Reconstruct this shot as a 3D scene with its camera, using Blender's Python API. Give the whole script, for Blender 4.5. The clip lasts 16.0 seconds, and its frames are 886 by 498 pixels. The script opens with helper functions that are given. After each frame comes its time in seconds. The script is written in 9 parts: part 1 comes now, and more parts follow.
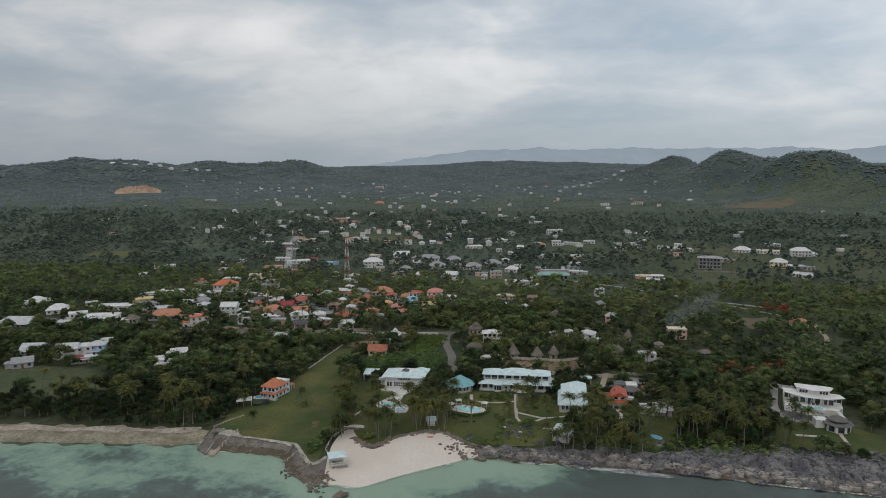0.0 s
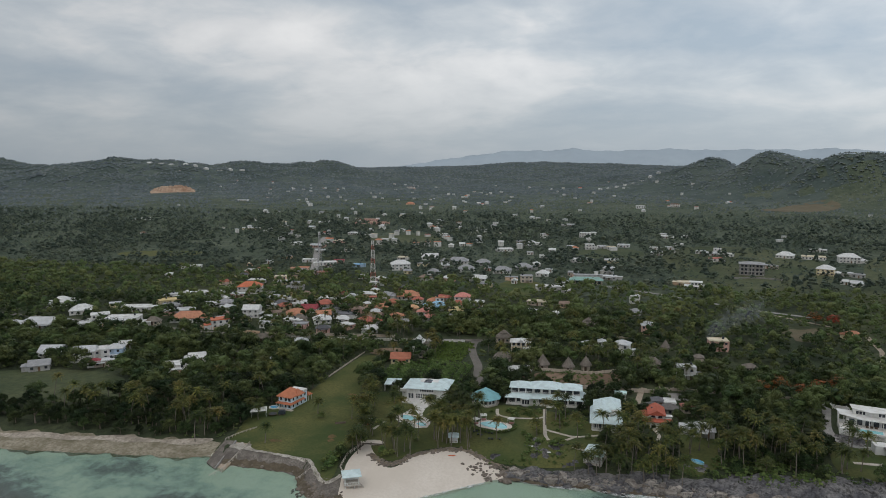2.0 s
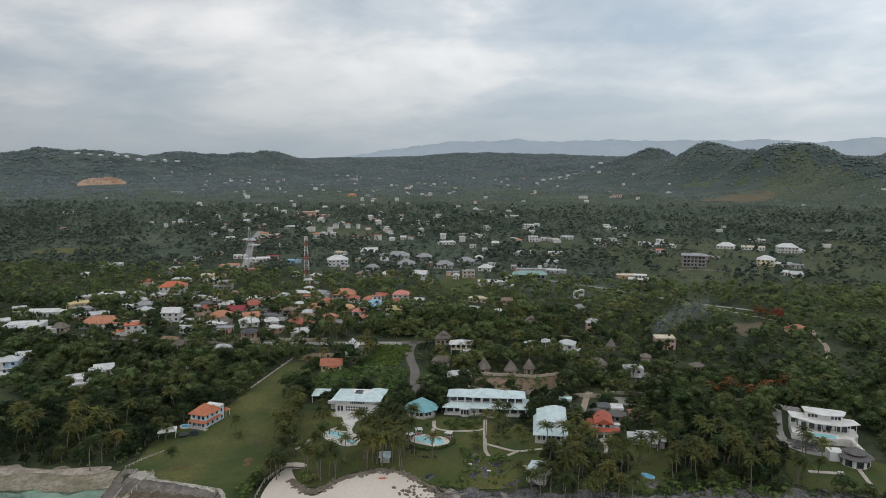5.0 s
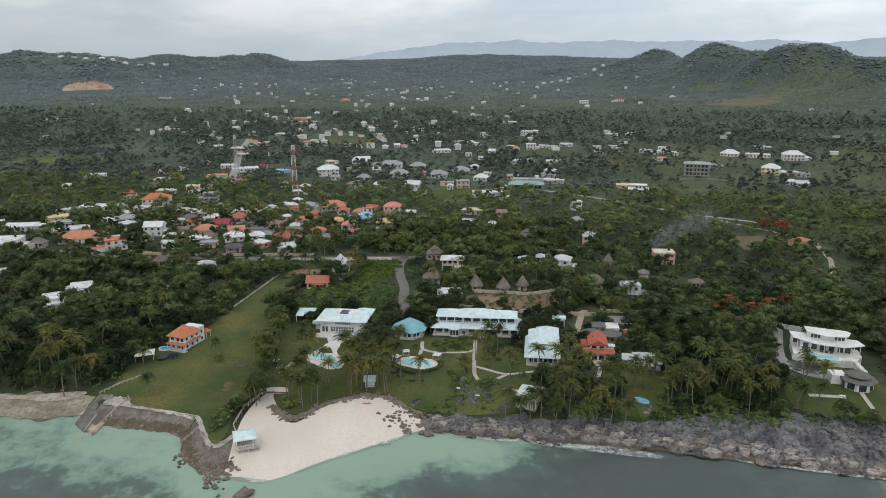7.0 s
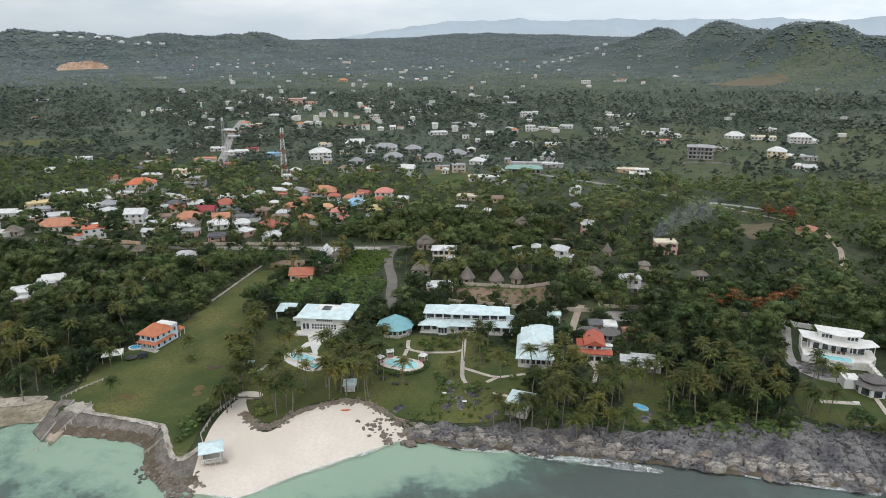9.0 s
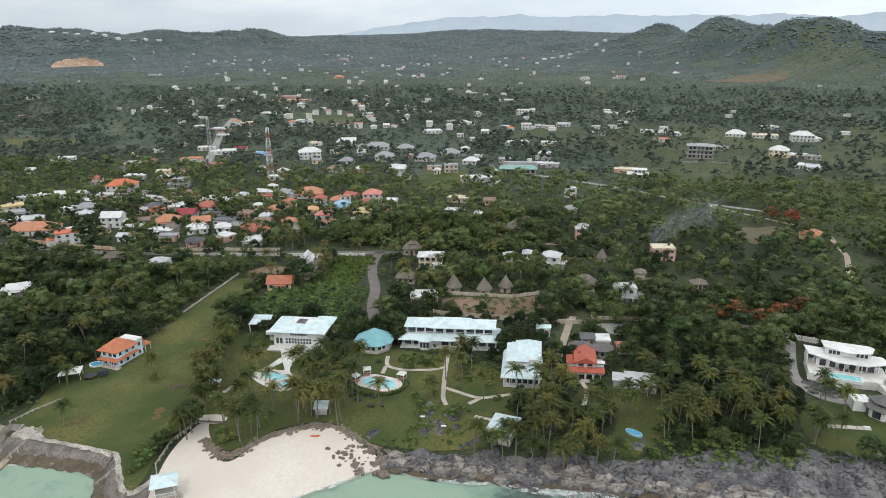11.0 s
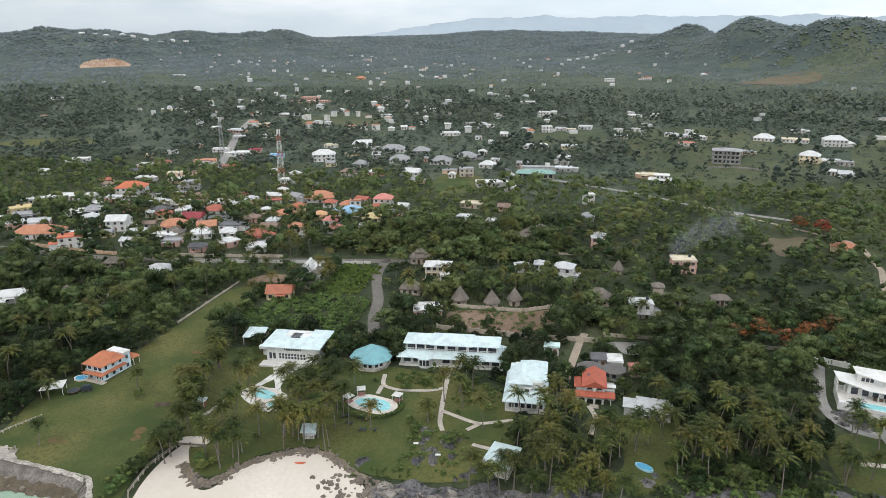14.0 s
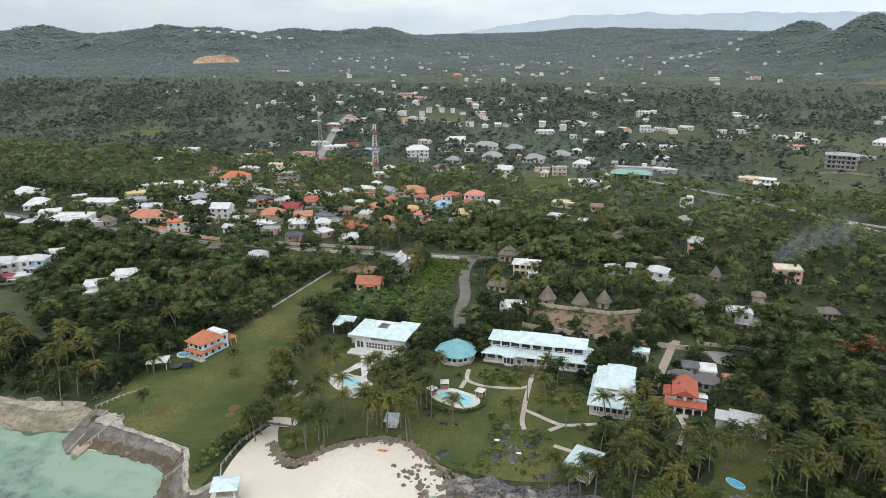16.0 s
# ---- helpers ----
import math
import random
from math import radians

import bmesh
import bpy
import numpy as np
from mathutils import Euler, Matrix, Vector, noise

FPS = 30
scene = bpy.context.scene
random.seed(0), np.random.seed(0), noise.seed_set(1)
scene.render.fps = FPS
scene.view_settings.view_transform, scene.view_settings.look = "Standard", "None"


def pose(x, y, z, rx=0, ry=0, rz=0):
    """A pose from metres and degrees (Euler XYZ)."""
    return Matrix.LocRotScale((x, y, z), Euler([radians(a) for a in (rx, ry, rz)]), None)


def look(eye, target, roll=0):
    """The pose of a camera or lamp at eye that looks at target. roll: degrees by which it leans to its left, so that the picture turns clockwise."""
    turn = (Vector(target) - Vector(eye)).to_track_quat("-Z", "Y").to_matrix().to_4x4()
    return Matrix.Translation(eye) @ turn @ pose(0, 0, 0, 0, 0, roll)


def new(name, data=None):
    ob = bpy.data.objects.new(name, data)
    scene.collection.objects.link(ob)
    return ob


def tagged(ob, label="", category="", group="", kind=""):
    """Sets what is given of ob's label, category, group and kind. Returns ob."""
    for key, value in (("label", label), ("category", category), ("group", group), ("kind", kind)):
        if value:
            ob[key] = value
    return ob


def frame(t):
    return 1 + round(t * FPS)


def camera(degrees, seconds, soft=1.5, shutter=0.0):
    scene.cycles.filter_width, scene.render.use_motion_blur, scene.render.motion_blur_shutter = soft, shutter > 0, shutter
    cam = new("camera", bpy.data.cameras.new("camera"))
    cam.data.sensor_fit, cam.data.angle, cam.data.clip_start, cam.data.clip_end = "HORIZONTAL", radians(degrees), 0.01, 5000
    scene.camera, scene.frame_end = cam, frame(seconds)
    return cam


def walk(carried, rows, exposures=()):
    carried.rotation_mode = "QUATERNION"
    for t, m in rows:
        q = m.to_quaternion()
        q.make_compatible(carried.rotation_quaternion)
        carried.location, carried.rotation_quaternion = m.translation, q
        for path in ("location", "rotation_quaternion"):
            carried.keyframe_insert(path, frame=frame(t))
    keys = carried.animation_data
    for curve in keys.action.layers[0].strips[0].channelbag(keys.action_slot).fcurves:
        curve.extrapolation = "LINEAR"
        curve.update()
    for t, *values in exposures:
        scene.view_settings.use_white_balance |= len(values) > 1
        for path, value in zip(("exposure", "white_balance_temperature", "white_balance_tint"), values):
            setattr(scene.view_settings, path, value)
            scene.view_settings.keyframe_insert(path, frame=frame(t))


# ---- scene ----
cam = camera(65.8, 16.0, soft=0.8)
PATH = [
    (0, (-3.223, 9.803, 98.056), (-3.641, 11.743, 97.812), -0.4),
    (0.5, (-3.88, 14.08, 97.643), (-4.319, 16.016, 97.401), -0.3),
    (1, (-3.484, 17.655, 97.818), (-4.07, 19.552, 97.576), -0.3),
    (1.5, (-3.456, 21.502, 97.964), (-3.995, 23.413, 97.722), -0.3),
    (2, (-4.114, 25.586, 97.706), (-4.623, 27.505, 97.465), -0.2),
    (2.5, (-4.415, 29.51, 97.55), (-4.925, 31.429, 97.31), -0.1),
    (3, (-4.617, 33.282, 97.697), (-5.102, 35.207, 97.457), -0.1),
    (3.5, (-4.888, 37.109, 97.792), (-5.27, 39.058, 97.552), -0.1),
    (5.8, (-4.136, 54.943, 97.706), (-4.485, 56.884, 97.37), -0.3),
    (6, (-4.189, 56.533, 97.808), (-4.536, 58.467, 97.436), -0.3),
    (6.5, (-3.792, 60.498, 97.893), (-4.138, 62.415, 97.44), -0.3),
    (7, (-3.454, 64.476, 98.075), (-3.797, 66.372, 97.539), -0.4),
    (7.5, (-3.22, 68.266, 98.165), (-3.56, 70.146, 97.572), -0.4),
    (8, (-2.788, 72.23, 98.088), (-3.13, 74.109, 97.497), -0.4),
    (8.5, (-2.255, 76.2, 98.076), (-2.599, 78.08, 97.486), -0.4),
    (11, (1.559, 95.331, 97.749), (1.213, 97.207, 97.149), -0.5),
    (11.5, (2.492, 98.976, 97.762), (2.145, 100.852, 97.161), -0.5),
    (12, (3.653, 102.678, 97.69), (3.285, 104.55, 97.09), -0.5),
    (12.5, (4.711, 106.463, 97.778), (4.341, 108.335, 97.179), -0.6),
    (13, (5.482, 108.773, 97.838), (5.108, 110.645, 97.24), -0.6),
    (13.5, (5.663, 109.025, 97.76), (5.286, 110.896, 97.162), -0.6),
    (14, (5.621, 108.933, 97.316), (5.206, 110.796, 96.719), -0.5),
    (14.5, (5.459, 108.844, 97.114), (4.963, 110.686, 96.514), -0.4),
    (15, (5.539, 108.954, 97.004), (4.981, 110.778, 96.403), -0.5),
    (15.5, (5.592, 109.069, 96.859), (4.977, 110.874, 96.257), -0.5),
    (16, (5.593, 109.001, 96.75), (4.93, 110.79, 96.149), -0.5),
]
walk(cam, [(t, look(eye, target, roll)) for t, eye, target, roll in PATH], [(0.0, -0.70), (3.5, -0.64), (6.0, -0.38), (7.0, -0.18), (8.5, 0.06), (11.0, 0.19), (16.0, 0.26)])

# ---- world and light: high thin overcast, soft sun from behind the left shoulder ----
world = bpy.data.worlds.new("sky")
scene.world = world
world.use_nodes = True


def world_nodes():
    nt = world.node_tree
    nt.nodes.clear()
    n, l = nt.nodes.new, nt.links.new
    sky = n("ShaderNodeTexSky")
    sky.sky_type, sky.sun_disc = "NISHITA", False
    sky.sun_elevation, sky.sun_rotation = radians(52), radians(200)
    sky.air_density, sky.dust_density = 1.0, 2.0
    dim = n("ShaderNodeVectorMath")
    dim.operation = "MULTIPLY"
    dim.inputs[1].default_value = (0.085, 0.085, 0.085)
    l(sky.outputs["Color"], dim.inputs[0])
    co = n("ShaderNodeTexCoord")
    # clouds lie flat overhead: the direction is laid onto a level sheet
    sep = n("ShaderNodeSeparateXYZ")
    l(co.outputs["Generated"], sep.inputs[0])
    up = n("ShaderNodeMath"); up.operation = "MAXIMUM"; up.inputs[1].default_value = 0.0
    l(sep.outputs["Z"], up.inputs[0])
    lift = n("ShaderNodeMath"); lift.operation = "ADD"; lift.inputs[1].default_value = 0.24
    l(up.outputs[0], lift.inputs[0])
    flat = n("ShaderNodeVectorMath"); flat.operation = "DIVIDE"
    comb = n("ShaderNodeCombineXYZ")
    for k in range(3):
        l(lift.outputs[0], comb.inputs[k])
    l(co.outputs["Generated"], flat.inputs[0]); l(comb.outputs[0], flat.inputs[1])
    # broad banks of cloud, and billows within them
    def cloud(scale, detail, rough, shift):
        mv = n("ShaderNodeVectorMath"); mv.operation = "ADD"; mv.inputs[1].default_value = shift
        l(flat.outputs[0], mv.inputs[0])
        t = n("ShaderNodeTexNoise"); t.inputs["Scale"].default_value = scale
        t.inputs["Detail"].default_value = detail; t.inputs["Roughness"].default_value = rough; t.inputs["Distortion"].default_value = 0.35
        l(mv.outputs[0], t.inputs["Vector"])
        return t.outputs["Fac"]
    big, small = cloud(0.95, 5, 0.5, (2.6, 0.4, 0)), cloud(3.4, 8, 0.58, (0, 5.0, 0))
    both = n("ShaderNodeMath"); both.operation = "MULTIPLY_ADD"; both.inputs[1].default_value = 0.34
    l(small, both.inputs[0]); l(big, both.inputs[2])
    ramp = n("ShaderNodeValToRGB")
    e = ramp.color_ramp.elements
    e[0].position, e[0].color = 0.50, (0.63, 0.75, 0.87, 1)
    e[1].position, e[1].color = 0.86, (1.40, 1.40, 1.40, 1)
    for p, c in ((0.60, (0.78, 0.87, 0.96, 1)), (0.68, (0.95, 1.02, 1.08, 1)), (0.76, (1.19, 1.21, 1.23, 1))):
        m = e.new(p); m.color = c
    l(both.outputs[0], ramp.inputs[0])
    # pale haze low down
    hz = n("ShaderNodeMapRange"); hz.inputs["From Min"].default_value = 0.0; hz.inputs["From Max"].default_value = 0.16
    hz.inputs["To Min"].default_value = 0.92; hz.inputs["To Max"].default_value = 0.0
    l(sep.outputs["Z"], hz.inputs["Value"])
    low = n("ShaderNodeMix"); low.data_type = "RGBA"
    low.inputs[7].default_value = (0.60, 0.685, 0.76, 1)
    l(hz.outputs[0], low.inputs[0]); l(ramp.outputs[0], low.inputs[6])
    mix = n("ShaderNodeMix"); mix.data_type = "RGBA"
    mix.inputs[0].default_value = 0.85
    l(dim.outputs[0], mix.inputs[6]); l(low.outputs[2], mix.inputs[7])
    # the cloud sheet thins towards the east
    east = n("ShaderNodeMath"); east.operation = "MULTIPLY_ADD"; east.inputs[1].default_value = 0.34; east.inputs[2].default_value = 1.14
    l(sep.outputs["X"], east.inputs[0])
    tint = n("ShaderNodeVectorMath"); tint.operation = "SCALE"
    l(mix.outputs[2], tint.inputs[0]); l(east.outputs[0], tint.inputs["Scale"])
    bg = n("ShaderNodeBackground"); bg.inputs["Strength"].default_value = 1.0
    l(tint.outputs[0], bg.inputs["Color"])
    out = n("ShaderNodeOutputWorld")
    l(bg.outputs[0], out.inputs["Surface"])


world_nodes()
sun = new("sun", bpy.data.lights.new("sun", "SUN"))
sun.data.energy, sun.data.angle, sun.data.color = 0.6, radians(14), (1.0, 0.95, 0.88)
sun.matrix_world = look((0, 0, 0), (0.21, 0.57, -0.8))

# ---- materials ----
MATS = {}


def nodes_of(name):
    m = bpy.data.materials.new(name)
    m.use_nodes = True
    nt = m.node_tree
    b = nt.nodes["Principled BSDF"]
    return m, nt, b


def noise_node(nt, scale, detail=4, rough=0.6, coord="Object", stretch=None):
    co = nt.nodes.new("ShaderNodeTexCoord") if coord != "World" else nt.nodes.new("ShaderNodeNewGeometry")
    src = co.outputs["Position"] if coord == "World" else co.outputs[coord]
    if stretch:
        v = nt.nodes.new("ShaderNodeVectorMath"); v.operation = "MULTIPLY"; v.inputs[1].default_value = stretch
        nt.links.new(src, v.inputs[0]); src = v.outputs[0]
    t = nt.nodes.new("ShaderNodeTexNoise")
    t.inputs["Scale"].default_value, t.inputs["Detail"].default_value, t.inputs["Roughness"].default_value = scale, detail, rough
    nt.links.new(src, t.inputs["Vector"])
    return t


def ramp_node(nt, fac, stops):
    r = nt.nodes.new("ShaderNodeValToRGB")
    e = r.color_ramp.elements
    while len(e) < len(stops):
        e.new(0.5)
    for k, (p, c) in enumerate(stops):
        e[k].position, e[k].color = p, (*c, 1)
    nt.links.new(fac, r.inputs[0])
    return r


def mix_node(nt, fac, a, b, how="MIX"):
    m = nt.nodes.new("ShaderNodeMix")
    m.data_type, m.blend_type = "RGBA", how
    for slot, v in ((0, fac), (6, a), (7, b)):
        if isinstance(v, (int, float)):
            m.inputs[slot].default_value = v
        elif isinstance(v, tuple):
            m.inputs[slot].default_value = (*v, 1)
        else:
            nt.links.new(v, m.inputs[slot])
    return m.outputs[2]


def bump_node(nt, b, height, strength, dist):
    k = nt.nodes.new("ShaderNodeBump")
    k.inputs["Strength"].default_value, k.inputs["Distance"].default_value = strength, dist
    nt.links.new(height, k.inputs["Height"]); nt.links.new(k.outputs[0], b.inputs["Normal"])


def two_scale(name, a, b2, c, s1, s2, rough=0.85, bump=0.0, bdist=0.1, coord="World", spec=0.3):
    """Colour a to b2 by coarse patches, c mixed in by fine grain."""
    if name in MATS:
        return MATS[name]
    m, nt, b = nodes_of(name)
    n1, n2 = noise_node(nt, s1, 4, 0.6, coord), noise_node(nt, s2, 5, 0.65, coord)
    base = ramp_node(nt, n1.outputs["Fac"], [(0.36, a), (0.64, b2)]).outputs[0]
    f = nt.nodes.new("ShaderNodeMapRange")
    f.inputs["From Min"].default_value, f.inputs["From Max"].default_value = 0.42, 0.66
    f.inputs["To Max"].default_value = 0.75
    nt.links.new(n2.outputs["Fac"], f.inputs["Value"])
    nt.links.new(mix_node(nt, f.outputs[0], base, c), b.inputs["Base Color"])
    b.inputs["Roughness"].default_value = rough
    b.inputs["Specular IOR Level"].default_value = spec
    if bump:
        bump_node(nt, b, n2.outputs["Fac"], bump, bdist)
    MATS[name] = m
    return m


def paint(name, col, dirt=0.35, rough=0.6, spec=0.3):
    """Painted or rendered surface with rain streaks and blotches, in the thing's own colour."""
    if name in MATS:
        return MATS[name]
    m, nt, b = nodes_of(name)
    n1 = noise_node(nt, 0.35, 5, 0.65, "World", (1, 1, 0.35))
    n2 = noise_node(nt, 3.0, 3, 0.6, "World")
    dull = tuple(v * (1 - dirt) * k for v, k in zip(col, (0.98, 0.96, 0.9)))
    c = ramp_node(nt, n1.outputs["Fac"], [(0.35, dull), (0.55, col)]).outputs[0]
    c = mix_node(nt, 0.12, c, n2.outputs["Color"], "SOFT_LIGHT")
    nt.links.new(c, b.inputs["Base Color"])
    b.inputs["Roughness"].default_value, b.inputs["Specular IOR Level"].default_value = rough, spec
    MATS[name] = m
    return m


def tile_roof(name, col, rough=0.75, pitch=2.4):
    """Roof covering with narrow courses that run up the slope, and weathering."""
    if name in MATS:
        return MATS[name]
    m, nt, b = nodes_of(name)
    co = nt.nodes.new("ShaderNodeTexCoord")
    w = nt.nodes.new("ShaderNodeTexWave")
    w.wave_type, w.bands_direction = "BANDS", "X"
    w.inputs["Scale"].default_value, w.inputs["Distortion"].default_value = pitch, 0.3
    nt.links.new(co.outputs["Object"], w.inputs["Vector"])
    n1, n2 = noise_node(nt, 0.5, 5, 0.65, "World"), noise_node(nt, 4, 3, 0.6, "World")
    dull = tuple(v * 0.80 for v in col)
    c = ramp_node(nt, n1.outputs["Fac"], [(0.36, dull), (0.58, col)]).outputs[0]
    c = mix_node(nt, 0.25, c, n2.outputs["Color"], "SOFT_LIGHT")
    nt.links.new(c, b.inputs["Base Color"])
    b.inputs["Roughness"].default_value, b.inputs["Specular IOR Level"].default_value = rough, 0.3
    bump_node(nt, b, w.outputs["Fac"], 0.5, 0.06)
    MATS[name] = m
    return m


def foliage(name, stops, patch=0.06, hue=0.42, grain=1.6, speck=0.5, thin=0.15, bump=1.0):
    """Leaves: lightness differs from leaf to leaf, tree to tree and stand to stand; some trees are olive, some bluish."""
    m, nt, b = nodes_of(name)
    geo = nt.nodes.new("ShaderNodeNewGeometry")
    oi = nt.nodes.new("ShaderNodeObjectInfo")
    tone = nt.nodes.new("ShaderNodeAttribute"); tone.attribute_name = "tone"
    n1 = noise_node(nt, patch, 3, 0.7, "World")
    fine = noise_node(nt, grain, 4, 0.8, "World")
    total = n1.outputs["Fac"]
    for src, weight in ((geo.outputs["Random Per Island"], 0.42), (oi.outputs["Random"], hue), (tone.outputs["Fac"], hue), (fine.outputs["Fac"], speck)):
        add = nt.nodes.new("ShaderNodeMath"); add.operation = "MULTIPLY_ADD"; add.inputs[1].default_value = weight
        nt.links.new(src, add.inputs[0]); nt.links.new(total, add.inputs[2])
        total = add.outputs[0]
    if bump:
        bump_node(nt, b, fine.outputs["Fac"], bump, 0.9 / grain)
    lo, hi = 0.35 + speck / 2, 0.87 + speck / 2 + hue
    sc = nt.nodes.new("ShaderNodeMath"); sc.operation = "DIVIDE"; sc.inputs[1].default_value = 2.2
    nt.links.new(total, sc.inputs[0])
    r = ramp_node(nt, sc.outputs[0], [(min(1.0, (lo + (hi - lo) * p) / 2.2), c) for p, c in stops])
    # kinds of tree: the same lightness in another green
    kind = nt.nodes.new("ShaderNodeMath"); kind.operation = "ADD"
    nt.links.new(oi.outputs["Random"], kind.inputs[0]); nt.links.new(tone.outputs["Fac"], kind.inputs[1])
    many = nt.nodes.new("ShaderNodeMath"); many.operation = "MULTIPLY"; many.inputs[1].default_value = 7.3
    nt.links.new(kind.outputs[0], many.inputs[0])
    frac = nt.nodes.new("ShaderNodeMath"); frac.operation = "FRACT"; nt.links.new(many.outputs[0], frac.inputs[0])
    turn = nt.nodes.new("ShaderNodeMapRange"); turn.inputs["To Min"].default_value, turn.inputs["To Max"].default_value = 0.478, 0.528
    nt.links.new(frac.outputs[0], turn.inputs["Value"])
    hs = nt.nodes.new("ShaderNodeHueSaturation")
    nt.links.new(turn.outputs[0], hs.inputs["Hue"]); nt.links.new(r.outputs[0], hs.inputs["Color"])
    nt.links.new(hs.outputs[0], b.inputs["Base Color"])
    b.inputs["Roughness"].default_value, b.inputs["Specular IOR Level"].default_value = 0.5, 0.12
    tr = nt.nodes.new("ShaderNodeBsdfTranslucent")
    nt.links.new(hs.outputs[0], tr.inputs["Color"])
    ms = nt.nodes.new("ShaderNodeMixShader"); ms.inputs[0].default_value = thin
    out = nt.nodes["Material Output"]
    nt.links.new(b.outputs[0], ms.inputs[1]); nt.links.new(tr.outputs[0], ms.inputs[2]); nt.links.new(ms.outputs[0], out.inputs["Surface"])
    MATS[name] = m
    return m


# leaf ramp runs near-black to yellow-green: gaps and highlights put into the colour
foliage("leaf", [(0.0, (0.006, 0.011, 0.005)), (0.3, (0.015, 0.025, 0.012)), (0.58, (0.035, 0.053, 0.021)), (0.82, (0.068, 0.095, 0.036)), (1.0, (0.129, 0.159, 0.058))], 0.05, 0.5, 1.3, 0.8)
foliage("weed_leaf", [(0.0, (0.041, 0.068, 0.025)), (0.5, (0.094, 0.135, 0.043)), (1.0, (0.206, 0.247, 0.077))], 0.1, 0.3, 2.5, 0.7)
# valley leaves: paler and bluer than the near ones, some haze put into the colour
foliage("leaf_mid_haze", [(0.0, (0.030, 0.044, 0.039)), (0.3, (0.043, 0.062, 0.050)), (0.58, (0.064, 0.088, 0.067)), (0.82, (0.093, 0.119, 0.087)), (1.0, (0.139, 0.162, 0.110))], 0.012, 0.5, 0.5, 0.6)
# far leaves: paler and bluer still, haze over the hills painted into the ramp
foliage("leaf_far_haze", [(0.0, (0.071, 0.094, 0.105)), (0.3, (0.087, 0.111, 0.123)), (0.6, (0.106, 0.132, 0.138)), (0.85, (0.132, 0.155, 0.156)), (1.0, (0.162, 0.182, 0.172))], 0.008, 0.5, 0.2, 0.5, 0.1, 0.3)
foliage("flame_bloom", [(0.0, (0.026, 0.038, 0.018)), (0.45, (0.055, 0.070, 0.030)), (0.62, (0.13, 0.075, 0.034)), (0.85, (0.38, 0.11, 0.05))], 0.5, 0.2, 1.2, 0.9)
foliage("palm_leaf", [(0.0, (0.009, 0.014, 0.005)), (0.3, (0.021, 0.032, 0.010)), (0.58, (0.048, 0.062, 0.016)), (0.82, (0.101, 0.104, 0.026)), (1.0, (0.202, 0.167, 0.048))], 0.06, 0.14, 1.6, 0.4, 0.1, 0.0)
two_scale("bark", (0.16, 0.13, 0.10), (0.24, 0.20, 0.16), (0.09, 0.07, 0.055), 0.8, 6, 0.9)
two_scale("palm_bark", (0.15, 0.13, 0.11), (0.22, 0.19, 0.16), (0.10, 0.085, 0.07), 0.8, 6, 0.9)
two_scale("undergrowth", (0.032, 0.046, 0.021), (0.070, 0.081, 0.039), (0.019, 0.027, 0.014), 0.02, 0.35, 0.95, 0.9, 0.8)
two_scale("lawn", (0.044, 0.067, 0.018), (0.128, 0.121, 0.040), (0.046, 0.062, 0.016), 0.045, 1.2, 0.95, 0.3, 0.08)
# inland scrub gets greyer and bluer in two steps, distance haze painted in
two_scale("valley_scrub_haze", (0.053, 0.074, 0.046), (0.108, 0.125, 0.081), (0.039, 0.056, 0.040), 0.009, 0.12, 0.95, 1.0, 3.0)
two_scale("far_scrub_haze", (0.051, 0.072, 0.066), (0.101, 0.124, 0.101), (0.043, 0.061, 0.059), 0.006, 0.03, 0.95, 0.9, 5.0)
two_scale("meadow", (0.051, 0.070, 0.030), (0.102, 0.107, 0.051), (0.035, 0.049, 0.025), 0.02, 0.3, 0.95, 0.8, 0.5)
two_scale("sand", (0.567, 0.502, 0.432), (0.651, 0.586, 0.516), (0.558, 0.493, 0.423), 0.06, 1.1, 0.95, 0.12, 0.06)
two_scale("red_earth", (0.170, 0.108, 0.074), (0.255, 0.176, 0.126), (0.119, 0.098, 0.063), 0.06, 0.8, 0.95, 0.3, 0.1)
two_scale("dry_field", (0.12, 0.095, 0.06), (0.17, 0.135, 0.09), (0.075, 0.08, 0.042), 0.05, 0.4, 0.95, 0.5, 0.3)
two_scale("asphalt", (0.10, 0.096, 0.09), (0.15, 0.14, 0.13), (0.22, 0.19, 0.15), 0.2, 2.0, 0.9)
two_scale("dirt_road", (0.32, 0.26, 0.20), (0.42, 0.36, 0.29), (0.25, 0.20, 0.15), 0.1, 1.2, 0.95)
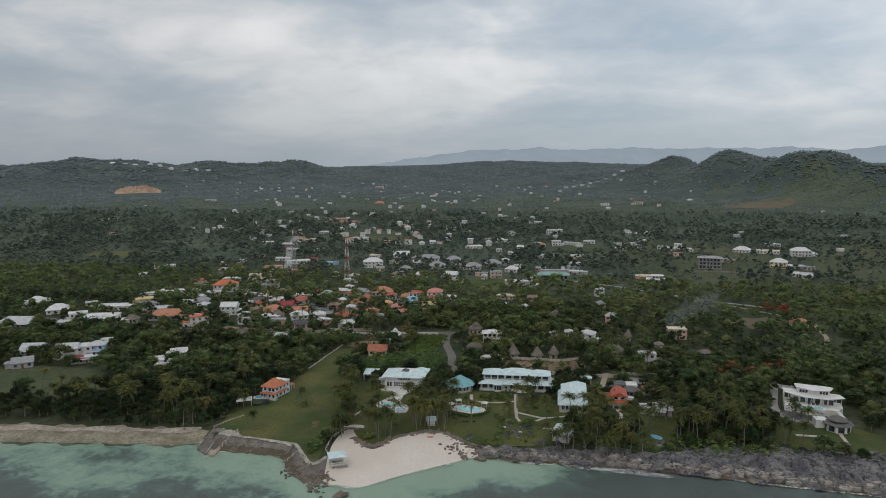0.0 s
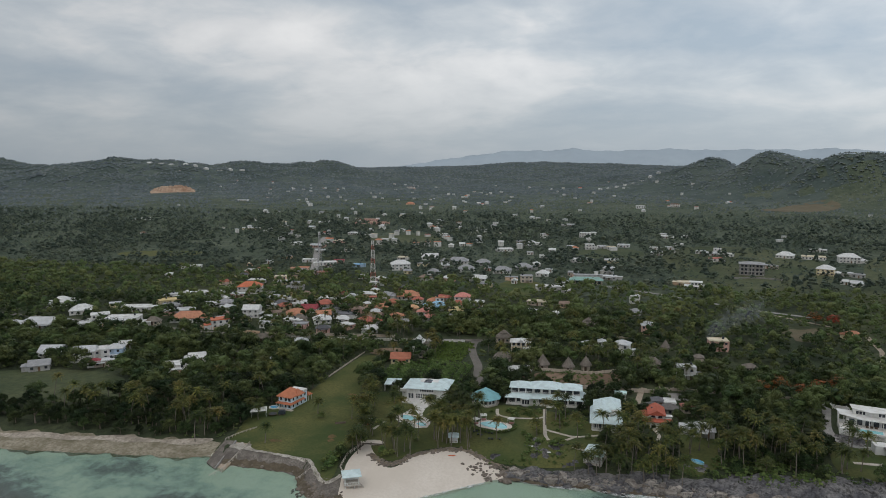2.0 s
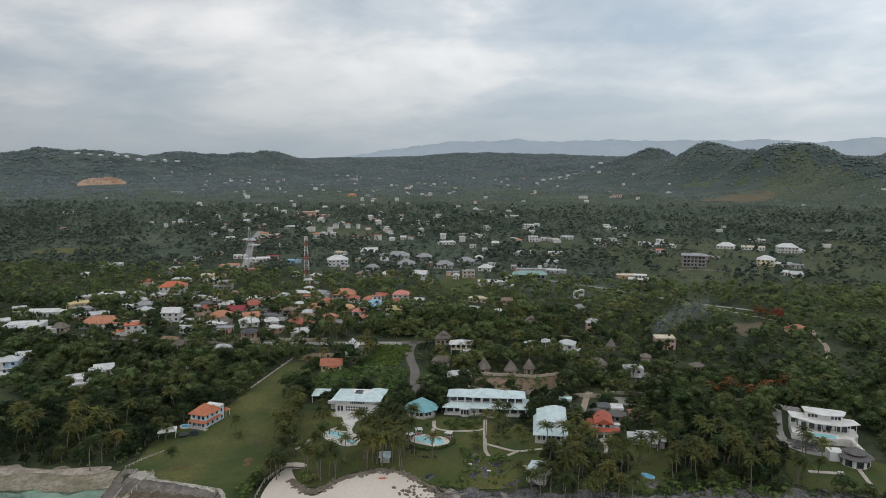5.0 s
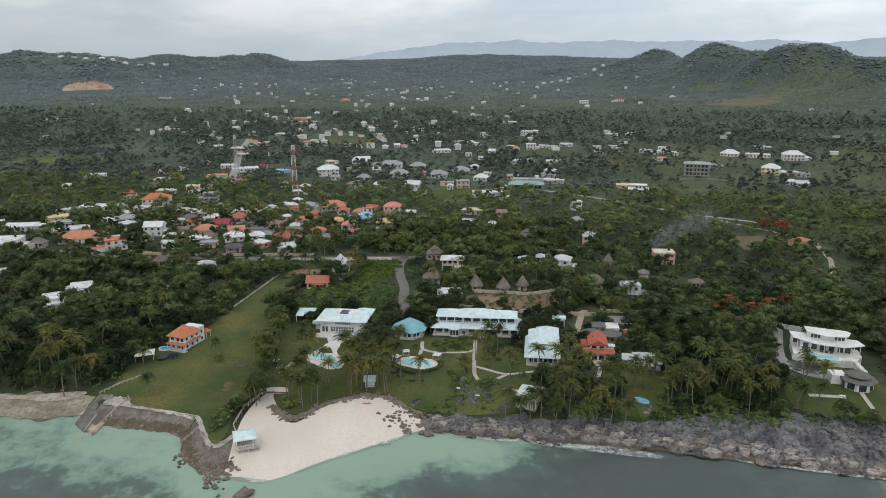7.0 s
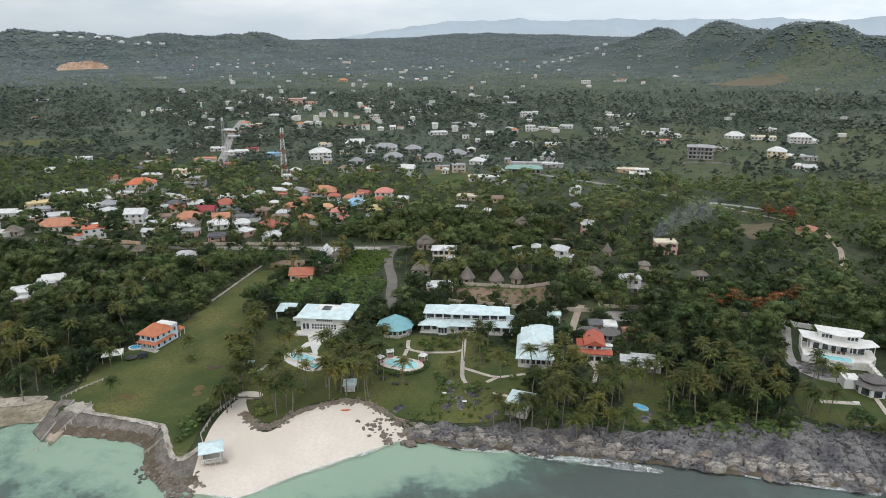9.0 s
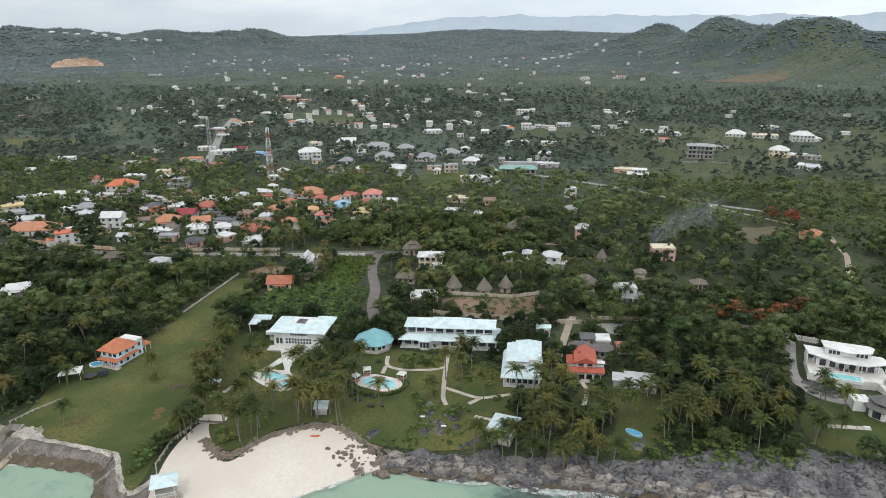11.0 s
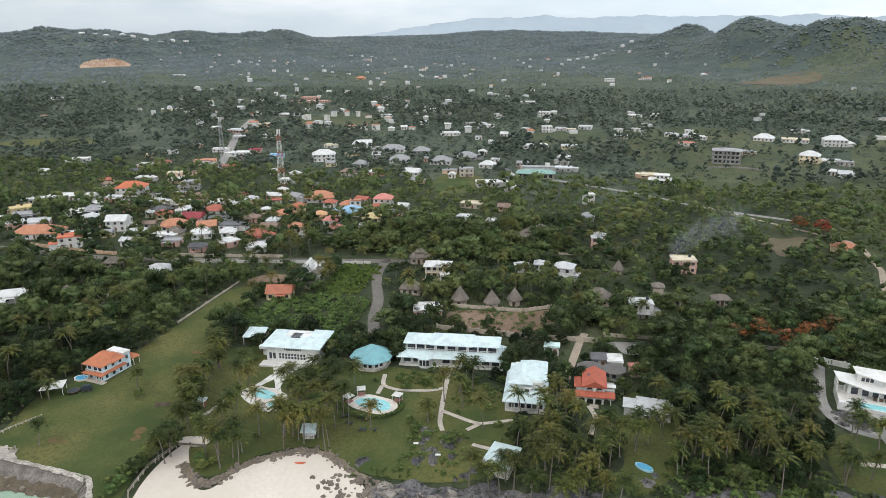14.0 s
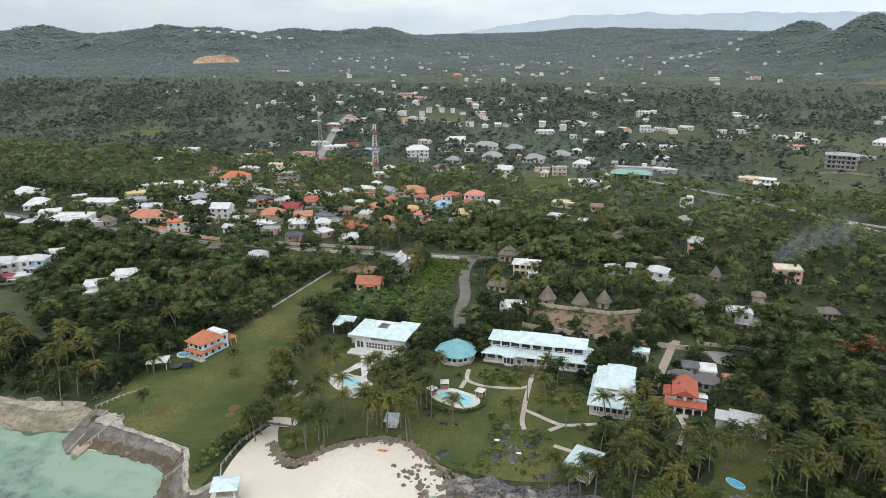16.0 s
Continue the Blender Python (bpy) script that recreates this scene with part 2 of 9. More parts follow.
def fissured(name, a, b2, dark, size, rough=0.9):
    """Weathered coral limestone: blotches of two greys, pitted and split by fine dark fissures."""
    m, nt, b = nodes_of(name)
    n1, n2, n3 = noise_node(nt, 0.16, 4, 0.6, "World"), noise_node(nt, 1.1, 6, 0.75, "World"), noise_node(nt, 1 / size, 5, 0.62, "World", (0.7, 1.0, 1.0))
    base = ramp_node(nt, n1.outputs["Fac"], [(0.38, a), (0.62, b2)]).outputs[0]
    pit = ramp_node(nt, n2.outputs["Fac"], [(0.34, (0.5, 0.5, 0.51)), (0.50, (1, 1, 1)), (0.70, (1.3, 1.28, 1.25))]).outputs[0]
    base = mix_node(nt, 1.0, base, pit, "MULTIPLY")
    bend = nt.nodes.new("ShaderNodeMath"); bend.operation = "SUBTRACT"; bend.inputs[1].default_value = 0.5
    nt.links.new(n3.outputs["Fac"], bend.inputs[0])
    line = nt.nodes.new("ShaderNodeMath"); line.operation = "ABSOLUTE"; nt.links.new(bend.outputs[0], line.inputs[0])
    crack = nt.nodes.new("ShaderNodeMapRange"); crack.inputs["From Max"].default_value = 0.012
    nt.links.new(line.outputs[0], crack.inputs["Value"])
    nt.links.new(mix_node(nt, crack.outputs[0], dark, base), b.inputs["Base Color"])
    h = nt.nodes.new("ShaderNodeMath"); h.operation = "ADD"
    nt.links.new(crack.outputs[0], h.inputs[0]); nt.links.new(n2.outputs["Fac"], h.inputs[1])
    bump_node(nt, b, h.outputs[0], 1.0, 0.5)
    b.inputs["Roughness"].default_value, b.inputs["Specular IOR Level"].default_value = rough, 0.3
    MATS[name] = m


fissured("coral_rock", (0.101, 0.099, 0.108), (0.212, 0.203, 0.198), (0.072, 0.070, 0.074), 3.4)
fissured("ledge_rock", (0.227, 0.204, 0.180), (0.386, 0.352, 0.315), (0.067, 0.061, 0.056), 3.0)
two_scale("shelf_rock", (0.17, 0.145, 0.10), (0.34, 0.30, 0.235), (0.12, 0.11, 0.062), 0.14, 0.8, 0.9, 0.9, 0.25)
two_scale("sea_wall", (0.115, 0.10, 0.088), (0.235, 0.21, 0.185), (0.085, 0.073, 0.063), 0.35, 1.8, 0.9, 0.9, 0.25)
two_scale("pale_scree", (0.26, 0.235, 0.205), (0.52, 0.48, 0.43), (0.16, 0.15, 0.11), 0.5, 2.2, 0.95, 0.6, 0.15)
two_scale("worn_grass", (0.17, 0.090, 0.050), (0.11, 0.092, 0.036), (0.058, 0.076, 0.020), 0.5, 1.1, 0.95, 0.3, 0.08)
two_scale("bank_soil", (0.19, 0.145, 0.105), (0.30, 0.245, 0.19), (0.10, 0.085, 0.055), 0.4, 1.6, 0.95, 0.9, 0.3)
two_scale("algae_rock", (0.085, 0.066, 0.042), (0.15, 0.12, 0.08), (0.05, 0.04, 0.028), 0.4, 1.6, 0.7, 0.9, 0.3)
two_scale("rubble", (0.150, 0.124, 0.101), (0.245, 0.207, 0.175), (0.088, 0.076, 0.063), 0.3, 1.4, 0.9, 0.9, 0.2)
two_scale("pale_stone", (0.42, 0.37, 0.32), (0.55, 0.50, 0.44), (0.30, 0.26, 0.22), 0.3, 2.5, 0.85, 0.3, 0.05)
two_scale("concrete", (0.25, 0.238, 0.225), (0.34, 0.325, 0.305), (0.18, 0.17, 0.16), 0.3, 3.0, 0.85)
two_scale("thatch", (0.15, 0.13, 0.11), (0.24, 0.21, 0.18), (0.09, 0.08, 0.07), 0.4, 5.0, 0.95, 0.6, 0.1)
# ridge haze is painted: pale blue base colour plus a weak emission
two_scale("hill_blue_haze", (0.257, 0.301, 0.345), (0.285, 0.330, 0.370), (0.237, 0.281, 0.325), 0.002, 0.01, 1.0, spec=0.0)
MATS["hill_blue_haze"].node_tree.nodes["Principled BSDF"].inputs["Emission Color"].default_value = (0.38, 0.44, 0.48, 1)
MATS["hill_blue_haze"].node_tree.nodes["Principled BSDF"].inputs["Emission Strength"].default_value = 0.34


def sea_materials():
    """The sea floor: pale sand with drifting beds of dark weed; over it a clear tinted sheet that mirrors the sky."""
    m, nt, b = nodes_of("sea_floor")
    n1 = noise_node(nt, 0.035, 5, 0.6, "World", (0.55, 1.0, 1.0))
    n2 = noise_node(nt, 0.22, 6, 0.7, "World")
    s = nt.nodes.new("ShaderNodeMath"); s.operation = "MULTIPLY_ADD"; s.inputs[1].default_value = 0.40
    nt.links.new(n2.outputs["Fac"], s.inputs[0]); nt.links.new(n1.outputs["Fac"], s.inputs[2])
    # deeper floor carries more weed
    geo = nt.nodes.new("ShaderNodeNewGeometry")
    sp = nt.nodes.new("ShaderNodeSeparateXYZ"); nt.links.new(geo.outputs["Position"], sp.inputs[0])
    d = nt.nodes.new("ShaderNodeMath"); d.operation = "MULTIPLY_ADD"; d.inputs[1].default_value = -0.066
    nt.links.new(sp.outputs["Z"], d.inputs[0]); nt.links.new(s.outputs[0], d.inputs[2])
    # the reef under the eastern ledge is bare dark rock
    reef = nt.nodes.new("ShaderNodeMapRange")
    reef.inputs["From Min"].default_value, reef.inputs["From Max"].default_value, reef.inputs["To Max"].default_value = -16, 34, 0.28
    nt.links.new(sp.outputs["X"], reef.inputs["Value"])
    both = nt.nodes.new("ShaderNodeMath"); nt.links.new(d.outputs[0], both.inputs[0]); nt.links.new(reef.outputs[0], both.inputs[1]); d = both
    r = ramp_node(nt, d.outputs[0], [(0.73, (0.66, 0.65, 0.57)), (0.83, (0.44, 0.48, 0.44)), (0.885, (0.25, 0.255, 0.25)), (1.0, (0.205, 0.178, 0.182))])
    nt.links.new(r.outputs[0], b.inputs["Base Color"])
    b.inputs["Roughness"].default_value = 1.0
    MATS["sea_floor"] = m
    m, nt, b = nodes_of("sea_water")
    nt.nodes.remove(b)
    clear = nt.nodes.new("ShaderNodeBsdfTransparent"); clear.inputs[0].default_value = (0.63, 0.785, 0.73, 1)
    gl = nt.nodes.new("ShaderNodeBsdfGlossy"); gl.inputs["Roughness"].default_value = 0.16
    w1 = noise_node(nt, 0.9, 4, 0.6, "World", (1, 1.6, 1)); bp = nt.nodes.new("ShaderNodeBump")
    bp.inputs["Strength"].default_value, bp.inputs["Distance"].default_value = 0.5, 0.35
    nt.links.new(w1.outputs["Fac"], bp.inputs["Height"]); nt.links.new(bp.outputs[0], gl.inputs["Normal"])
    fr = nt.nodes.new("ShaderNodeFresnel"); fr.inputs["IOR"].default_value = 1.33
    nt.links.new(bp.outputs[0], fr.inputs["Normal"])
    ms = nt.nodes.new("ShaderNodeMixShader")
    nt.links.new(fr.outputs[0], ms.inputs[0]); nt.links.new(clear.outputs[0], ms.inputs[1]); nt.links.new(gl.outputs[0], ms.inputs[2])
    nt.links.new(ms.outputs[0], nt.nodes["Material Output"].inputs["Surface"])
    MATS["sea_water"] = m


sea_materials()


def pool_water():
    m, nt, b = nodes_of("pool_water")
    n = noise_node(nt, 0.6, 2, 0.5, "World")
    c = ramp_node(nt, n.outputs["Fac"], [(0.4, (0.24, 0.55, 0.58)), (0.6, (0.32, 0.64, 0.66))])
    nt.links.new(c.outputs[0], b.inputs["Base Color"])
    b.inputs["Roughness"].default_value = 0.08
    MATS["pool_water"] = m


pool_water()


def glass():
    m, nt, b = nodes_of("window_glass")
    n = noise_node(nt, 0.8, 2, 0.5, "World")
    c = ramp_node(nt, n.outputs["Fac"], [(0.4, (0.03, 0.035, 0.045)), (0.6, (0.07, 0.08, 0.09))])
    nt.links.new(c.outputs[0], b.inputs["Base Color"])
    b.inputs["Roughness"].default_value = 0.12
    MATS["window_glass"] = m


glass()


def foam():
    """Broken white water: patches of froth with clear gaps."""
    m, nt, b = nodes_of("foam")
    n1, n2 = noise_node(nt, 0.5, 6, 0.75, "World"), noise_node(nt, 3.0, 4, 0.7, "World")
    k = nt.nodes.new("ShaderNodeMath"); k.operation = "MULTIPLY"
    nt.links.new(n1.outputs["Fac"], k.inputs[0]); nt.links.new(n2.outputs["Fac"], k.inputs[1])
    r = nt.nodes.new("ShaderNodeMapRange")
    r.inputs["From Min"].default_value, r.inputs["From Max"].default_value, r.inputs["To Max"].default_value = 0.23, 0.31, 0.8
    nt.links.new(k.outputs[0], r.inputs["Value"]); nt.links.new(r.outputs[0], b.inputs["Alpha"])
    b.inputs["Base Color"].default_value = (0.80, 0.82, 0.82, 1)
    b.inputs["Roughness"].default_value = 0.9
    MATS["foam"] = m


foam()
two_scale("swash", (0.46, 0.42, 0.36), (0.56, 0.52, 0.45), (0.40, 0.37, 0.32), 0.15, 1.0, 0.35, spec=0.5)
two_scale("tower_red", (0.42, 0.12, 0.09), (0.50, 0.16, 0.12), (0.30, 0.10, 0.08), 0.4, 3, 0.6)
two_scale("steel", (0.30, 0.31, 0.32), (0.40, 0.41, 0.42), (0.22, 0.21, 0.20), 0.4, 3, 0.5)


WALLS = {"white": (0.66, 0.65, 0.63), "cream": (0.70, 0.60, 0.40), "pink": (0.66, 0.42, 0.36), "grey": (0.42, 0.41, 0.40), "peach": (0.68, 0.48, 0.34), "blue": (0.40, 0.52, 0.66), "stone": (0.50, 0.43, 0.36), "green": (0.25, 0.36, 0.28), "paleblue": (0.60, 0.72, 0.80)}
ROOFS = {"white": (0.65, 0.65, 0.64), "red": (0.42, 0.14, 0.10), "orange": (0.50, 0.23, 0.14), "grey": (0.33, 0.33, 0.34), "teal": (0.58, 0.74, 0.72), "blue": (0.30, 0.50, 0.68), "cream": (0.62, 0.55, 0.42), "brown": (0.28, 0.20, 0.16), "dark": (0.14, 0.14, 0.15), "tin": (0.55, 0.56, 0.57), "green": (0.22, 0.34, 0.28), "maroon": (0.30, 0.06, 0.07), "redorange": (0.56, 0.17, 0.09), "redpink": (0.58, 0.24, 0.20), "peach": (0.62, 0.36, 0.20), "brick": (0.42, 0.16, 0.10), "yellow": (0.62, 0.50, 0.26), "salmon": (0.60, 0.38, 0.30), "pinkw": (0.62, 0.45, 0.42), "turquoise": (0.22, 0.47, 0.50)}
paint("white_paint", (0.68, 0.675, 0.66), 0.18)
paint("white_terrace", (0.66, 0.645, 0.62), 0.2)
tile_roof("mint_roof", (0.60, 0.715, 0.725), 0.55, 1.6)
tile_roof("turquoise_roof", (0.197, 0.410, 0.445), 0.6, 1.6)
tile_roof("clay_roof", (0.52, 0.19, 0.10), 0.75, 2.4)
tile_roof("red_clay", (0.44, 0.12, 0.075), 0.8, 2.4)
tile_roof("grey_shingle", (0.15, 0.14, 0.135), 0.95, 2.0)
paint("dark_wood", (0.10, 0.07, 0.05), 0.3)
paint("blue_liner", (0.06, 0.25, 0.55), 0.2)
paint("wall_stone", WALLS["stone"])
paint("wall_grey", WALLS["grey"])
tile_roof("pink_roof", (0.52, 0.16, 0.18), 0.8)
paint("wall_paleblue", WALLS["paleblue"])
paint("pool_blue", (0.10, 0.38, 0.62), 0.1, 0.1)
paint("dark_net", (0.035, 0.045, 0.055), 0.3)
two_scale("deck_stone", (0.62, 0.56, 0.50), (0.72, 0.67, 0.61), (0.52, 0.46, 0.41), 0.3, 3, 0.8)
two_scale("deck_wood", (0.42, 0.38, 0.33), (0.52, 0.48, 0.42), (0.30, 0.26, 0.22), 0.5, 5, 0.8)
two_scale("shore_sand", (0.27, 0.235, 0.19), (0.50, 0.44, 0.37), (0.17, 0.145, 0.115), 0.12, 0.7, 0.95, 0.5, 0.15)
two_scale("pale_ramp", (0.36, 0.28, 0.20), (0.46, 0.38, 0.30), (0.24, 0.19, 0.14), 0.3, 2, 0.9)
tile_roof("tile_white", ROOFS["white"])
paint("wall_peach", WALLS["peach"])
paint("flat_grey", ROOFS["grey"], 0.3)
paint("cushion_red", (0.34, 0.16, 0.14))
paint("blue_rim", (0.35, 0.62, 0.75), 0.2)
paint("wall_brick", (0.38, 0.14, 0.10))
paint("kayak_red", (0.50, 0.13, 0.06), 0.15)
foliage("bright_leaf", [(0.0, (0.071, 0.125, 0.032)), (0.5, (0.119, 0.200, 0.050)), (1.0, (0.171, 0.250, 0.068))], 0.1, 0.3, 1.6, 0.4)

# ---- shape of the land ----
COAST_X = np.array([-5000, -2500, -400, -210, -169, -148, -138, -133, -130, -124, -102, -98, -92, -86, -80, -70, -64, -58, -48, -40, -31, -8, 21, 42, 76, 220, 2500, 5000.0])
COAST_Y = np.array([60, 110, 188, 208.5, 215, 218, 221, 217, 214.6, 216.3, 215.9, 208.8, 201.8, 199.8, 201, 201, 208, 214, 222.5, 229, 229.4, 229.5, 230.2, 229, 226.7, 224, 180, 150.0])
# (x, y, radius, height) of the hills inland
HILLS = ((211, 1995, 150, 82), (300, 1850, 120, 74), (345, 1810, 120, 84), (406, 1740, 110, 76), (425, 1605, 95, 98), (485, 1580, 95, 92),
         (560, 1530, 110, 64), (720, 1560, 170, 62), (73, 2405, 220, 30), (-2350, 2050, 380, 92), (-1892, 2166, 330, 88), (-1728, 2306, 300, 80),
         (-1526, 2570, 280, 66), (-1318, 2799, 190, 62), (-391, 3480, 420, 24), (900, 1900, 300, 80), (-2650, 1700, 360, 95), (-2950, 1350, 360, 95))


def plane(y):
    return 3 + (y - 230) * 0.0145


def waves(x, y):
    return (np.sin(x * 0.011 + 1.3) * np.cos(y * 0.009) + 0.6 * np.sin(x * 0.023 + y * 0.017) + 0.5 * np.cos(x * 0.031 - y * 0.027 + 2)
            + 0.35 * np.sin(x * 0.06 + 0.5) * np.sin(y * 0.055))


def smooth(v, a, b):
    t = np.clip((v - a) / (b - a), 0, 1)
    return t * t * (3 - 2 * t)


def height(x, y):
    """The height of the ground: a gentle slope up from the shore, hills far inland, a shelving sea floor."""
    x, y = np.asarray(x, float), np.asarray(y, float)
    d = y - np.interp(x, COAST_X, COAST_Y)
    steep = np.interp(x, [-140, -132, -101, -95, -88, -80, -44, -36], [0.15, 0.6, 0.66, 0.4, 0.3, 0.12, 0.12, 0.26])
    land = plane(y) + smooth(y, 2000, 3500) * 36 - smooth(y, 3600, 4600) * 50
    bumps = sum((h * np.exp(-((x - a) ** 2 + (y - b) ** 2) / (r * r))) ** 4 for a, b, r, h in HILLS) ** 0.25
    far = smooth(y, 800, 1600)
    fold = np.abs(np.sin(x * 0.021 + 0.9 * np.sin(y * 0.011))) + 0.6 * np.abs(np.sin(y * 0.026 + x * 0.017 + 1)) - 0.95
    land = land + bumps + far * (waves(x, y) * (2.0 + 0.05 * bumps) + fold * np.minimum(0.10 * bumps, 7.0))
    shore = np.minimum(land, d * steep)
    return np.where(d > 0, shore, np.maximum(d * np.interp(x, [-230, -150, -52, -12], [0.18, 0.085, 0.06, 0.16]), -6 + 0 * d))


def at(x, y):
    return float(height(x, y))


def mesh_of(name, verts, faces, mat=None):
    me = bpy.data.meshes.new(name)
    me.from_pydata([tuple(v) for v in verts], [], [tuple(f) for f in faces])
    me.update()
    if mat:
        me.materials.append(MATS[mat])
    return me


def fast_mesh(name, verts, quads, mat, smooth_faces=False):
    """A mesh from arrays: verts (n, 3), quads or triangles (m, k)."""
    me = bpy.data.meshes.new(name)
    verts, quads = np.asarray(verts, np.float32), np.asarray(quads, np.int32)
    m, k = quads.shape
    me.vertices.add(len(verts)); me.vertices.foreach_set("co", verts.ravel())
    me.loops.add(m * k); me.loops.foreach_set("vertex_index", quads.ravel())
    me.polygons.add(m)
    me.polygons.foreach_set("loop_start", np.arange(0, m * k, k, dtype=np.int32))
    me.polygons.foreach_set("loop_total", np.full(m, k, np.int32))
    me.polygons.foreach_set("use_smooth", np.full(m, smooth_faces))
    me.update(calc_edges=True)
    me.materials.append(MATS[mat])
    return me


def steps(*spans):
    out = []
    for a, b, s in spans:
        out += list(np.arange(a, b, s))
    return np.array(out + [spans[-1][1]])


def grid_faces(nx, ny):
    i = np.arange(nx * ny).reshape(ny, nx)
    return np.stack([i[:-1, :-1], i[:-1, 1:], i[1:, 1:], i[1:, :-1]], -1).reshape(-1, 4)


def build_ground():
    xs = steps((-4800, -2400, 200), (-2400, -320, 40), (-320, -170, 5), (-170, 110, 1.5), (110, 260, 5), (260, 800, 14), (800, 1200, 25), (1200, 4800, 200))
    ys = steps((-1200, 150, 90), (150, 190, 8), (190, 250, 1.25), (250, 900, 40), (900, 4000, 36), (4000, 4800, 100))
    gx, gy = np.meshgrid(xs, ys)
    z = height(gx, gy)
    ob = new("ground", fast_mesh("ground", np.stack([gx, gy, z], -1).reshape(-1, 3), grid_faces(len(xs), len(ys)), "undergrowth", True))
    return tagged(ob, "gently rising scrub land running from the shore to wooded hills", "ground", kind="structure")


ground = build_ground()
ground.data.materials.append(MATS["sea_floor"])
ground.data.materials.append(MATS["far_scrub_haze"])
ground.data.materials.append(MATS["valley_scrub_haze"])


def below_water():
    me = ground.data
    idx = np.zeros(len(me.polygons), np.int32)
    c = np.zeros(len(me.polygons) * 3, np.float32)
    me.polygons.foreach_get("center", c)
    x, y, z = c.reshape(-1, 3).T
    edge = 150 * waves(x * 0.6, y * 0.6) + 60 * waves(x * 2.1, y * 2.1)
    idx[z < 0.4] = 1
    # inland ground steps to the haze-tinted scrub along a wavering edge
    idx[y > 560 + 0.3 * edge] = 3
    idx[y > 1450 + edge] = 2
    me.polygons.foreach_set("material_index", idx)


below_water()

water = new("water", fast_mesh("water", [(-4800, -1200, 0), (4800, -1200, 0), (4800, 262, 0), (-4800, 262, 0)], [(0, 1, 2, 3)], "sea_water"))
water.visible_shadow = False
tagged(water, "shallow turquoise sea over sand and dark weed beds", "sea", kind="structure")


def inside(poly, x, y):
    x, y = np.asarray(x, float), np.asarray(y, float)
    hit = np.zeros(np.broadcast(x, y).shape, bool)
    for (x1, y1), (x2, y2) in zip(poly, poly[1:] + poly[:1]):
        cross = (y1 > y) != (y2 > y)
        hit ^= cross & (x < (x2 - x1) * (y - y1) / ((y2 - y1) or 1e-9) + x1)
    return hit


def near_line(line, x, y):
    best = np.full(np.shape(x), 1e9)
    for (x1, y1), (x2, y2) in zip(line, line[1:]):
        dx, dy = x2 - x1, y2 - y1
        t = np.clip(((x - x1) * dx + (y - y1) * dy) / (dx * dx + dy * dy), 0, 1)
        best = np.minimum(best, np.hypot(x - x1 - t * dx, y - y1 - t * dy))
    return best


OPEN = []      # outlines where no wild tree grows
LINES = []     # roads and paths: (line, half width)
SPOTS = []     # houses: (x, y, radius)


def rounded(poly, times=2, wobble=0.0):
    """Corner cutting, so that a rough outline becomes a soft one."""
    for _ in range(times):
        poly = [q for a, b in zip(poly, poly[1:] + poly[:1]) for q in ((a[0] * .75 + b[0] * .25, a[1] * .75 + b[1] * .25), (a[0] * .25 + b[0] * .75, a[1] * .25 + b[1] * .75))]
    return poly


def patch(name, poly, mat, label, category, lift=0.05, soft=2, cut=0.0, keep_clear=True):
    """A piece of ground cover that follows the ground."""
    if keep_clear:
        OPEN.append(poly)
    ring = rounded(poly, soft)
    bm = bmesh.new()
    bm.faces.new([bm.verts.new((x, y, 0)) for x, y in ring])
    if cut:
        xs, ys = [p[0] for p in ring], [p[1] for p in ring]
        for axis, lo, hi in ((0, min(xs), max(xs)), (1, min(ys), max(ys))):
            for v in np.arange(lo + cut, hi, cut):
                co, no = (Vector((v, 0, 0)), Vector((1, 0, 0))) if axis == 0 else (Vector((0, v, 0)), Vector((0, 1, 0)))
                bmesh.ops.bisect_plane(bm, geom=bm.verts[:] + bm.edges[:] + bm.faces[:], plane_co=co, plane_no=no)
    bmesh.ops.triangulate(bm, faces=bm.faces[:])
    for v in bm.verts:
        v.co.z = at(v.co.x, v.co.y) + lift
    bmesh.ops.recalc_face_normals(bm, faces=bm.faces[:])
    if sum(f.normal.z for f in bm.faces) < 0:
        bmesh.ops.reverse_faces(bm, faces=bm.faces[:])
    me = bpy.data.meshes.new(name)
    bm.to_mesh(me); bm.free()
    me.materials.append(MATS[mat])
    return tagged(new(name, me), label, category, kind="structure")


def strip(name, line, width, mat, label, category, lift=0.08, clear=1.5, ragged=0.0):
    """A road, path or kerb along a line; ragged roughens its edges."""
    LINES.append((line, width / 2 + clear))
    pts = [Vector((x, y)) for x, y in line]
    fine = []
    for a, b in zip(pts, pts[1:]):
        k = max(1, int((b - a).length / (4 if width > 2.9 else 1.1)))
        fine += [a.lerp(b, i / k) for i in range(k)]
    fine.append(pts[-1])
    for _ in range(3):
        fine = [fine[0]] + [(a + b * 2 + c) / 4 for a, b, c in zip(fine, fine[1:], fine[2:])] + [fine[-1]]
    verts, faces = [], []
    for i, p in enumerate(fine):
        t = (fine[min(i + 1, len(fine) - 1)] - fine[max(i - 1, 0)]).normalized()
        n = Vector((-t.y, t.x)) * width / 2
        for e, q in enumerate((p + n, p - n)):
            q = p + (q - p) * (1 + ragged * (math.sin(i * 1.9 + 2 * e) + 0.7 * math.sin(i * 0.73 + e) + 0.5 * math.sin(i * 4.1)))
            verts.append((q.x, q.y, at(q.x, q.y) + lift))
    for i in range(len(fine) - 1):
        faces.append((2 * i, 2 * i + 1, 2 * i + 3, 2 * i + 2))
    return tagged(new(name, mesh_of(name, verts, faces, mat)), label, category, kind="structure")


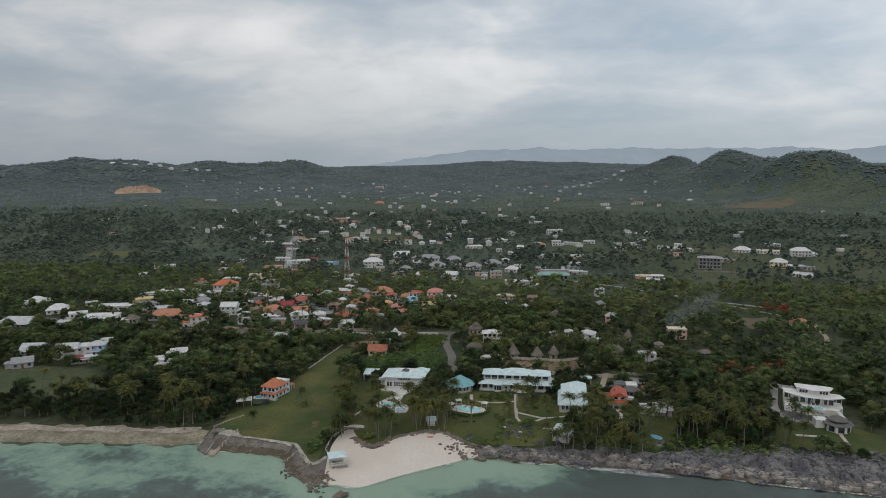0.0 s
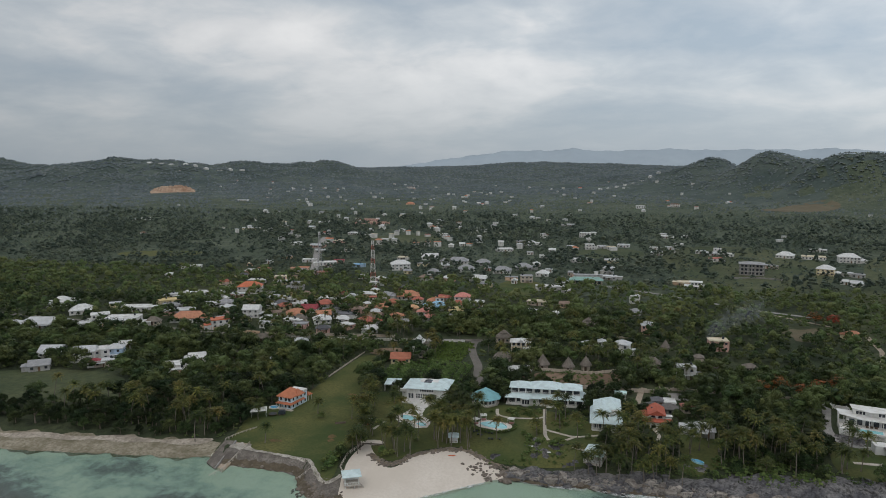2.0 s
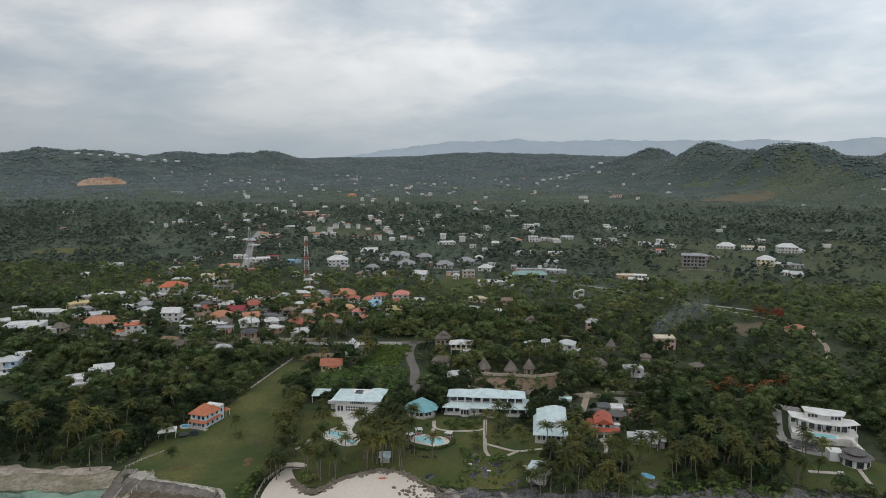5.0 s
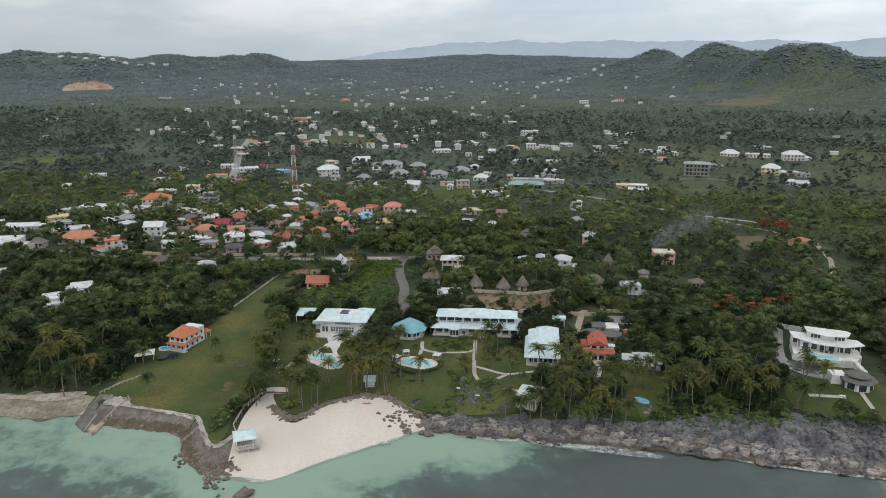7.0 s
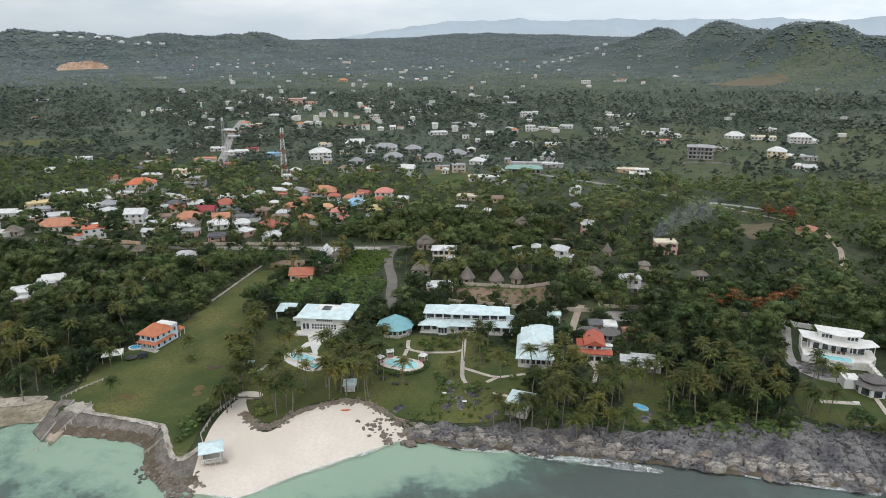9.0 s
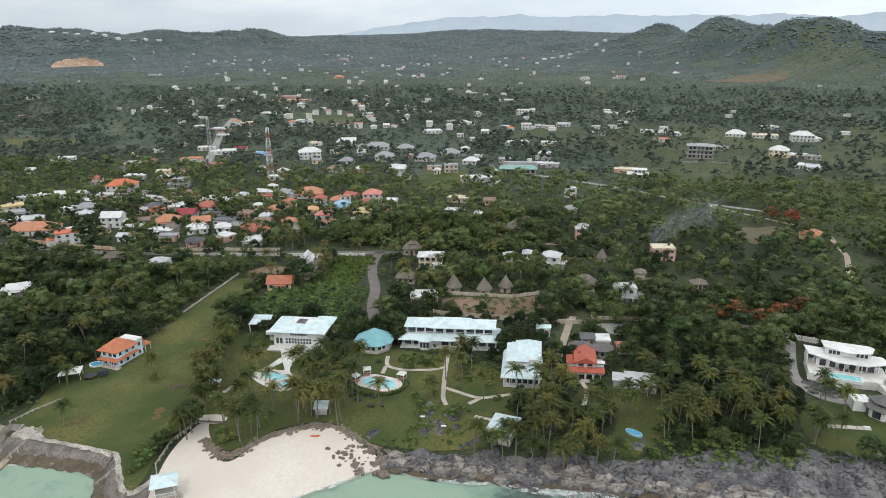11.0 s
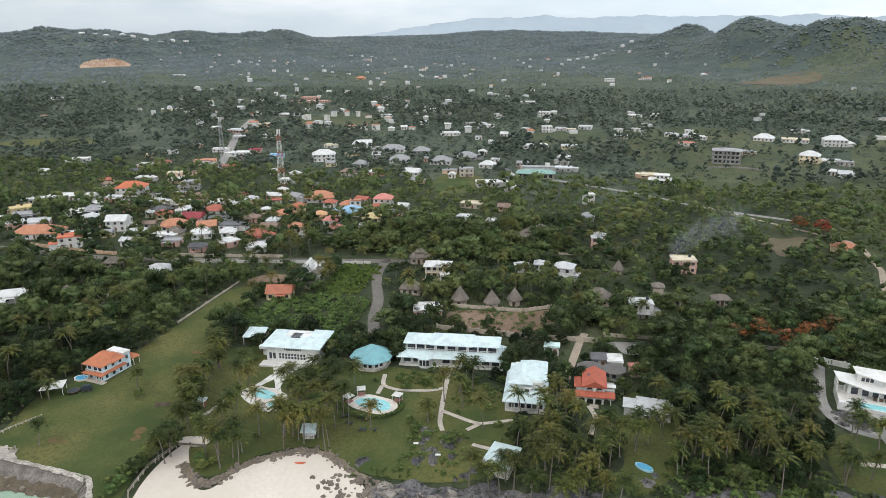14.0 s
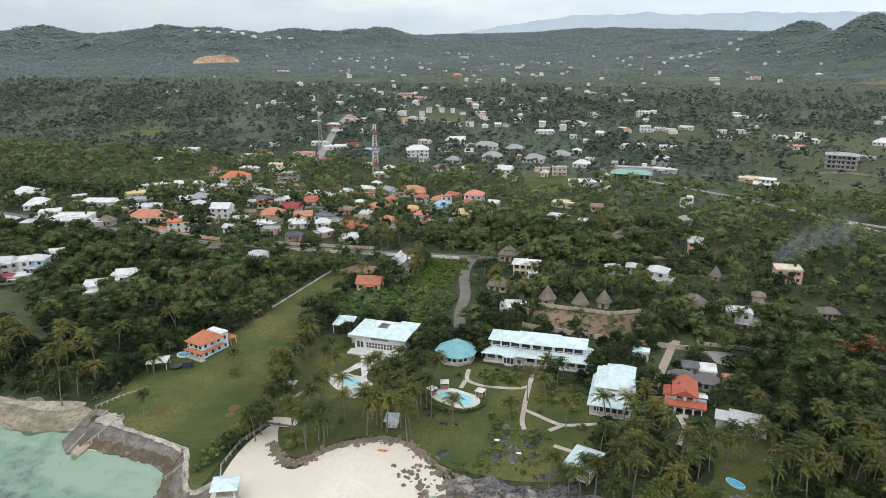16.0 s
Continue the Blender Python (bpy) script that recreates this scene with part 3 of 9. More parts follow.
# ground cover: outlines in whole metres
lawn_west = patch("lawn_1", [(-135, 226), (-137, 238), (-140, 246), (-136, 257), (-134, 264), (-130, 277), (-129, 303), (-128, 338), (-117, 334), (-116, 304), (-106, 278), (-103, 255), (-91, 236), (-92.5, 225), (-90, 218), (-88, 209), (-91.5, 206.8), (-95.5, 212.5), (-100.8, 220.2), (-114, 221.8), (-126, 222.6)],
                  "lawn", "broad mown grass slope above the sea wall", "lawn", 0.16, cut=1.5)
lawn_resort = patch("lawn_2", [(-101, 295), (-62, 284), (-46, 284), (-15, 279), (-8, 258), (-11, 239.5), (-22, 236), (-34, 235), (-44, 236.5), (-50, 240.5), (-57, 241.5), (-62, 239.5), (-68, 235.5), (-71.5, 229), (-74, 225.5), (-79, 226), (-83, 231), (-86, 236), (-90, 262)],
                    "lawn", "mown hotel garden grass above the beach", "lawn", 0.15, cut=1.5)
lawn_east = patch("lawn_3", [(64, 271), (78, 274), (98, 268), (98, 247), (68, 247), (61, 252)], "lawn", "mown grass below the white villa", "lawn", cut=3.0)
lawn_between = patch("lawn_7", [(-107, 282), (-100, 288), (-94, 284), (-88, 262), (-84, 238), (-91, 233), (-99, 238), (-105, 258)], "lawn", "grass between the two gardens under coconut palms", "lawn", 0.11, cut=1.5)
clearing = patch("lawn_4", [(15, 262), (18, 270), (16, 280), (22, 284), (25, 272), (31, 268), (27, 258), (30, 249), (24, 243), (19, 238), (14, 243), (17, 250)], "lawn", "small grass clearing among coconut palms", "lawn", 0.1, cut=2.0)
pasture = patch("lawn_5", [(-330, 262), (-292, 268), (-263, 281), (-228, 283), (-207, 268), (-192, 262), (-180, 249), (-203, 251), (-222, 244), (-262, 241), (-310, 242)], "meadow", "rough pasture behind the western palms", "pasture", cut=6.0)
crop_field = patch("field_1", [(-96, 368), (-81, 370), (-75, 334), (-90, 334)], "undergrowth", "plot of low climbing crops beside the road", "crop field")
earth = patch("earth_1", [(-43, 330), (-16, 330), (-3, 338), (-4, 322), (-14, 313), (-39, 316)], "red_earth", "bare reddish building plot", "bare ground")
beach = patch("sand_1", [(-88, 237), (-84, 236.5), (-81.5, 228), (-78, 223), (-72.5, 221), (-69.5, 229), (-66.5, 233.5), (-60, 238.5), (-52, 240.5), (-45, 236.5), (-40, 232), (-37, 228), (-46, 220), (-58, 211), (-66, 203), (-76, 195), (-83, 200), (-86, 212), (-89, 224)], "sand", "pale pinkish sand of a small cove", "beach", 0.13, 2, 1.2)
for v in beach.data.vertices:      # the sand dips under the sea floor out in the water
    v.co.z -= 0.2 * min(1.0, max(0.0, (0.02 - v.co.z) / 0.15))
bank = patch("sea_wall", [(-133, 214.5), (-125, 216), (-102, 215.2), (-98.5, 207), (-92, 200.4), (-85, 199), (-82, 203.5), (-83.5, 209.5), (-86.5, 212.5), (-89.5, 208.4), (-94.5, 213), (-100, 220.3), (-114, 222), (-125, 222.9), (-132, 224)], "sea_wall", "sloping weathered stone bank of the sea wall", "sea wall", 0.12, 1, 1.2)
crest = strip("pavement_1", [(-132, 223.6), (-125, 222.3), (-114, 221.3), (-100.6, 219.8), (-95, 212.4), (-91, 207.4), (-88, 207.6), (-86.8, 210), (-86.6, 212.6)], 1.3, "pale_scree", "pale coral rubble along the crest of the sea wall", "pavement", 0.26, 0.0, 0.16)
algae = strip("rocky_shore_3", [(-132, 214.6), (-125, 217), (-103, 216.6), (-98.6, 209), (-92, 202.2), (-86, 200.6), (-82.6, 203.8)], 2.6, "algae_rock", "brown weed covered foot of the sea wall", "rocks", 0.2, 0.0, 0.22)
foot = strip("rocky_shore_4", [(float(a), float(np.interp(a, COAST_X, COAST_Y)) + 0.8 * math.sin(a * 0.31) - 0.7) for a in np.arange(-38, 172, 6)], 2.8, "algae_rock", "brown wet foot of the coral ledge", "rocks", 0.32, 0.0, 0.2)
rubble_ground = patch("earth_5", [(-132, 222.6), (-130.6, 221.3), (-128.9, 221.9), (-127.2, 220.9), (-125.4, 222.4), (-122.6, 222.9), (-124.6, 224.2), (-125.4, 226.3), (-127.6, 225.4), (-129.2, 227.0), (-131, 225.6)], "pale_scree", "white coral rubble at the head of the boat ramp", "rubble", 0.3, 0, 0.8)
sandy_band = patch("sand_2", [(float(a), float(np.interp(a, COAST_X, COAST_Y)) + 7.0 + 0.8 * math.sin(a * .3)) for a in np.arange(-330, -140, 6)] + [(float(a), float(np.interp(a, COAST_X, COAST_Y)) + 10.2 + 1.2 * math.sin(a * .21 + 1)) for a in np.arange(-142, -332, -6)], "shore_sand", "pale sandy ground above the coral shelf", "sand", 0.2, 1, 3.0)
bare_1 = patch("earth_2", [(-119, 338), (-128, 340), (-124, 350), (-112, 352), (-104, 345), (-112, 338)], "red_earth", "bare reddish ground at the top of the grass strip", "bare ground", keep_clear=True)
for spot, (cx, cy, rx, ry) in enumerate(((-119, 231, 2.6, 1.2), (-101.5, 239, 1.6, 1.8), (-100.5, 236, 1.2, 1.4), (-111, 281, 2.0, 1.0))):
    patch("earth_patch", [(cx + rx * math.cos(a) * (1 + .3 * math.sin(3 * a + spot)), cy + ry * math.sin(a)) for a in np.linspace(0, 5.6, 9)], "worn_grass", "worn reddish patch in the grass", "bare ground", 0.21, 1, 0, False)
OPEN.append([(-141, 246), (-128, 244), (-126, 262), (-139, 264)])
field_town = patch("field_2", [(-100, 550), (-66, 562), (-60, 506), (-85, 494)], "lawn", "open green field at the edge of town", "field")
field_hill = patch("field_3", [(20, 720), (60, 800), (140, 800), (180, 700), (140, 560), (75, 470), (48, 500), (40, 600)], "meadow", "rough pasture with scattered bushes", "pasture", keep_clear=False)
field_east = patch("field_4", [(110, 470), (160, 560), (220, 760), (330, 860), (400, 760), (300, 560), (240, 470), (150, 400), (122, 420)], "meadow", "dry open pasture with bushes", "pasture", keep_clear=False)
dry_plot = patch("field_5", [(80, 430), (86, 440), (94, 438), (103, 446), (108, 434), (104, 424), (97, 420), (94, 411), (84, 412), (86, 421)], "dry_field", "brown ploughed plot beside a track", "field")
brown_far = patch("field_6", [(262, 1400), (300, 1455), (350, 1480), (385, 1450), (370, 1390), (330, 1330), (280, 1290), (234, 1280), (215, 1310), (228, 1355)], "dry_field", "brown hillside clearing", "field", 0.6, 2, 25)
green_far = patch("field_7", [(-330, 800), (-250, 860), (-200, 800), (-260, 750)], "meadow", "pale green meadow among woods", "field")
green_far_2 = patch("field_8", [(-60, 740), (10, 770), (20, 700), (-40, 680)], "meadow", "pale green meadow among woods", "field")
green_far_3 = patch("field_9", [(-520, 640), (-430, 660), (-420, 620), (-500, 600)], "lawn", "bright green clearing in the woods", "field")


def quarry(x, y, wide, tall):
    """Bare cut bank on the far slope: a hollowed face, stepped and ragged, with spoil at its foot."""
    r = np.random.default_rng(52)
    u = np.linspace(-1, 1, 34)
    ax, ay = 0.79, 0.61          # along the face; inland is (-ay, ax)
    rows = []
    for k, (back, up) in enumerate(((-16, 0.0), (-3, 0.10), (3, 0.45), (7, 0.55), (12, 1.0), (40, 0.75), (80, 0.0))):
        b = back + 14 * (1 - u * u) + r.normal(0, 1.4, len(u))
        px, py = x + u * wide / 2 * ax - b * ay, y + u * wide / 2 * ay + b * ax
        rows.append(np.stack([px, py, height(px, py) + 0.3 + tall * up * (1 - 0.75 * np.abs(u) ** 3) * r.uniform(0.85, 1.1, len(u)) - (0.8 if up == 0 else 0)], -1))
    ob = new("quarry", fast_mesh("quarry", np.concatenate(rows), grid_faces(len(u), len(rows)), "quarry_earth"))
    SPOTS.append((x - 25 * ay, y + 25 * ax, wide * 0.55))
    LINES.append(([(x, y), (x + 120 * ay, y - 120 * ax)], wide * 0.45))
    return tagged(ob, "bare orange quarry bank cut into the far hillside", "bare ground", kind="structure")


two_scale("quarry_earth", (0.34, 0.22, 0.15), (0.46, 0.34, 0.25), (0.26, 0.16, 0.11), 0.03, 0.15, 0.95, 0.8, 1.5)
scar = quarry(-1243, 1712, 120, 20)


def build_mountains():
    """Far ridge; the haze over it is put into its pale colour and a faint glow."""
    xs = np.arange(-1900, 3600, 25.0)
    top = np.interp(xs, [-1900, -1640, -1545, -1390, -1240, -1060, -850, -700, -590, -483, -390, -299, -190, -51, 120, 269, 428, 736, 960, 1125, 1332, 1475, 1585, 1900, 3600],
                    [60, 78, 88, 101, 127, 151, 176, 194, 190, 191, 196, 204, 184, 187, 190, 195, 184, 187, 181, 189, 169, 171, 191, 185, 150])
    top = top + 2.5 * np.sin(xs * 0.031) + 2 * np.sin(xs * 0.057 + 1) + 1.2 * np.sin(xs * 0.13)
    rows = []
    for k, (dy, f) in enumerate(((-420, 0.0), (-250, 0.35), (-110, 0.72), (0, 1.0), (160, 0.5), (300, 0.0))):
        wav = 30 * np.sin(xs * 0.012 + k)
        rows.append(np.stack([xs, 4390 + dy + wav * (f < 1) - 0.00004 * (xs + 300) ** 2, 20 + (top - 20) * f], -1))
    ob = new("backdrop", fast_mesh("backdrop", np.concatenate(rows), grid_faces(len(xs), 6), "hill_blue_haze", True))
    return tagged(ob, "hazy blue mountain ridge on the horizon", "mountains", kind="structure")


mountains = build_mountains()

# roads
road_down = strip("road_1", [(-79, 378), (-78, 360), (-73, 344), (-68, 332), (-66, 317), (-60, 302)], 4.0, "asphalt", "worn grey lane with sandy verges", "road")
road_main = strip("road_2", [(-420, 372), (-320, 364), (-252, 360), (-222, 357), (-197, 357), (-159, 362), (-122, 368), (-79, 375), (-60, 377)], 4.5, "asphalt", "asphalt coast road behind a low wall", "road")
street = strip("road_3", [(-258, 548), (-264, 566), (-278, 599), (-328, 711), (-360, 800)], 6.5, "concrete", "pale town street running inland", "road")
track_east = strip("road_4", [(60, 500), (89, 470), (98, 461), (112, 448), (124, 436), (121, 400), (112, 370)], 2.3, "dirt_road", "pale dirt track past an orange roofed house", "road")
road_back = strip("road_5", [(-20, 548), (12, 530), (32, 518), (61, 495), (75, 485), (110, 470)], 3.5, "concrete", "narrow concrete road across the pasture", "road")
lane = strip("path_1", [(6, 318), (4.5, 311), (2, 291), (1, 282)], 2.4, "dirt_road", "sandy lane between gardens", "path", clear=0.5)
drive_east = strip("road_6", [(74, 312), (67.5, 287), (67, 277), (72, 272), (80, 272.5), (84, 273)], 3.1, "concrete", "grey concrete drive to the white villa", "drive", clear=0.5)
pool_terrace = patch("pavement_3", [(-86.5, 262), (-83.5, 266.5), (-81.8, 274), (-77, 274), (-76.5, 265), (-71.5, 262), (-70.8, 256), (-73.9, 253), (-79, 255.5), (-84, 258.5)], "white_terrace", "white paved terrace round the villa pool", "terrace", 0.16, 1)
patch("lawn_6", [(-82.5, 265), (-80, 270), (-77.4, 265.3)], "lawn", "small grass triangle inside the white terrace", "lawn", 0.22, 0)
yard = patch("pavement_2", [(12, 313), (25, 315), (24, 306), (18, 305), (16, 309)], "concrete", "grey gravel yard behind the grey roofs", "yard", 0.09, 1)
for line in ([(-49.7, 279), (-48.6, 272.5), (-43.3, 270.9), (-34, 272.5), (-31, 275)], [(-31.8, 283), (-30.4, 269.4), (-28.7, 257), (-27.2, 254)], [(-29.4, 263.0), (-21.4, 259.5), (-19, 258.6), (-10.7, 262.2)], [(-18.6, 259.0), (-21.4, 255.5)], [(-19, 249.7), (-14, 248.6)], [(-48.6, 272.5), (-48.5, 268)], [(-89.7, 248.4), (-87.7, 256.5)], [(8, 273), (10, 267.7), (8.7, 259.5)], [(83.8, 265), (83.3, 254)]):
    strip("path", line, 1.25, "pale_stone", "pale stone garden path across the grass", "path", 0.24, 0.2)

# ---- vegetation ----
rng = np.random.default_rng(7)


def ball(sub):
    bm = bmesh.new()
    bmesh.ops.create_icosphere(bm, subdivisions=sub, radius=1)
    v = np.array([p.co[:] for p in bm.verts]); f = np.array([[q.index for q in t.verts] for t in bm.faces])
    bm.free()
    return v, f


BALL1, BALL2 = ball(1), ball(2)


def leaf_quads(centres, normals, size, r):
    """One small bent leaf spray for each centre, facing roughly along its normal."""
    n = len(centres)
    a = np.cross(normals, r.normal(size=(n, 3)))
    a /= np.linalg.norm(a, axis=1, keepdims=True) + 1e-9
    b = np.cross(normals, a)
    s = (size * r.uniform(0.6, 1.4, n))[:, None]
    t = (size * r.uniform(0.5, 1.1, n))[:, None]
    v = np.stack([centres - a * s, centres - b * t * 0.8, centres + a * s, centres + b * t], 1).reshape(-1, 3)
    return v, np.arange(4 * n).reshape(n, 4)


def crown_arrays(r, spread, tall, lumps, leaves, leaf):
    """Leaf sprays over the lumps of a crown, base of the crown at z 0. The quads only."""
    cs, ns = [], []
    lc = r.normal(size=(lumps, 3)) * (spread * 0.44, spread * 0.44, tall * 0.22) + (0, 0, tall * 0.55)
    lr = r.uniform(0.24, 0.42, lumps) * spread
    per = max(1, leaves // lumps)
    for c, q in zip(lc, lr):
        d = r.normal(size=(per, 3)); d[:, 2] = np.abs(d[:, 2]) * 0.9 - 0.25
        d /= np.linalg.norm(d, axis=1, keepdims=True)
        p = c + d * q * r.uniform(0.75, 1.08, (per, 1)) * (1, 1, 0.8)
        cs.append(p); ns.append(d + r.normal(size=(per, 3)) * 0.45)
    c, n = np.concatenate(cs), np.concatenate(ns)
    n /= np.linalg.norm(n, axis=1, keepdims=True)
    return leaf_quads(c, n, leaf, r)


DOME = (BALL1[0], np.array([t for t in BALL1[1] if BALL1[0][t].mean(0)[2] > -0.5]))


def billows(r, spread, tall, lumps, leaves, leaf):
    """A crown of leafy clumps: a small dark core in each, covered by sprays of leaves that stand off it. Triangles."""
    bv, bf = DOME
    vs, fs, base = [], [], 0
    for k in range(lumps):
        out = math.sqrt((k + 0.3) / lumps)
        a = k * 2.4 + r.uniform(-.5, .5)
        q = spread * r.uniform(0.24, 0.46) * (1.15 - 0.35 * out) * (11 / max(lumps, 11)) ** 0.4
        c = np.array([out * spread * 0.70 * math.cos(a), out * spread * 0.70 * math.sin(a), tall * (0.78 - 0.42 * out * out + r.uniform(-.12, .12))])
        per = leaves // lumps
        v = bv * (1 + 0.26 * r.normal(size=(len(bv), 1))) * q * (0.74 if per > 7 else 0.9) * (1, 1, 0.8) + c
        vs.append(v); fs.append(bf + base); base += len(v)
        if per:
            d = r.normal(size=(per, 3)); d[:, 2] = np.abs(d[:, 2]) - 0.35
            d /= np.linalg.norm(d, axis=1, keepdims=True)
            n = d * (0.7, 0.7, 1.1) + r.normal(size=(per, 3)) * 0.6
            n /= np.linalg.norm(n, axis=1, keepdims=True)
            lv, _ = leaf_quads(c + d * q * r.uniform(0.86, 1.30, (per, 1)) * (1, 1, 0.82), n, leaf, r)
            lv = np.delete(lv.reshape(-1, 4, 3), 1, 1).reshape(-1, 3)
            vs.append(lv); fs.append(np.arange(len(lv)).reshape(-1, 3) + base); base += len(lv)
    return np.concatenate(vs), np.concatenate(fs)


def crown_mesh(name, seed, spread, tall, lumps, leaves, leaf, mat):
    r = np.random.default_rng(seed)
    v, tri = billows(r, spread, tall, lumps, leaves, leaf)
    return fast_mesh(name, v, tri, mat)


def tube(bm, points, radii, sides=6):
    rings = []
    for i, (p, q) in enumerate(zip(points, radii)):
        t = (Vector(points[min(i + 1, len(points) - 1)]) - Vector(points[max(i - 1, 0)])).normalized()
        a = t.orthogonal().normalized(); b = t.cross(a)
        rings.append([bm.verts.new(Vector(p) + (a * math.cos(k * 2 * math.pi / sides) + b * math.sin(k * 2 * math.pi / sides)) * q) for k in range(sides)])
    for r1, r2 in zip(rings, rings[1:]):
        for k in range(sides):
            bm.faces.new((r1[k], r1[(k + 1) % sides], r2[(k + 1) % sides], r2[k]))
    bm.faces.new(rings[-1]); bm.faces.new(rings[0][::-1])


def bm_mesh(name, bm, mat):
    me = bpy.data.meshes.new(name)
    bmesh.ops.recalc_face_normals(bm, faces=bm.faces[:])
    bm.to_mesh(me); bm.free()
    me.materials.append(MATS[mat])
    return me


def part(name, bm_or_mesh, mat, parent, label=""):
    me = bm_or_mesh if isinstance(bm_or_mesh, bpy.types.Mesh) else bm_mesh(name, bm_or_mesh, mat)
    ob = new(name, me)
    ob.parent = parent
    if label:
        tagged(ob, label)
    return ob


def trunk_mesh(seed, tall, spread):
    r = random.Random(seed)
    bm = bmesh.new()
    top = tall * 0.75
    tube(bm, [(0, 0, -0.3), (0.1, 0, top * 0.35), (0.15, 0.1, top * 0.6), (0, 0, top)], [0.28, 0.2, 0.15, 0.06], 6)
    for k in range(5):
        a = k * 1.257 + r.uniform(-.3, .3)
        d = spread * r.uniform(0.4, 0.65)
        z = top * r.uniform(0.35, 0.6)
        tube(bm, [(0.1, 0, z), (d * .5 * math.cos(a), d * .5 * math.sin(a), z + tall * .16), (d * math.cos(a), d * math.sin(a), z + tall * .26)], [0.13, 0.09, 0.04], 5)
    return bm_mesh("trunk", bm, "bark")


TREES = []
for k, (spread, tall) in enumerate(((3.6, 7.0), (4.6, 8.0), (3.0, 6.5), (5.4, 9.0), (4.0, 6.0), (2.6, 5.0))):
    TREES.append((trunk_mesh(k, tall, spread), crown_mesh("crown", 20 + k, spread, tall, 24, 1450, 0.28, "leaf"), spread, tall))
TREE_BLOOM = crown_mesh("crown", 55, 5.0, 7.5, 15, 700, 0.34, "flame_bloom")


def tree(x, y, kind, size, turn, label, bloom=False):
    tm, cm, spread, tall = TREES[kind]
    ob = new("flame_tree" if bloom else "broadleaf_tree")
    part("trunk", tm, "", ob); part("crown", TREE_BLOOM if bloom else cm, "", ob)
    ob.matrix_world = pose(x, y, at(x, y), 0, 0, turn) @ Matrix.Diagonal((size, size, size, 1))
    return tagged(ob, label, "tree", "trees of the shore wood")


def palm_mesh(seed, fronds=22, long=4.2):
    """Crown of a coconut palm: arching fronds, each a spine with a comb of narrow leaflets on both sides."""
    r = np.random.default_rng(seed)
    vs, fs = [], []
    for k in range(fronds):
        a = k * 2.399 + r.uniform(-.25, .25)
        old = (k + r.random()) / fronds
        rise = 1.25 - 1.55 * old ** 0.9
        ln = long * r.uniform(0.82, 1.08) * (0.8 + 0.2 * min(1, 3 * old))
        t = np.linspace(0, 1, 9)
        out = ln * t * (0.72 + 0.24 * min(1, 2 * old)) * (1 - 0.10 * t)
        z = ln * (rise * t - (0.30 + 0.48 * max(rise, 0)) * t ** 2.3)
        bend = r.normal(0, 0.10) * ln * t * t
        side = np.array([-np.sin(a), np.cos(a), 0])
        spine = np.stack([out * np.cos(a), out * np.sin(a), z], -1) + bend[:, None] * side
        for i in range(1, 9):
            w = 0.78 * np.sin(np.pi * (0.20 + 0.74 * t[i])) + 0.08
            p, q = spine[i - 1], spine[i]
            for sgn in (1, -1):
                for h in (0.0, 0.5):
                    s0 = p + (q - p) * h
                    s1 = p + (q - p) * (h + 0.42)
                    tip = (s0 + s1) / 2 + side * sgn * w + (q - p) * 0.8 - np.array([0, 0, w * r.uniform(0.10, 0.55)])
                    b = len(vs); vs += [s0, s1, tip]; fs.append((b, b + 1, b + 2))
    return fast_mesh("crown", np.array(vs), np.array(fs), "palm_leaf")


def palm_trunk(seed, tall, lean):
    bm = bmesh.new()
    pts, rad = [], []
    for k in range(7):
        t = k / 6
        pts.append((lean * t * t, 0.25 * math.sin(t * 3 + seed), tall * t - 0.3 * (k == 0)))
        rad.append(0.17 - 0.07 * t + (0.10 if k == 0 else 0))
    tube(bm, pts, rad, 6)
    return bm_mesh("trunk", bm, "palm_bark")


PALMS = [(palm_trunk(k, tall, lean), palm_mesh(70 + k, 24 + k % 4, long), tall, lean) for k, (tall, lean, long) in enumerate(((9, 1.0, 4.1), (11, 1.8, 4.4), (7, .5, 3.9), (12.5, 2.6, 4.3), (5, .2, 3.4)))]


def palm(x, y, kind, size=1.0, turn=None, label="coconut palm with drooping fronds on a slender grey trunk"):
    tm, cm, tall, lean = PALMS[kind]
    ob = new("coconut_palm")
    part("trunk", tm, "", ob)
    c = part("crown", cm, "", ob)
    c.location = (lean, 0.25 * math.sin(3 + kind), tall - 0.1)
    turn = (x * 37 + y * 61) % 360 if turn is None else turn
    ob.matrix_world = pose(x, y, at(x, y), 0, 0, turn) @ Matrix.Diagonal((size, size, size, 1))
    return tagged(ob, label, "palm tree", "coconut palms along the shore")


def free_spot(x, y, margin=0.0):
    """True where wild growth may stand."""
    ok = np.ones(np.shape(x), bool)
    for p in OPEN:
        ok &= ~inside(p, x, y)
    for line, w in LINES:
        ok &= near_line(line, x, y) > w + margin
    for a, b, q in SPOTS:
        ok &= np.hypot(x - a, y - b) > q + margin
    return ok

# ---- houses ----
def box(bm, x0, x1, y0, y1, z0, z1):
    v = [bm.verts.new(p) for p in ((x0, y0, z0), (x1, y0, z0), (x1, y1, z0), (x0, y1, z0), (x0, y0, z1), (x1, y0, z1), (x1, y1, z1), (x0, y1, z1))]
    for f in ((3, 2, 1, 0), (4, 5, 6, 7), (0, 1, 5, 4), (1, 2, 6, 5), (2, 3, 7, 6), (3, 0, 4, 7)):
        bm.faces.new([v[k] for k in f])


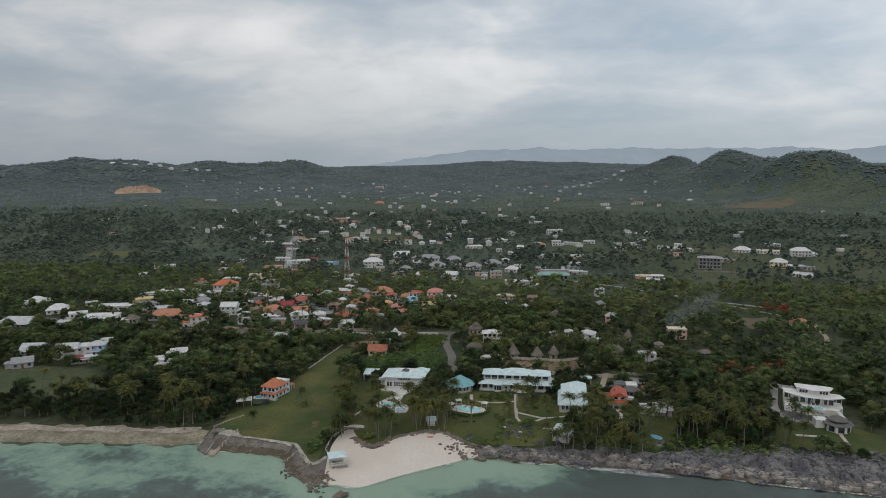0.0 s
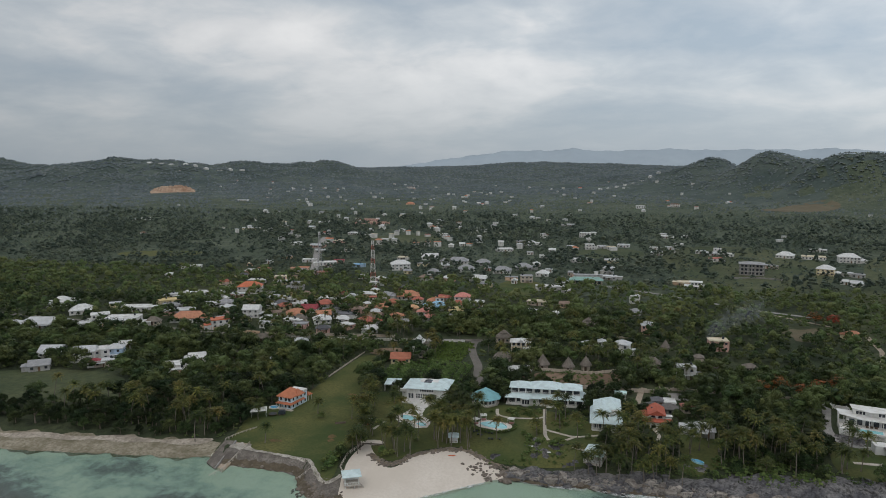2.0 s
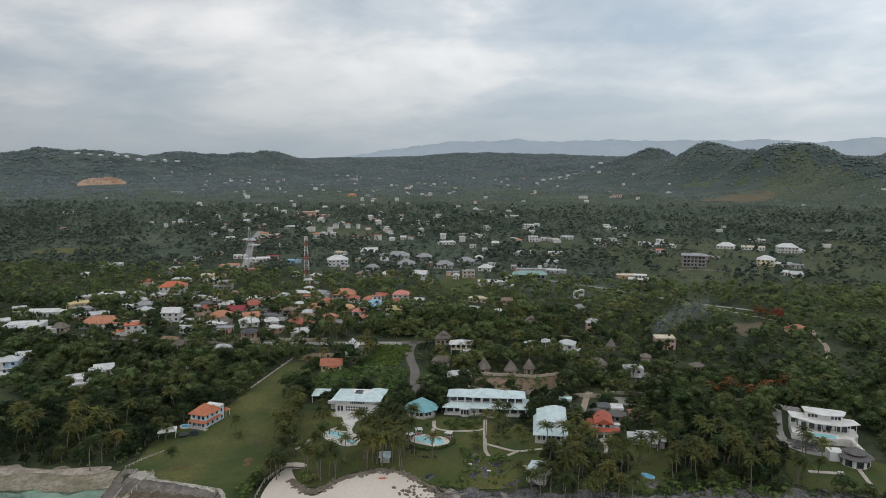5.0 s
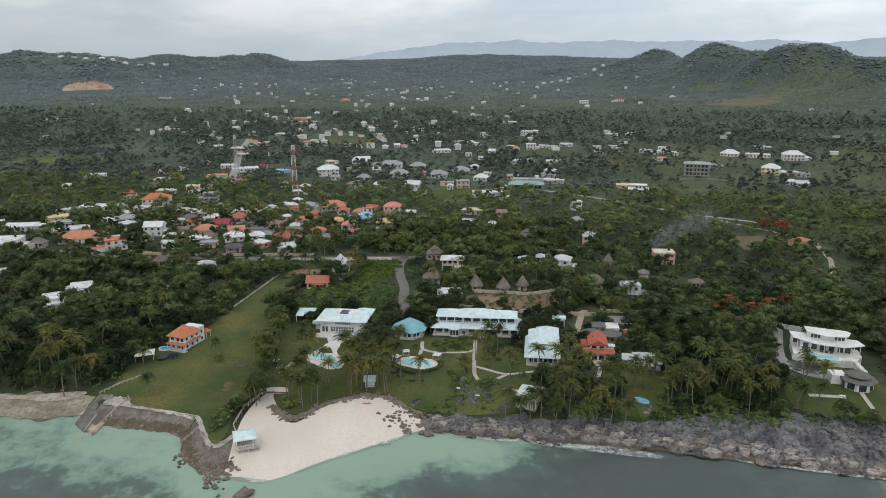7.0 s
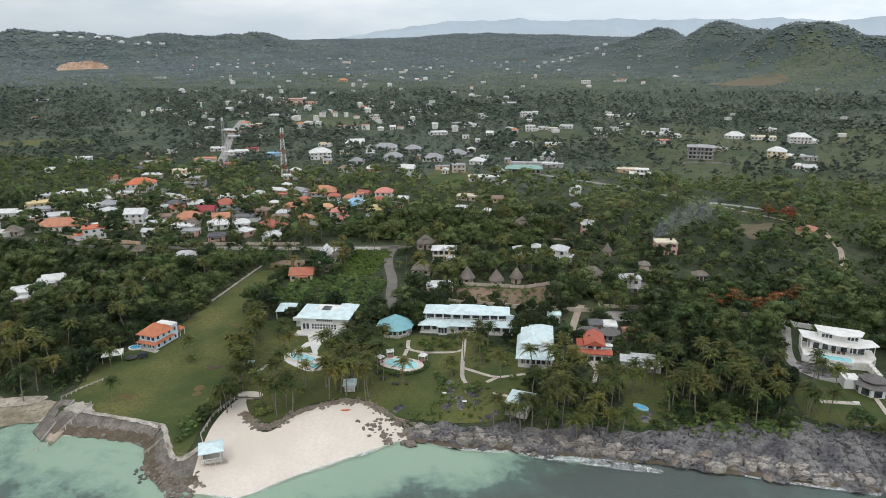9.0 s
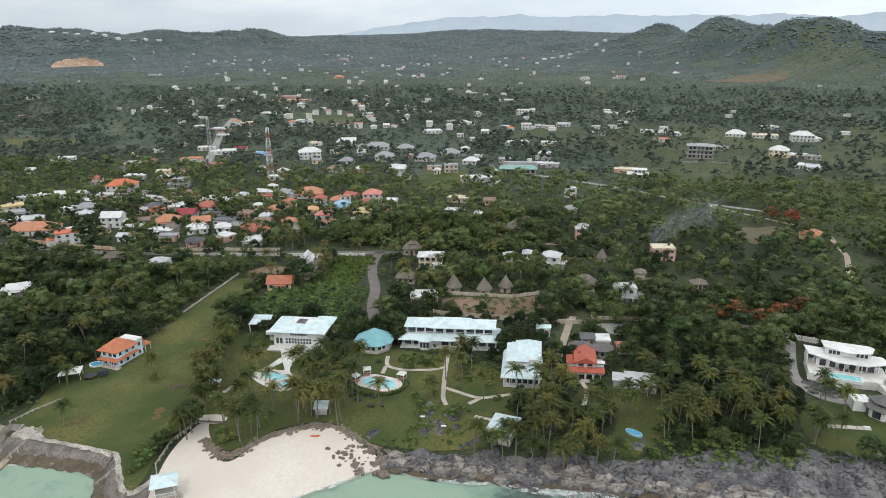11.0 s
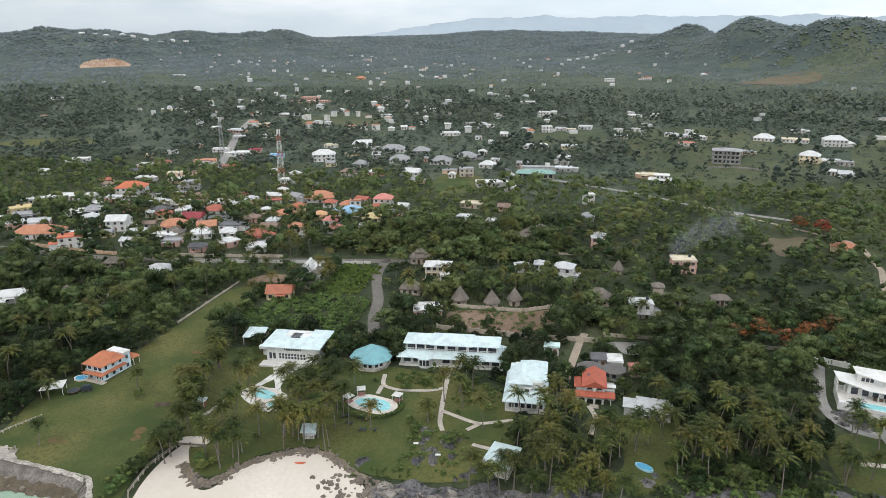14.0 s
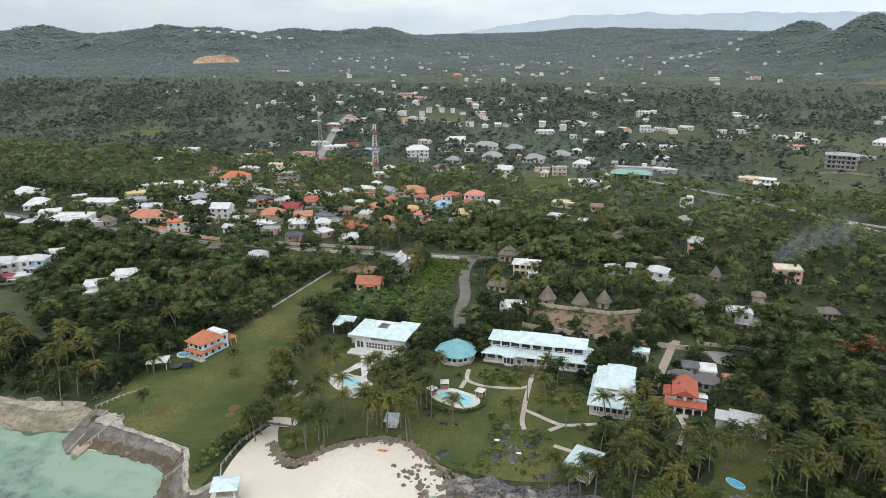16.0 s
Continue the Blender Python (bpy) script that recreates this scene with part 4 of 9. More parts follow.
def hip(bm, x0, x1, y0, y1, z0, z1, th=0.18, gable=False):
    """Hipped or gabled roof with a thick eave."""
    w, d = x1 - x0, y1 - y0
    along = w >= d
    k = 0.0 if gable else min(w, d) / 2 * 0.92
    if along:
        r = [(x0 + k, (y0 + y1) / 2, z1), (x1 - k, (y0 + y1) / 2, z1)]
    else:
        r = [((x0 + x1) / 2, y0 + k, z1), ((x0 + x1) / 2, y1 - k, z1)]
    lo = [bm.verts.new((x, y, z0 - th)) for x, y in ((x0, y0), (x1, y0), (x1, y1), (x0, y1))]
    a = [bm.verts.new((x, y, z0)) for x, y in ((x0, y0), (x1, y0), (x1, y1), (x0, y1))]
    p, q = bm.verts.new(r[0]), bm.verts.new(r[1])
    bm.faces.new(lo[::-1])
    for i in range(4):
        bm.faces.new((lo[i], lo[(i + 1) % 4], a[(i + 1) % 4], a[i]))
    if along:
        for f in ((a[0], a[1], q, p), (a[2], a[3], p, q), (a[1], a[2], q), (a[3], a[0], p)):
            bm.faces.new(f)
    else:
        for f in ((a[1], a[2], q, p), (a[3], a[0], p, q), (a[0], a[1], p), (a[2], a[3], q)):
            bm.faces.new(f)


SHARED = {}


def keep_view(x, y, w, d, ahead=4.0):
    """Clears trees from a strip on the side of a house that faces the camera."""
    u = Vector((0 - x, 100 - y)).normalized()
    LINES.append(([(x - u.x * d * .2, y - u.y * d * .2), (x + u.x * (d / 2 + ahead - w / 2.4), y + u.y * (d / 2 + ahead - w / 2.4))], w / 2 + 0.5))


def keep_rect(x, y, w, d, turn=0.0, pad=1.0):
    c, s = math.cos(radians(turn)), math.sin(radians(turn))
    a, b = w / 2 + pad, d / 2 + pad
    OPEN.append([(x + p * c - q * s, y + p * s + q * c) for p, q in ((-a, -b), (a, -b), (a, b), (-a, b))])


def window_mesh(w, h):
    key = ("win", w, h)
    if key not in SHARED:
        bm = bmesh.new()
        box(bm, -w / 2, w / 2, -0.05, 0.03, 0, h)
        SHARED[key] = bm_mesh("window", bm, "window_glass")
    return SHARED[key]


def house(x, y, w, d, turn=0.0, floors=1, roof="hip", wall="white", cover="white", label="", eave=0.5, name="house", group="houses of the town", windows=True, floor_h=2.6):
    ob = new(name)
    keep_view(x, y, w - 1.0, d, 2.0)
    h = floor_h * floors
    wm = "wall_" + wall
    paint(wm, WALLS[wall])
    rm = ("tile_" if roof in ("hip", "gable") else "flat_") + cover
    if roof in ("hip", "gable"):
        tile_roof(rm, ROOFS[cover])
    else:
        paint(rm, ROOFS[cover], 0.3)
    bm = bmesh.new()
    box(bm, -w / 2, w / 2, -d / 2, d / 2, -0.6, h)
    if floors > 1:
        box(bm, -w / 2 - 0.06, w / 2 + 0.06, -d / 2 - 0.06, d / 2 + 0.06, floor_h - 0.12, floor_h + 0.06)
    part("wall", bm, wm, ob)
    bm = bmesh.new()
    if roof == "flat":
        box(bm, -w / 2 - eave * .5, w / 2 + eave * .5, -d / 2 - eave * .5, d / 2 + eave * .5, h, h + 0.22)
        for a in ((-w / 2 - .1, w / 2 + .1, -d / 2 - .1, -d / 2 + .12), (-w / 2 - .1, w / 2 + .1, d / 2 - .12, d / 2 + .1)):
            box(bm, *a, h + 0.22, h + 0.5)
    else:
        hip(bm, -w / 2 - eave, w / 2 + eave, -d / 2 - eave, d / 2 + eave, h + 0.12, h + 0.12 + 0.30 * min(w, d) , gable=roof == "gable")
    part("roof", bm, rm, ob)
    rr = random.Random(int(x * 31 + y * 17))
    side = rr.choice((-1, 1))
    if w > 6.5 and rr.random() < 0.6:      # lower wing at one end
        a, b2, hh = w * rr.uniform(.28, .42), d * rr.uniform(.55, .8), 2.5
        x0 = w / 2 - 0.05 if side > 0 else -w / 2 - a + 0.05
        bm = bmesh.new(); box(bm, x0, x0 + a, -b2 / 2, b2 / 2, -0.6, hh); part("wing", bm, wm, ob)
        bm = bmesh.new()
        if roof == "flat":
            box(bm, x0 - .15, x0 + a + .15, -b2 / 2 - .2, b2 / 2 + .2, hh, hh + 0.16)
        else:
            hip(bm, x0 - .4, x0 + a + .4, -b2 / 2 - .4, b2 / 2 + .4, hh + .1, hh + .1 + 0.26 * min(a, b2))
        part("wing_roof", bm, rm, ob)
    if w > 6 and rr.random() < 0.5:        # porch on posts
        a = w * rr.uniform(.35, .7)
        x0 = rr.uniform(-w / 2, w / 2 - a)
        bm = bmesh.new(); box(bm, x0, x0 + a, -d / 2 - 2.0, -d / 2 - 0.02, 2.25, 2.38); part("porch_roof", bm, rm, ob)
        bm = bmesh.new(); box(bm, x0 + .05, x0 + .2, -d / 2 - 1.95, -d / 2 - 1.8, -0.4, 2.25); part("porch_post", bm, wm, ob)
        bm = bmesh.new(); box(bm, x0 + a - .2, x0 + a - .05, -d / 2 - 1.95, -d / 2 - 1.8, -0.4, 2.25); part("porch_post", bm, wm, ob)
    if roof == "flat" and rr.random() < 0.55:
        if "tank" not in SHARED:
            b3 = bmesh.new(); tube(b3, [(0, 0, 0), (0, 0, 1.0), (0, 0, 1.25)], [0.55, 0.55, 0.2], 10); SHARED["tank"] = bm_mesh("water_tank", b3, "dark_net")
        o = part("water_tank", SHARED["tank"], "", ob); o.location = (side * w * .3, d * .25, h + 0.22)
    if windows:
        n = max(2, int(w / 2.8))
        for f in range(floors):
            for k in range(n):
                if f == 0 and k == n // 2:
                    bm = SHARED.get("door")
                    if bm is None:
                        b2 = bmesh.new(); box(b2, -0.5, 0.5, -0.05, 0.03, 0, 2.05)
                        two_scale("door_wood", (0.16, 0.10, 0.06), (0.22, 0.14, 0.09), (0.10, 0.06, 0.04), 1, 8, 0.6)
                        SHARED["door"] = bm = bm_mesh("door", b2, "door_wood")
                    o = part("door", bm, "", ob); o.location = ((k + .5) / n * w - w / 2, -d / 2 - 0.01, 0.02)
                    continue
                o = part("window", window_mesh(1.2, 1.15), "", ob)
                o.location = ((k + .5) / n * w - w / 2, -d / 2 - 0.01, f * floor_h + 0.95)
        o = part("window", window_mesh(1.2, 1.15), "", ob); o.location = (w / 2 + 0.01, 0, 0.95); o.rotation_euler = (0, 0, radians(90))
    ob.matrix_world = pose(x, y, at(x, y), 0, 0, turn)
    return tagged(ob, label or f"{floors}-storey {wall} house with a {cover} {roof} roof among trees", "house", group)



# ---- the large houses on the shore ----


def skirt(bm, o, i, z0, z1, th=0.16):
    """Lean-to roof ring from the outer rectangle at z0 up to the inner one at z1."""
    a = [bm.verts.new((x, y, z0)) for x, y in ((o[0], o[2]), (o[1], o[2]), (o[1], o[3]), (o[0], o[3]))]
    b = [bm.verts.new((x, y, z1)) for x, y in ((i[0], i[2]), (i[1], i[2]), (i[1], i[3]), (i[0], i[3]))]
    c = [bm.verts.new((v.co.x, v.co.y, v.co.z - th)) for v in a]
    d = [bm.verts.new((v.co.x, v.co.y, v.co.z - th)) for v in b]
    for k in range(4):
        n = (k + 1) % 4
        bm.faces.new((a[k], a[n], b[n], b[k])); bm.faces.new((c[n], c[k], d[k], d[n])); bm.faces.new((c[k], c[n], a[n], a[k]))


def cone_roof(bm, n, r, z0, z1, th=0.16, twist=0.0):
    lo = [bm.verts.new((r * math.cos(2 * math.pi * (k + .5) / n + twist), r * math.sin(2 * math.pi * (k + .5) / n + twist), z0 - th)) for k in range(n)]
    up = [bm.verts.new((v.co.x, v.co.y, z0)) for v in lo]
    top = bm.verts.new((0, 0, z1))
    bm.faces.new(lo[::-1])
    for k in range(n):
        bm.faces.new((lo[k], lo[(k + 1) % n], up[(k + 1) % n], up[k])); bm.faces.new((up[k], up[(k + 1) % n], top))


def prism(bm, n, r, z0, z1):
    lo = [bm.verts.new((r * math.cos(2 * math.pi * (k + .5) / n), r * math.sin(2 * math.pi * (k + .5) / n), z0)) for k in range(n)]
    up = [bm.verts.new((v.co.x, v.co.y, z1)) for v in lo]
    bm.faces.new(lo[::-1]); bm.faces.new(up)
    for k in range(n):
        bm.faces.new((lo[k], lo[(k + 1) % n], up[(k + 1) % n], up[k]))


def box_part(name, ob, mat, *sizes, label=""):
    bm = bmesh.new()
    box(bm, *sizes)
    return part(name, bm, mat, ob, label)


def post_mesh(r, h):
    key = ("post", r, h)
    if key not in SHARED:
        bm = bmesh.new(); prism(bm, 6, r, 0, h)
        SHARED[key] = bm_mesh("column", bm, "white_paint")
    return SHARED[key]


def pane(ob, x, y, z, w, h, turn=0):
    o = part("window", window_mesh(w, h), "", ob)
    o.location, o.rotation_euler = (x, y, z), (0, 0, radians(turn))
    return o


def column(ob, x, y, z, h, r=0.13):
    o = part("column", post_mesh(r, h), "", ob)
    o.location = (x, y, z)


def railing(ob, x0, x1, y, z):
    bm = bmesh.new()
    box(bm, x0, x1, y - 0.04, y + 0.04, z + 0.85, z + 0.95)
    box(bm, x0, x1, y - 0.03, y + 0.03, z + 0.12, z + 0.2)
    n = max(2, int((x1 - x0) / 0.45))
    for k in range(n + 1):
        a = x0 + (x1 - x0) * k / n
        box(bm, a - 0.04, a + 0.04, y - 0.03, y + 0.03, z, z + 0.86)
    part("railing", bm, "white_paint", ob)


def set_down(ob, x, y, turn, label, category, group=""):
    ob.matrix_world = pose(x, y, at(x, y), 0, 0, turn)
    return tagged(ob, label, category, group)


def hotel():
    ob = new("hotel")
    keep_rect(-32.4, 291, 36, 14, 4.5, 0.5)
    box_part("lower_wall", ob, "white_paint", -14.6, 14.6, -3.2, 4.6, -0.6, 3.3)
    box_part("upper_wall", ob, "white_paint", -13.4, 13.4, -1.9, 4.4, 3.3, 6.5)
    box_part("plinth", ob, "white_terrace", -15.4, 15.4, -4.6, 4.8, -0.6, 0.35)
    bm = bmesh.new(); skirt(bm, (-16, 16, -5.2, 5.6), (-13.4, 13.4, -1.9, 4.4), 3.0, 4.15)
    part("lower_roof", bm, "mint_roof", ob, "pale mint lean-to roof")
    bm = bmesh.new(); hip(bm, -14.4, -4.6, -2.6, 5.2, 6.3, 8.0); part("left_roof", bm, "mint_roof", ob)
    bm = bmesh.new(); hip(bm, -6.2, 6.4, -3.4, 5.4, 6.5, 8.5); part("middle_roof", bm, "mint_roof", ob)
    bm = bmesh.new(); hip(bm, 5.0, 14.4, -2.6, 5.2, 6.25, 7.95); part("right_roof", bm, "mint_roof", ob)
    # bay with three faces on the garden side
    bm = bmesh.new(); prism(bm, 8, 2.3, -0.6, 3.0)
    bmesh.ops.translate(bm, verts=bm.verts[:], vec=(-7.6, -3.6, 0)); part("bay", bm, "white_paint", ob)
    bm = bmesh.new(); cone_roof(bm, 8, 3.0, 3.0, 4.1)
    bmesh.ops.translate(bm, verts=bm.verts[:], vec=(-7.6, -3.6, 0)); part("bay_roof", bm, "mint_roof", ob)
    for k in range(11):
        x = -14.6 + 2.92 * k
        if abs(x + 7.6) > 2:
            column(ob, x, -4.3, 0.3, 2.75)
        if k < 10 and not -10.5 < x < -5.5:
            pane(ob, x + 1.46, -3.22, 0.55, 2.1, 2.1)
            if k not in (5, 6):
                railing(ob, x + 0.15, x + 2.77, -4.3, 0.3)
    for x in (-12, -9.2, -6.4, -3.2, 0, 3.2, 6.4, 9.2, 12):
        pane(ob, x, -1.92, 3.75 + 0.5, 2.3, 1.75)
        railing(ob, x - 1.15, x + 1.15, -2.3, 3.85)
    for a in (-8.6, -7.6, -6.6):
        pane(ob, a, -5.78, 0.8, 0.75, 1.7)
    for x, t in ((14.62, 90), (-14.62, 90)):
        pane(ob, x, 0, 0.9, 1.5, 1.4, t)
    for k in range(5):
        box_part("step", ob, "white_terrace", 0.6 - 0.25 * k, 4.8 + 0.25 * k, -5.2 - 0.4 * k, -4.8 - 0.4 * k, -0.6, 0.35 - 0.15 * k)
    set_down(ob, -32.4, 291.2, 4.5, "long two-storey white hotel with pale mint metal roofs and verandas", "hotel")


def white_villa():
    ob = new("villa")
    keep_rect(-79, 284, 22, 16, 3, 0.5)
    keep_rect(-97, 293, 8, 9, 5, 0.5)
    box_part("wall", ob, "white_paint", -8.0, 7.6, -5.0, 5.6, -0.6, 5.5)
    box_part("wing_wall", ob, "white_paint", -11.0, -8.0, -1.0, 4.6, -0.6, 3.0)
    bm = bmesh.new(); skirt(bm, (-9.4, 9.0, -6.2, 6.6), (-3.4, 4.0, -1.0, 3.2), 5.5, 6.9)
    part("roof", bm, "mint_roof", ob, "very pale blue hipped roof")
    box_part("roof_deck", ob, "white_paint", -3.4, 4.0, -1.0, 3.2, 6.5, 6.92)
    bm = bmesh.new(); cone_roof(bm, 4, 2.2, 6.95, 7.8); part("skylight", bm, "window_glass", ob, "dark glazed pyramid skylight")
    for k in range(5):
        box_part("skylight_bar", ob, "white_paint", -1.6 + 0.75 * k, -1.52 + 0.75 * k, -1.55, 1.55, 7.0, 7.06)
    bm = bmesh.new(); hip(bm, 3.0, 9.4, 1.2, 7.2, 5.8, 7.2); part("rear_roof", bm, "mint_roof", ob)
    for k in range(9):
        for j in range(2):
            pane(ob, -3.8 + 0.95 * k, -5.02, 1.4 + 0.95 * j, 0.62, 0.7)
    for k in range(8):
        pane(ob, -2.2 + 0.7 * k, -5.02, 4.1, 0.45, 0.8)
    for k in range(2):
        pane(ob, -6.8 + 1.2 * k, -5.02, 1.2, 0.8, 1.9)
    box_part("terrace", ob, "white_terrace", -9.2, 6.0, -8.4, -5.0, -0.6, 0.5)
    box_part("balcony", ob, "white_paint", -11.6, -7.9, -2.4, -0.9, 2.7, 3.7)
    for k in range(6):
        box_part("step", ob, "white_terrace", -4.5 + 0.3 * k, 3.2 - 0.35 * k, -9.0 - 0.7 * k, -8.2 - 0.7 * k, -0.6, 0.45 - 0.07 * k)
    set_down(ob, -79.2, 285.3, 3, "white villa with pale blue hipped roof and glazed skylight", "house")
    # car port beside it
    ob = new("car_port")
    bm = bmesh.new(); box(bm, -3.2, 3.2, -3.6, 3.6, 2.9, 3.08)
    for v in bm.verts:
        v.co.z += v.co.y * 0.06
    part("roof", bm, "mint_roof", ob)
    for x in (-2.9, 2.9):
        for y in (-3.3, 3.3):
            column(ob, x, y, -0.2, 3.0)
    box_part("back_wall", ob, "wall_stone", -3.0, 3.0, 3.2, 3.4, -0.3, 2.9)
    set_down(ob, -97.0, 292.6, 8, "open car port with a flat pale roof", "car port")




def restaurant():
    ob = new("pavilion")
    keep_rect(-55.2, 283, 13, 13, 0, 0.3)
    bm = bmesh.new(); prism(bm, 8, 4.6, -0.6, 3.1); part("wall", bm, "white_paint", ob)
    bm = bmesh.new(); cone_roof(bm, 8, 6.6, 3.0, 6.6); part("roof", bm, "turquoise_roof", ob, "turquoise eight-sided metal roof")
    bm = bmesh.new(); prism(bm, 8, 5.5, -0.6, 0.3); part("plinth", bm, "pale_stone", ob)
    for k in range(4, 8):
        a = 2 * math.pi * k / 8
        for s in (-0.75, 0.75):
            pane(ob, 4.27 * math.cos(a) - s * math.sin(a), 4.27 * math.sin(a) + s * math.cos(a), 0.9, 0.95, 1.5, math.degrees(a) + 90)
    for k in range(8):
        a = 2 * math.pi * (k + .5) / 8
        column(ob, 5.3 * math.cos(a), 5.3 * math.sin(a), 0.2, 2.75, 0.1)
    set_down(ob, -55.4, 284.6, 0, "eight-sided white garden pavilion with turquoise metal roof", "pavilion")


def guest_house():
    ob = new("guest_house")
    keep_rect(-8, 273, 13, 21, 3, 0.3)
    box_part("lower_wall", ob, "white_paint", -4.4, 4.4, -7.4, 7.6, -0.6, 3.3)
    box_part("upper_wall", ob, "white_paint", -3.6, 4.2, -4.0, 7.4, 3.3, 6.3)
    bm = bmesh.new(); skirt(bm, (-6.0, 5.6, -9.2, 8.4), (-3.6, 4.2, -4.0, 7.4), 3.0, 4.6)
    part("lower_roof", bm, "mint_roof", ob, "pale mint lean-to roof")
    bm = bmesh.new(); hip(bm, -4.9, 1.6, -5.2, 6.8, 6.2, 8.0); part("left_roof", bm, "mint_roof", ob)
    bm = bmesh.new(); hip(bm, -2.4, 5.2, -3.2, 8.6, 6.35, 8.35); part("right_roof", bm, "mint_roof", ob)
    box_part("dormer", ob, "white_paint", -1.2, 1.4, -5.4, -4.0, 3.9, 5.3)
    pane(ob, 0.1, -5.42, 4.2, 1.1, 0.8)
    box_part("plinth", ob, "white_terrace", -5.2, 5.0, -8.8, 7.8, -0.6, 0.35)
    for k in range(7):
        column(ob, -5.2 + 1.7 * k, -8.6, 0.3, 2.75)
    for k in range(6):
        pane(ob, -3.7 + 1.5 * k, -7.42, 0.6, 1.1, 1.9)
    railing(ob, -5.2, 5.0, -8.6, 0.3)
    for k in range(5):
        column(ob, -5.2, -6.4 + 3.2 * k, 0.3, 2.75)
        pane(ob, -4.42, -5.6 + 2.8 * k, 0.7, 1.3, 1.7, 90)
    for y in (-2, 1.5, 5):
        pane(ob, -3.62, y, 4.8, 1.2, 1.1, 90)
    set_down(ob, -8.4, 275.2, 2.5, "white two-storey guest house with pale mint roofs and veranda", "guest house")


def open_pavilion(x, y, w, d, turn, h, rise, mat, label, walled=False):
    ob = new("pavilion")
    keep_rect(x, y, w, d, turn, 1.0)
    bm = bmesh.new(); hip(bm, -w / 2, w / 2, -d / 2, d / 2, h, h + rise); part("roof", bm, mat, ob)
    box_part("floor", ob, "pale_stone", -w / 2 + .5, w / 2 - .5, -d / 2 + .5, d / 2 - .5, -0.5, 0.2)
    for a in (-w / 2 + .6, 0, w / 2 - .6):
        for b in (-d / 2 + .6, d / 2 - .6):
            column(ob, a, b, 0.1, h - 0.15, 0.1)
    if walled:
        box_part("wall", ob, "white_paint", -w / 2 + .5, w / 2 - .5, 0, d / 2 - .5, 0.1, h - .1)
    railing(ob, -w / 2 + .6, w / 2 - .6, -d / 2 + .6, 0.2)
    return set_down(ob, x, y, turn, label, "pavilion")


def arch_wall(ob, x0, x1, y, z, h, arches, mat="white_paint"):
    """Wall pierced by round arches."""
    w = (x1 - x0) / arches
    for k in range(arches):
        c, r = x0 + (k + .5) * w, w * 0.38
        pts = [(x0 + k * w, z), (c - r, z)] + [(c - r * math.cos(a), z + h * 0.45 + r * 0.8 * math.sin(a)) for a in np.linspace(0, math.pi, 9)] + [(c + r, z), (x0 + (k + 1) * w, z), (x0 + (k + 1) * w, z + h), (x0 + k * w, z + h)]
        bm = bmesh.new()
        f = bm.faces.new([bm.verts.new((a, y, b)) for a, b in pts])
        e = bmesh.ops.extrude_face_region(bm, geom=[f])
        bmesh.ops.translate(bm, verts=[v for v in e["geom"] if isinstance(v, bmesh.types.BMVert)], vec=(0, 0.25, 0))
        bmesh.ops.triangulate(bm, faces=bm.faces[:])
        part("arch", bm, mat, ob)


def arch_house():
    ob = new("villa")
    keep_rect(9.2, 276, 13, 13, 2, 0.3)
    box_part("wall", ob, "white_paint", -2.6, 2.6, -1.6, 6.0, -0.6, 5.4)
    bm = bmesh.new(); hip(bm, -3.4, 3.4, -3.4, 6.6, 5.3, 7.2, gable=True); part("roof", bm, "red_clay", ob)
    bm = bmesh.new()
    bm.faces.new([bm.verts.new(p) for p in ((-2.9, -3.0, 5.2), (2.9, -3.0, 5.2), (0, -3.0, 6.9))]); part("gable", bm, "white_paint", ob)
    arch_wall(ob, -2.7, 2.7, -3.1, 3.4, 1.9, 2)
    box_part("balcony_floor", ob, "white_paint", -2.8, 2.8, -3.2, -1.5, 3.2, 3.4)
    arch_wall(ob, -4.6, 4.6, -4.5, 0.1, 2.9, 4)
    bm = bmesh.new()
    for k, (x0, x1) in enumerate(((-5.4, 5.6),)):
        v = [bm.verts.new(p) for p in ((x0, -5.2, 2.95), (x1, -5.2, 2.95), (x1, -2.9, 3.75), (x0, -2.9, 3.75), (x0, -5.2, 2.75), (x1, -5.2, 2.75), (x1, -2.9, 3.55), (x0, -2.9, 3.55))]
        for f in ((0, 1, 2, 3), (7, 6, 5, 4), (0, 4, 5, 1), (2, 6, 7, 3), (1, 5, 6, 2), (3, 7, 4, 0)):
            bm.faces.new([v[i] for i in f])
    part("veranda_roof", bm, "red_clay", ob)
    bm = bmesh.new(); hip(bm, -5.6, -2.4, -1.5, 4.5, 4.0, 5.0); part("side_roof", bm, "red_clay", ob)
    box_part("side_wall", ob, "white_paint", -5.0, -2.6, -1.2, 4.2, -0.6, 3.9)
    box_part("annex", ob, "wall_grey", 2.7, 5.6, -1.5, 3.5, -0.6, 3.3)
    box_part("annex_roof", ob, "white_paint", 2.7, 6.0, -0.4, 1.6, 3.7, 3.85)
    box_part("skylight", ob, "window_glass", -1.9, -1.1, 2.0, 2.8, 6.25, 6.5)
    pane(ob, -1.3, -1.62, 3.5, 1.5, 1.6); pane(ob, 1.3, -1.62, 3.5, 1.5, 1.6)
    box_part("steps", ob, "pale_stone", -1.2, 1.2, -6.4, -4.6, -0.4, 0.12)
    set_down(ob, 9.2, 278.4, 2, "white house with red clay roofs and arched veranda", "house")
    ob.scale = (0.95, 0.95, 0.84)




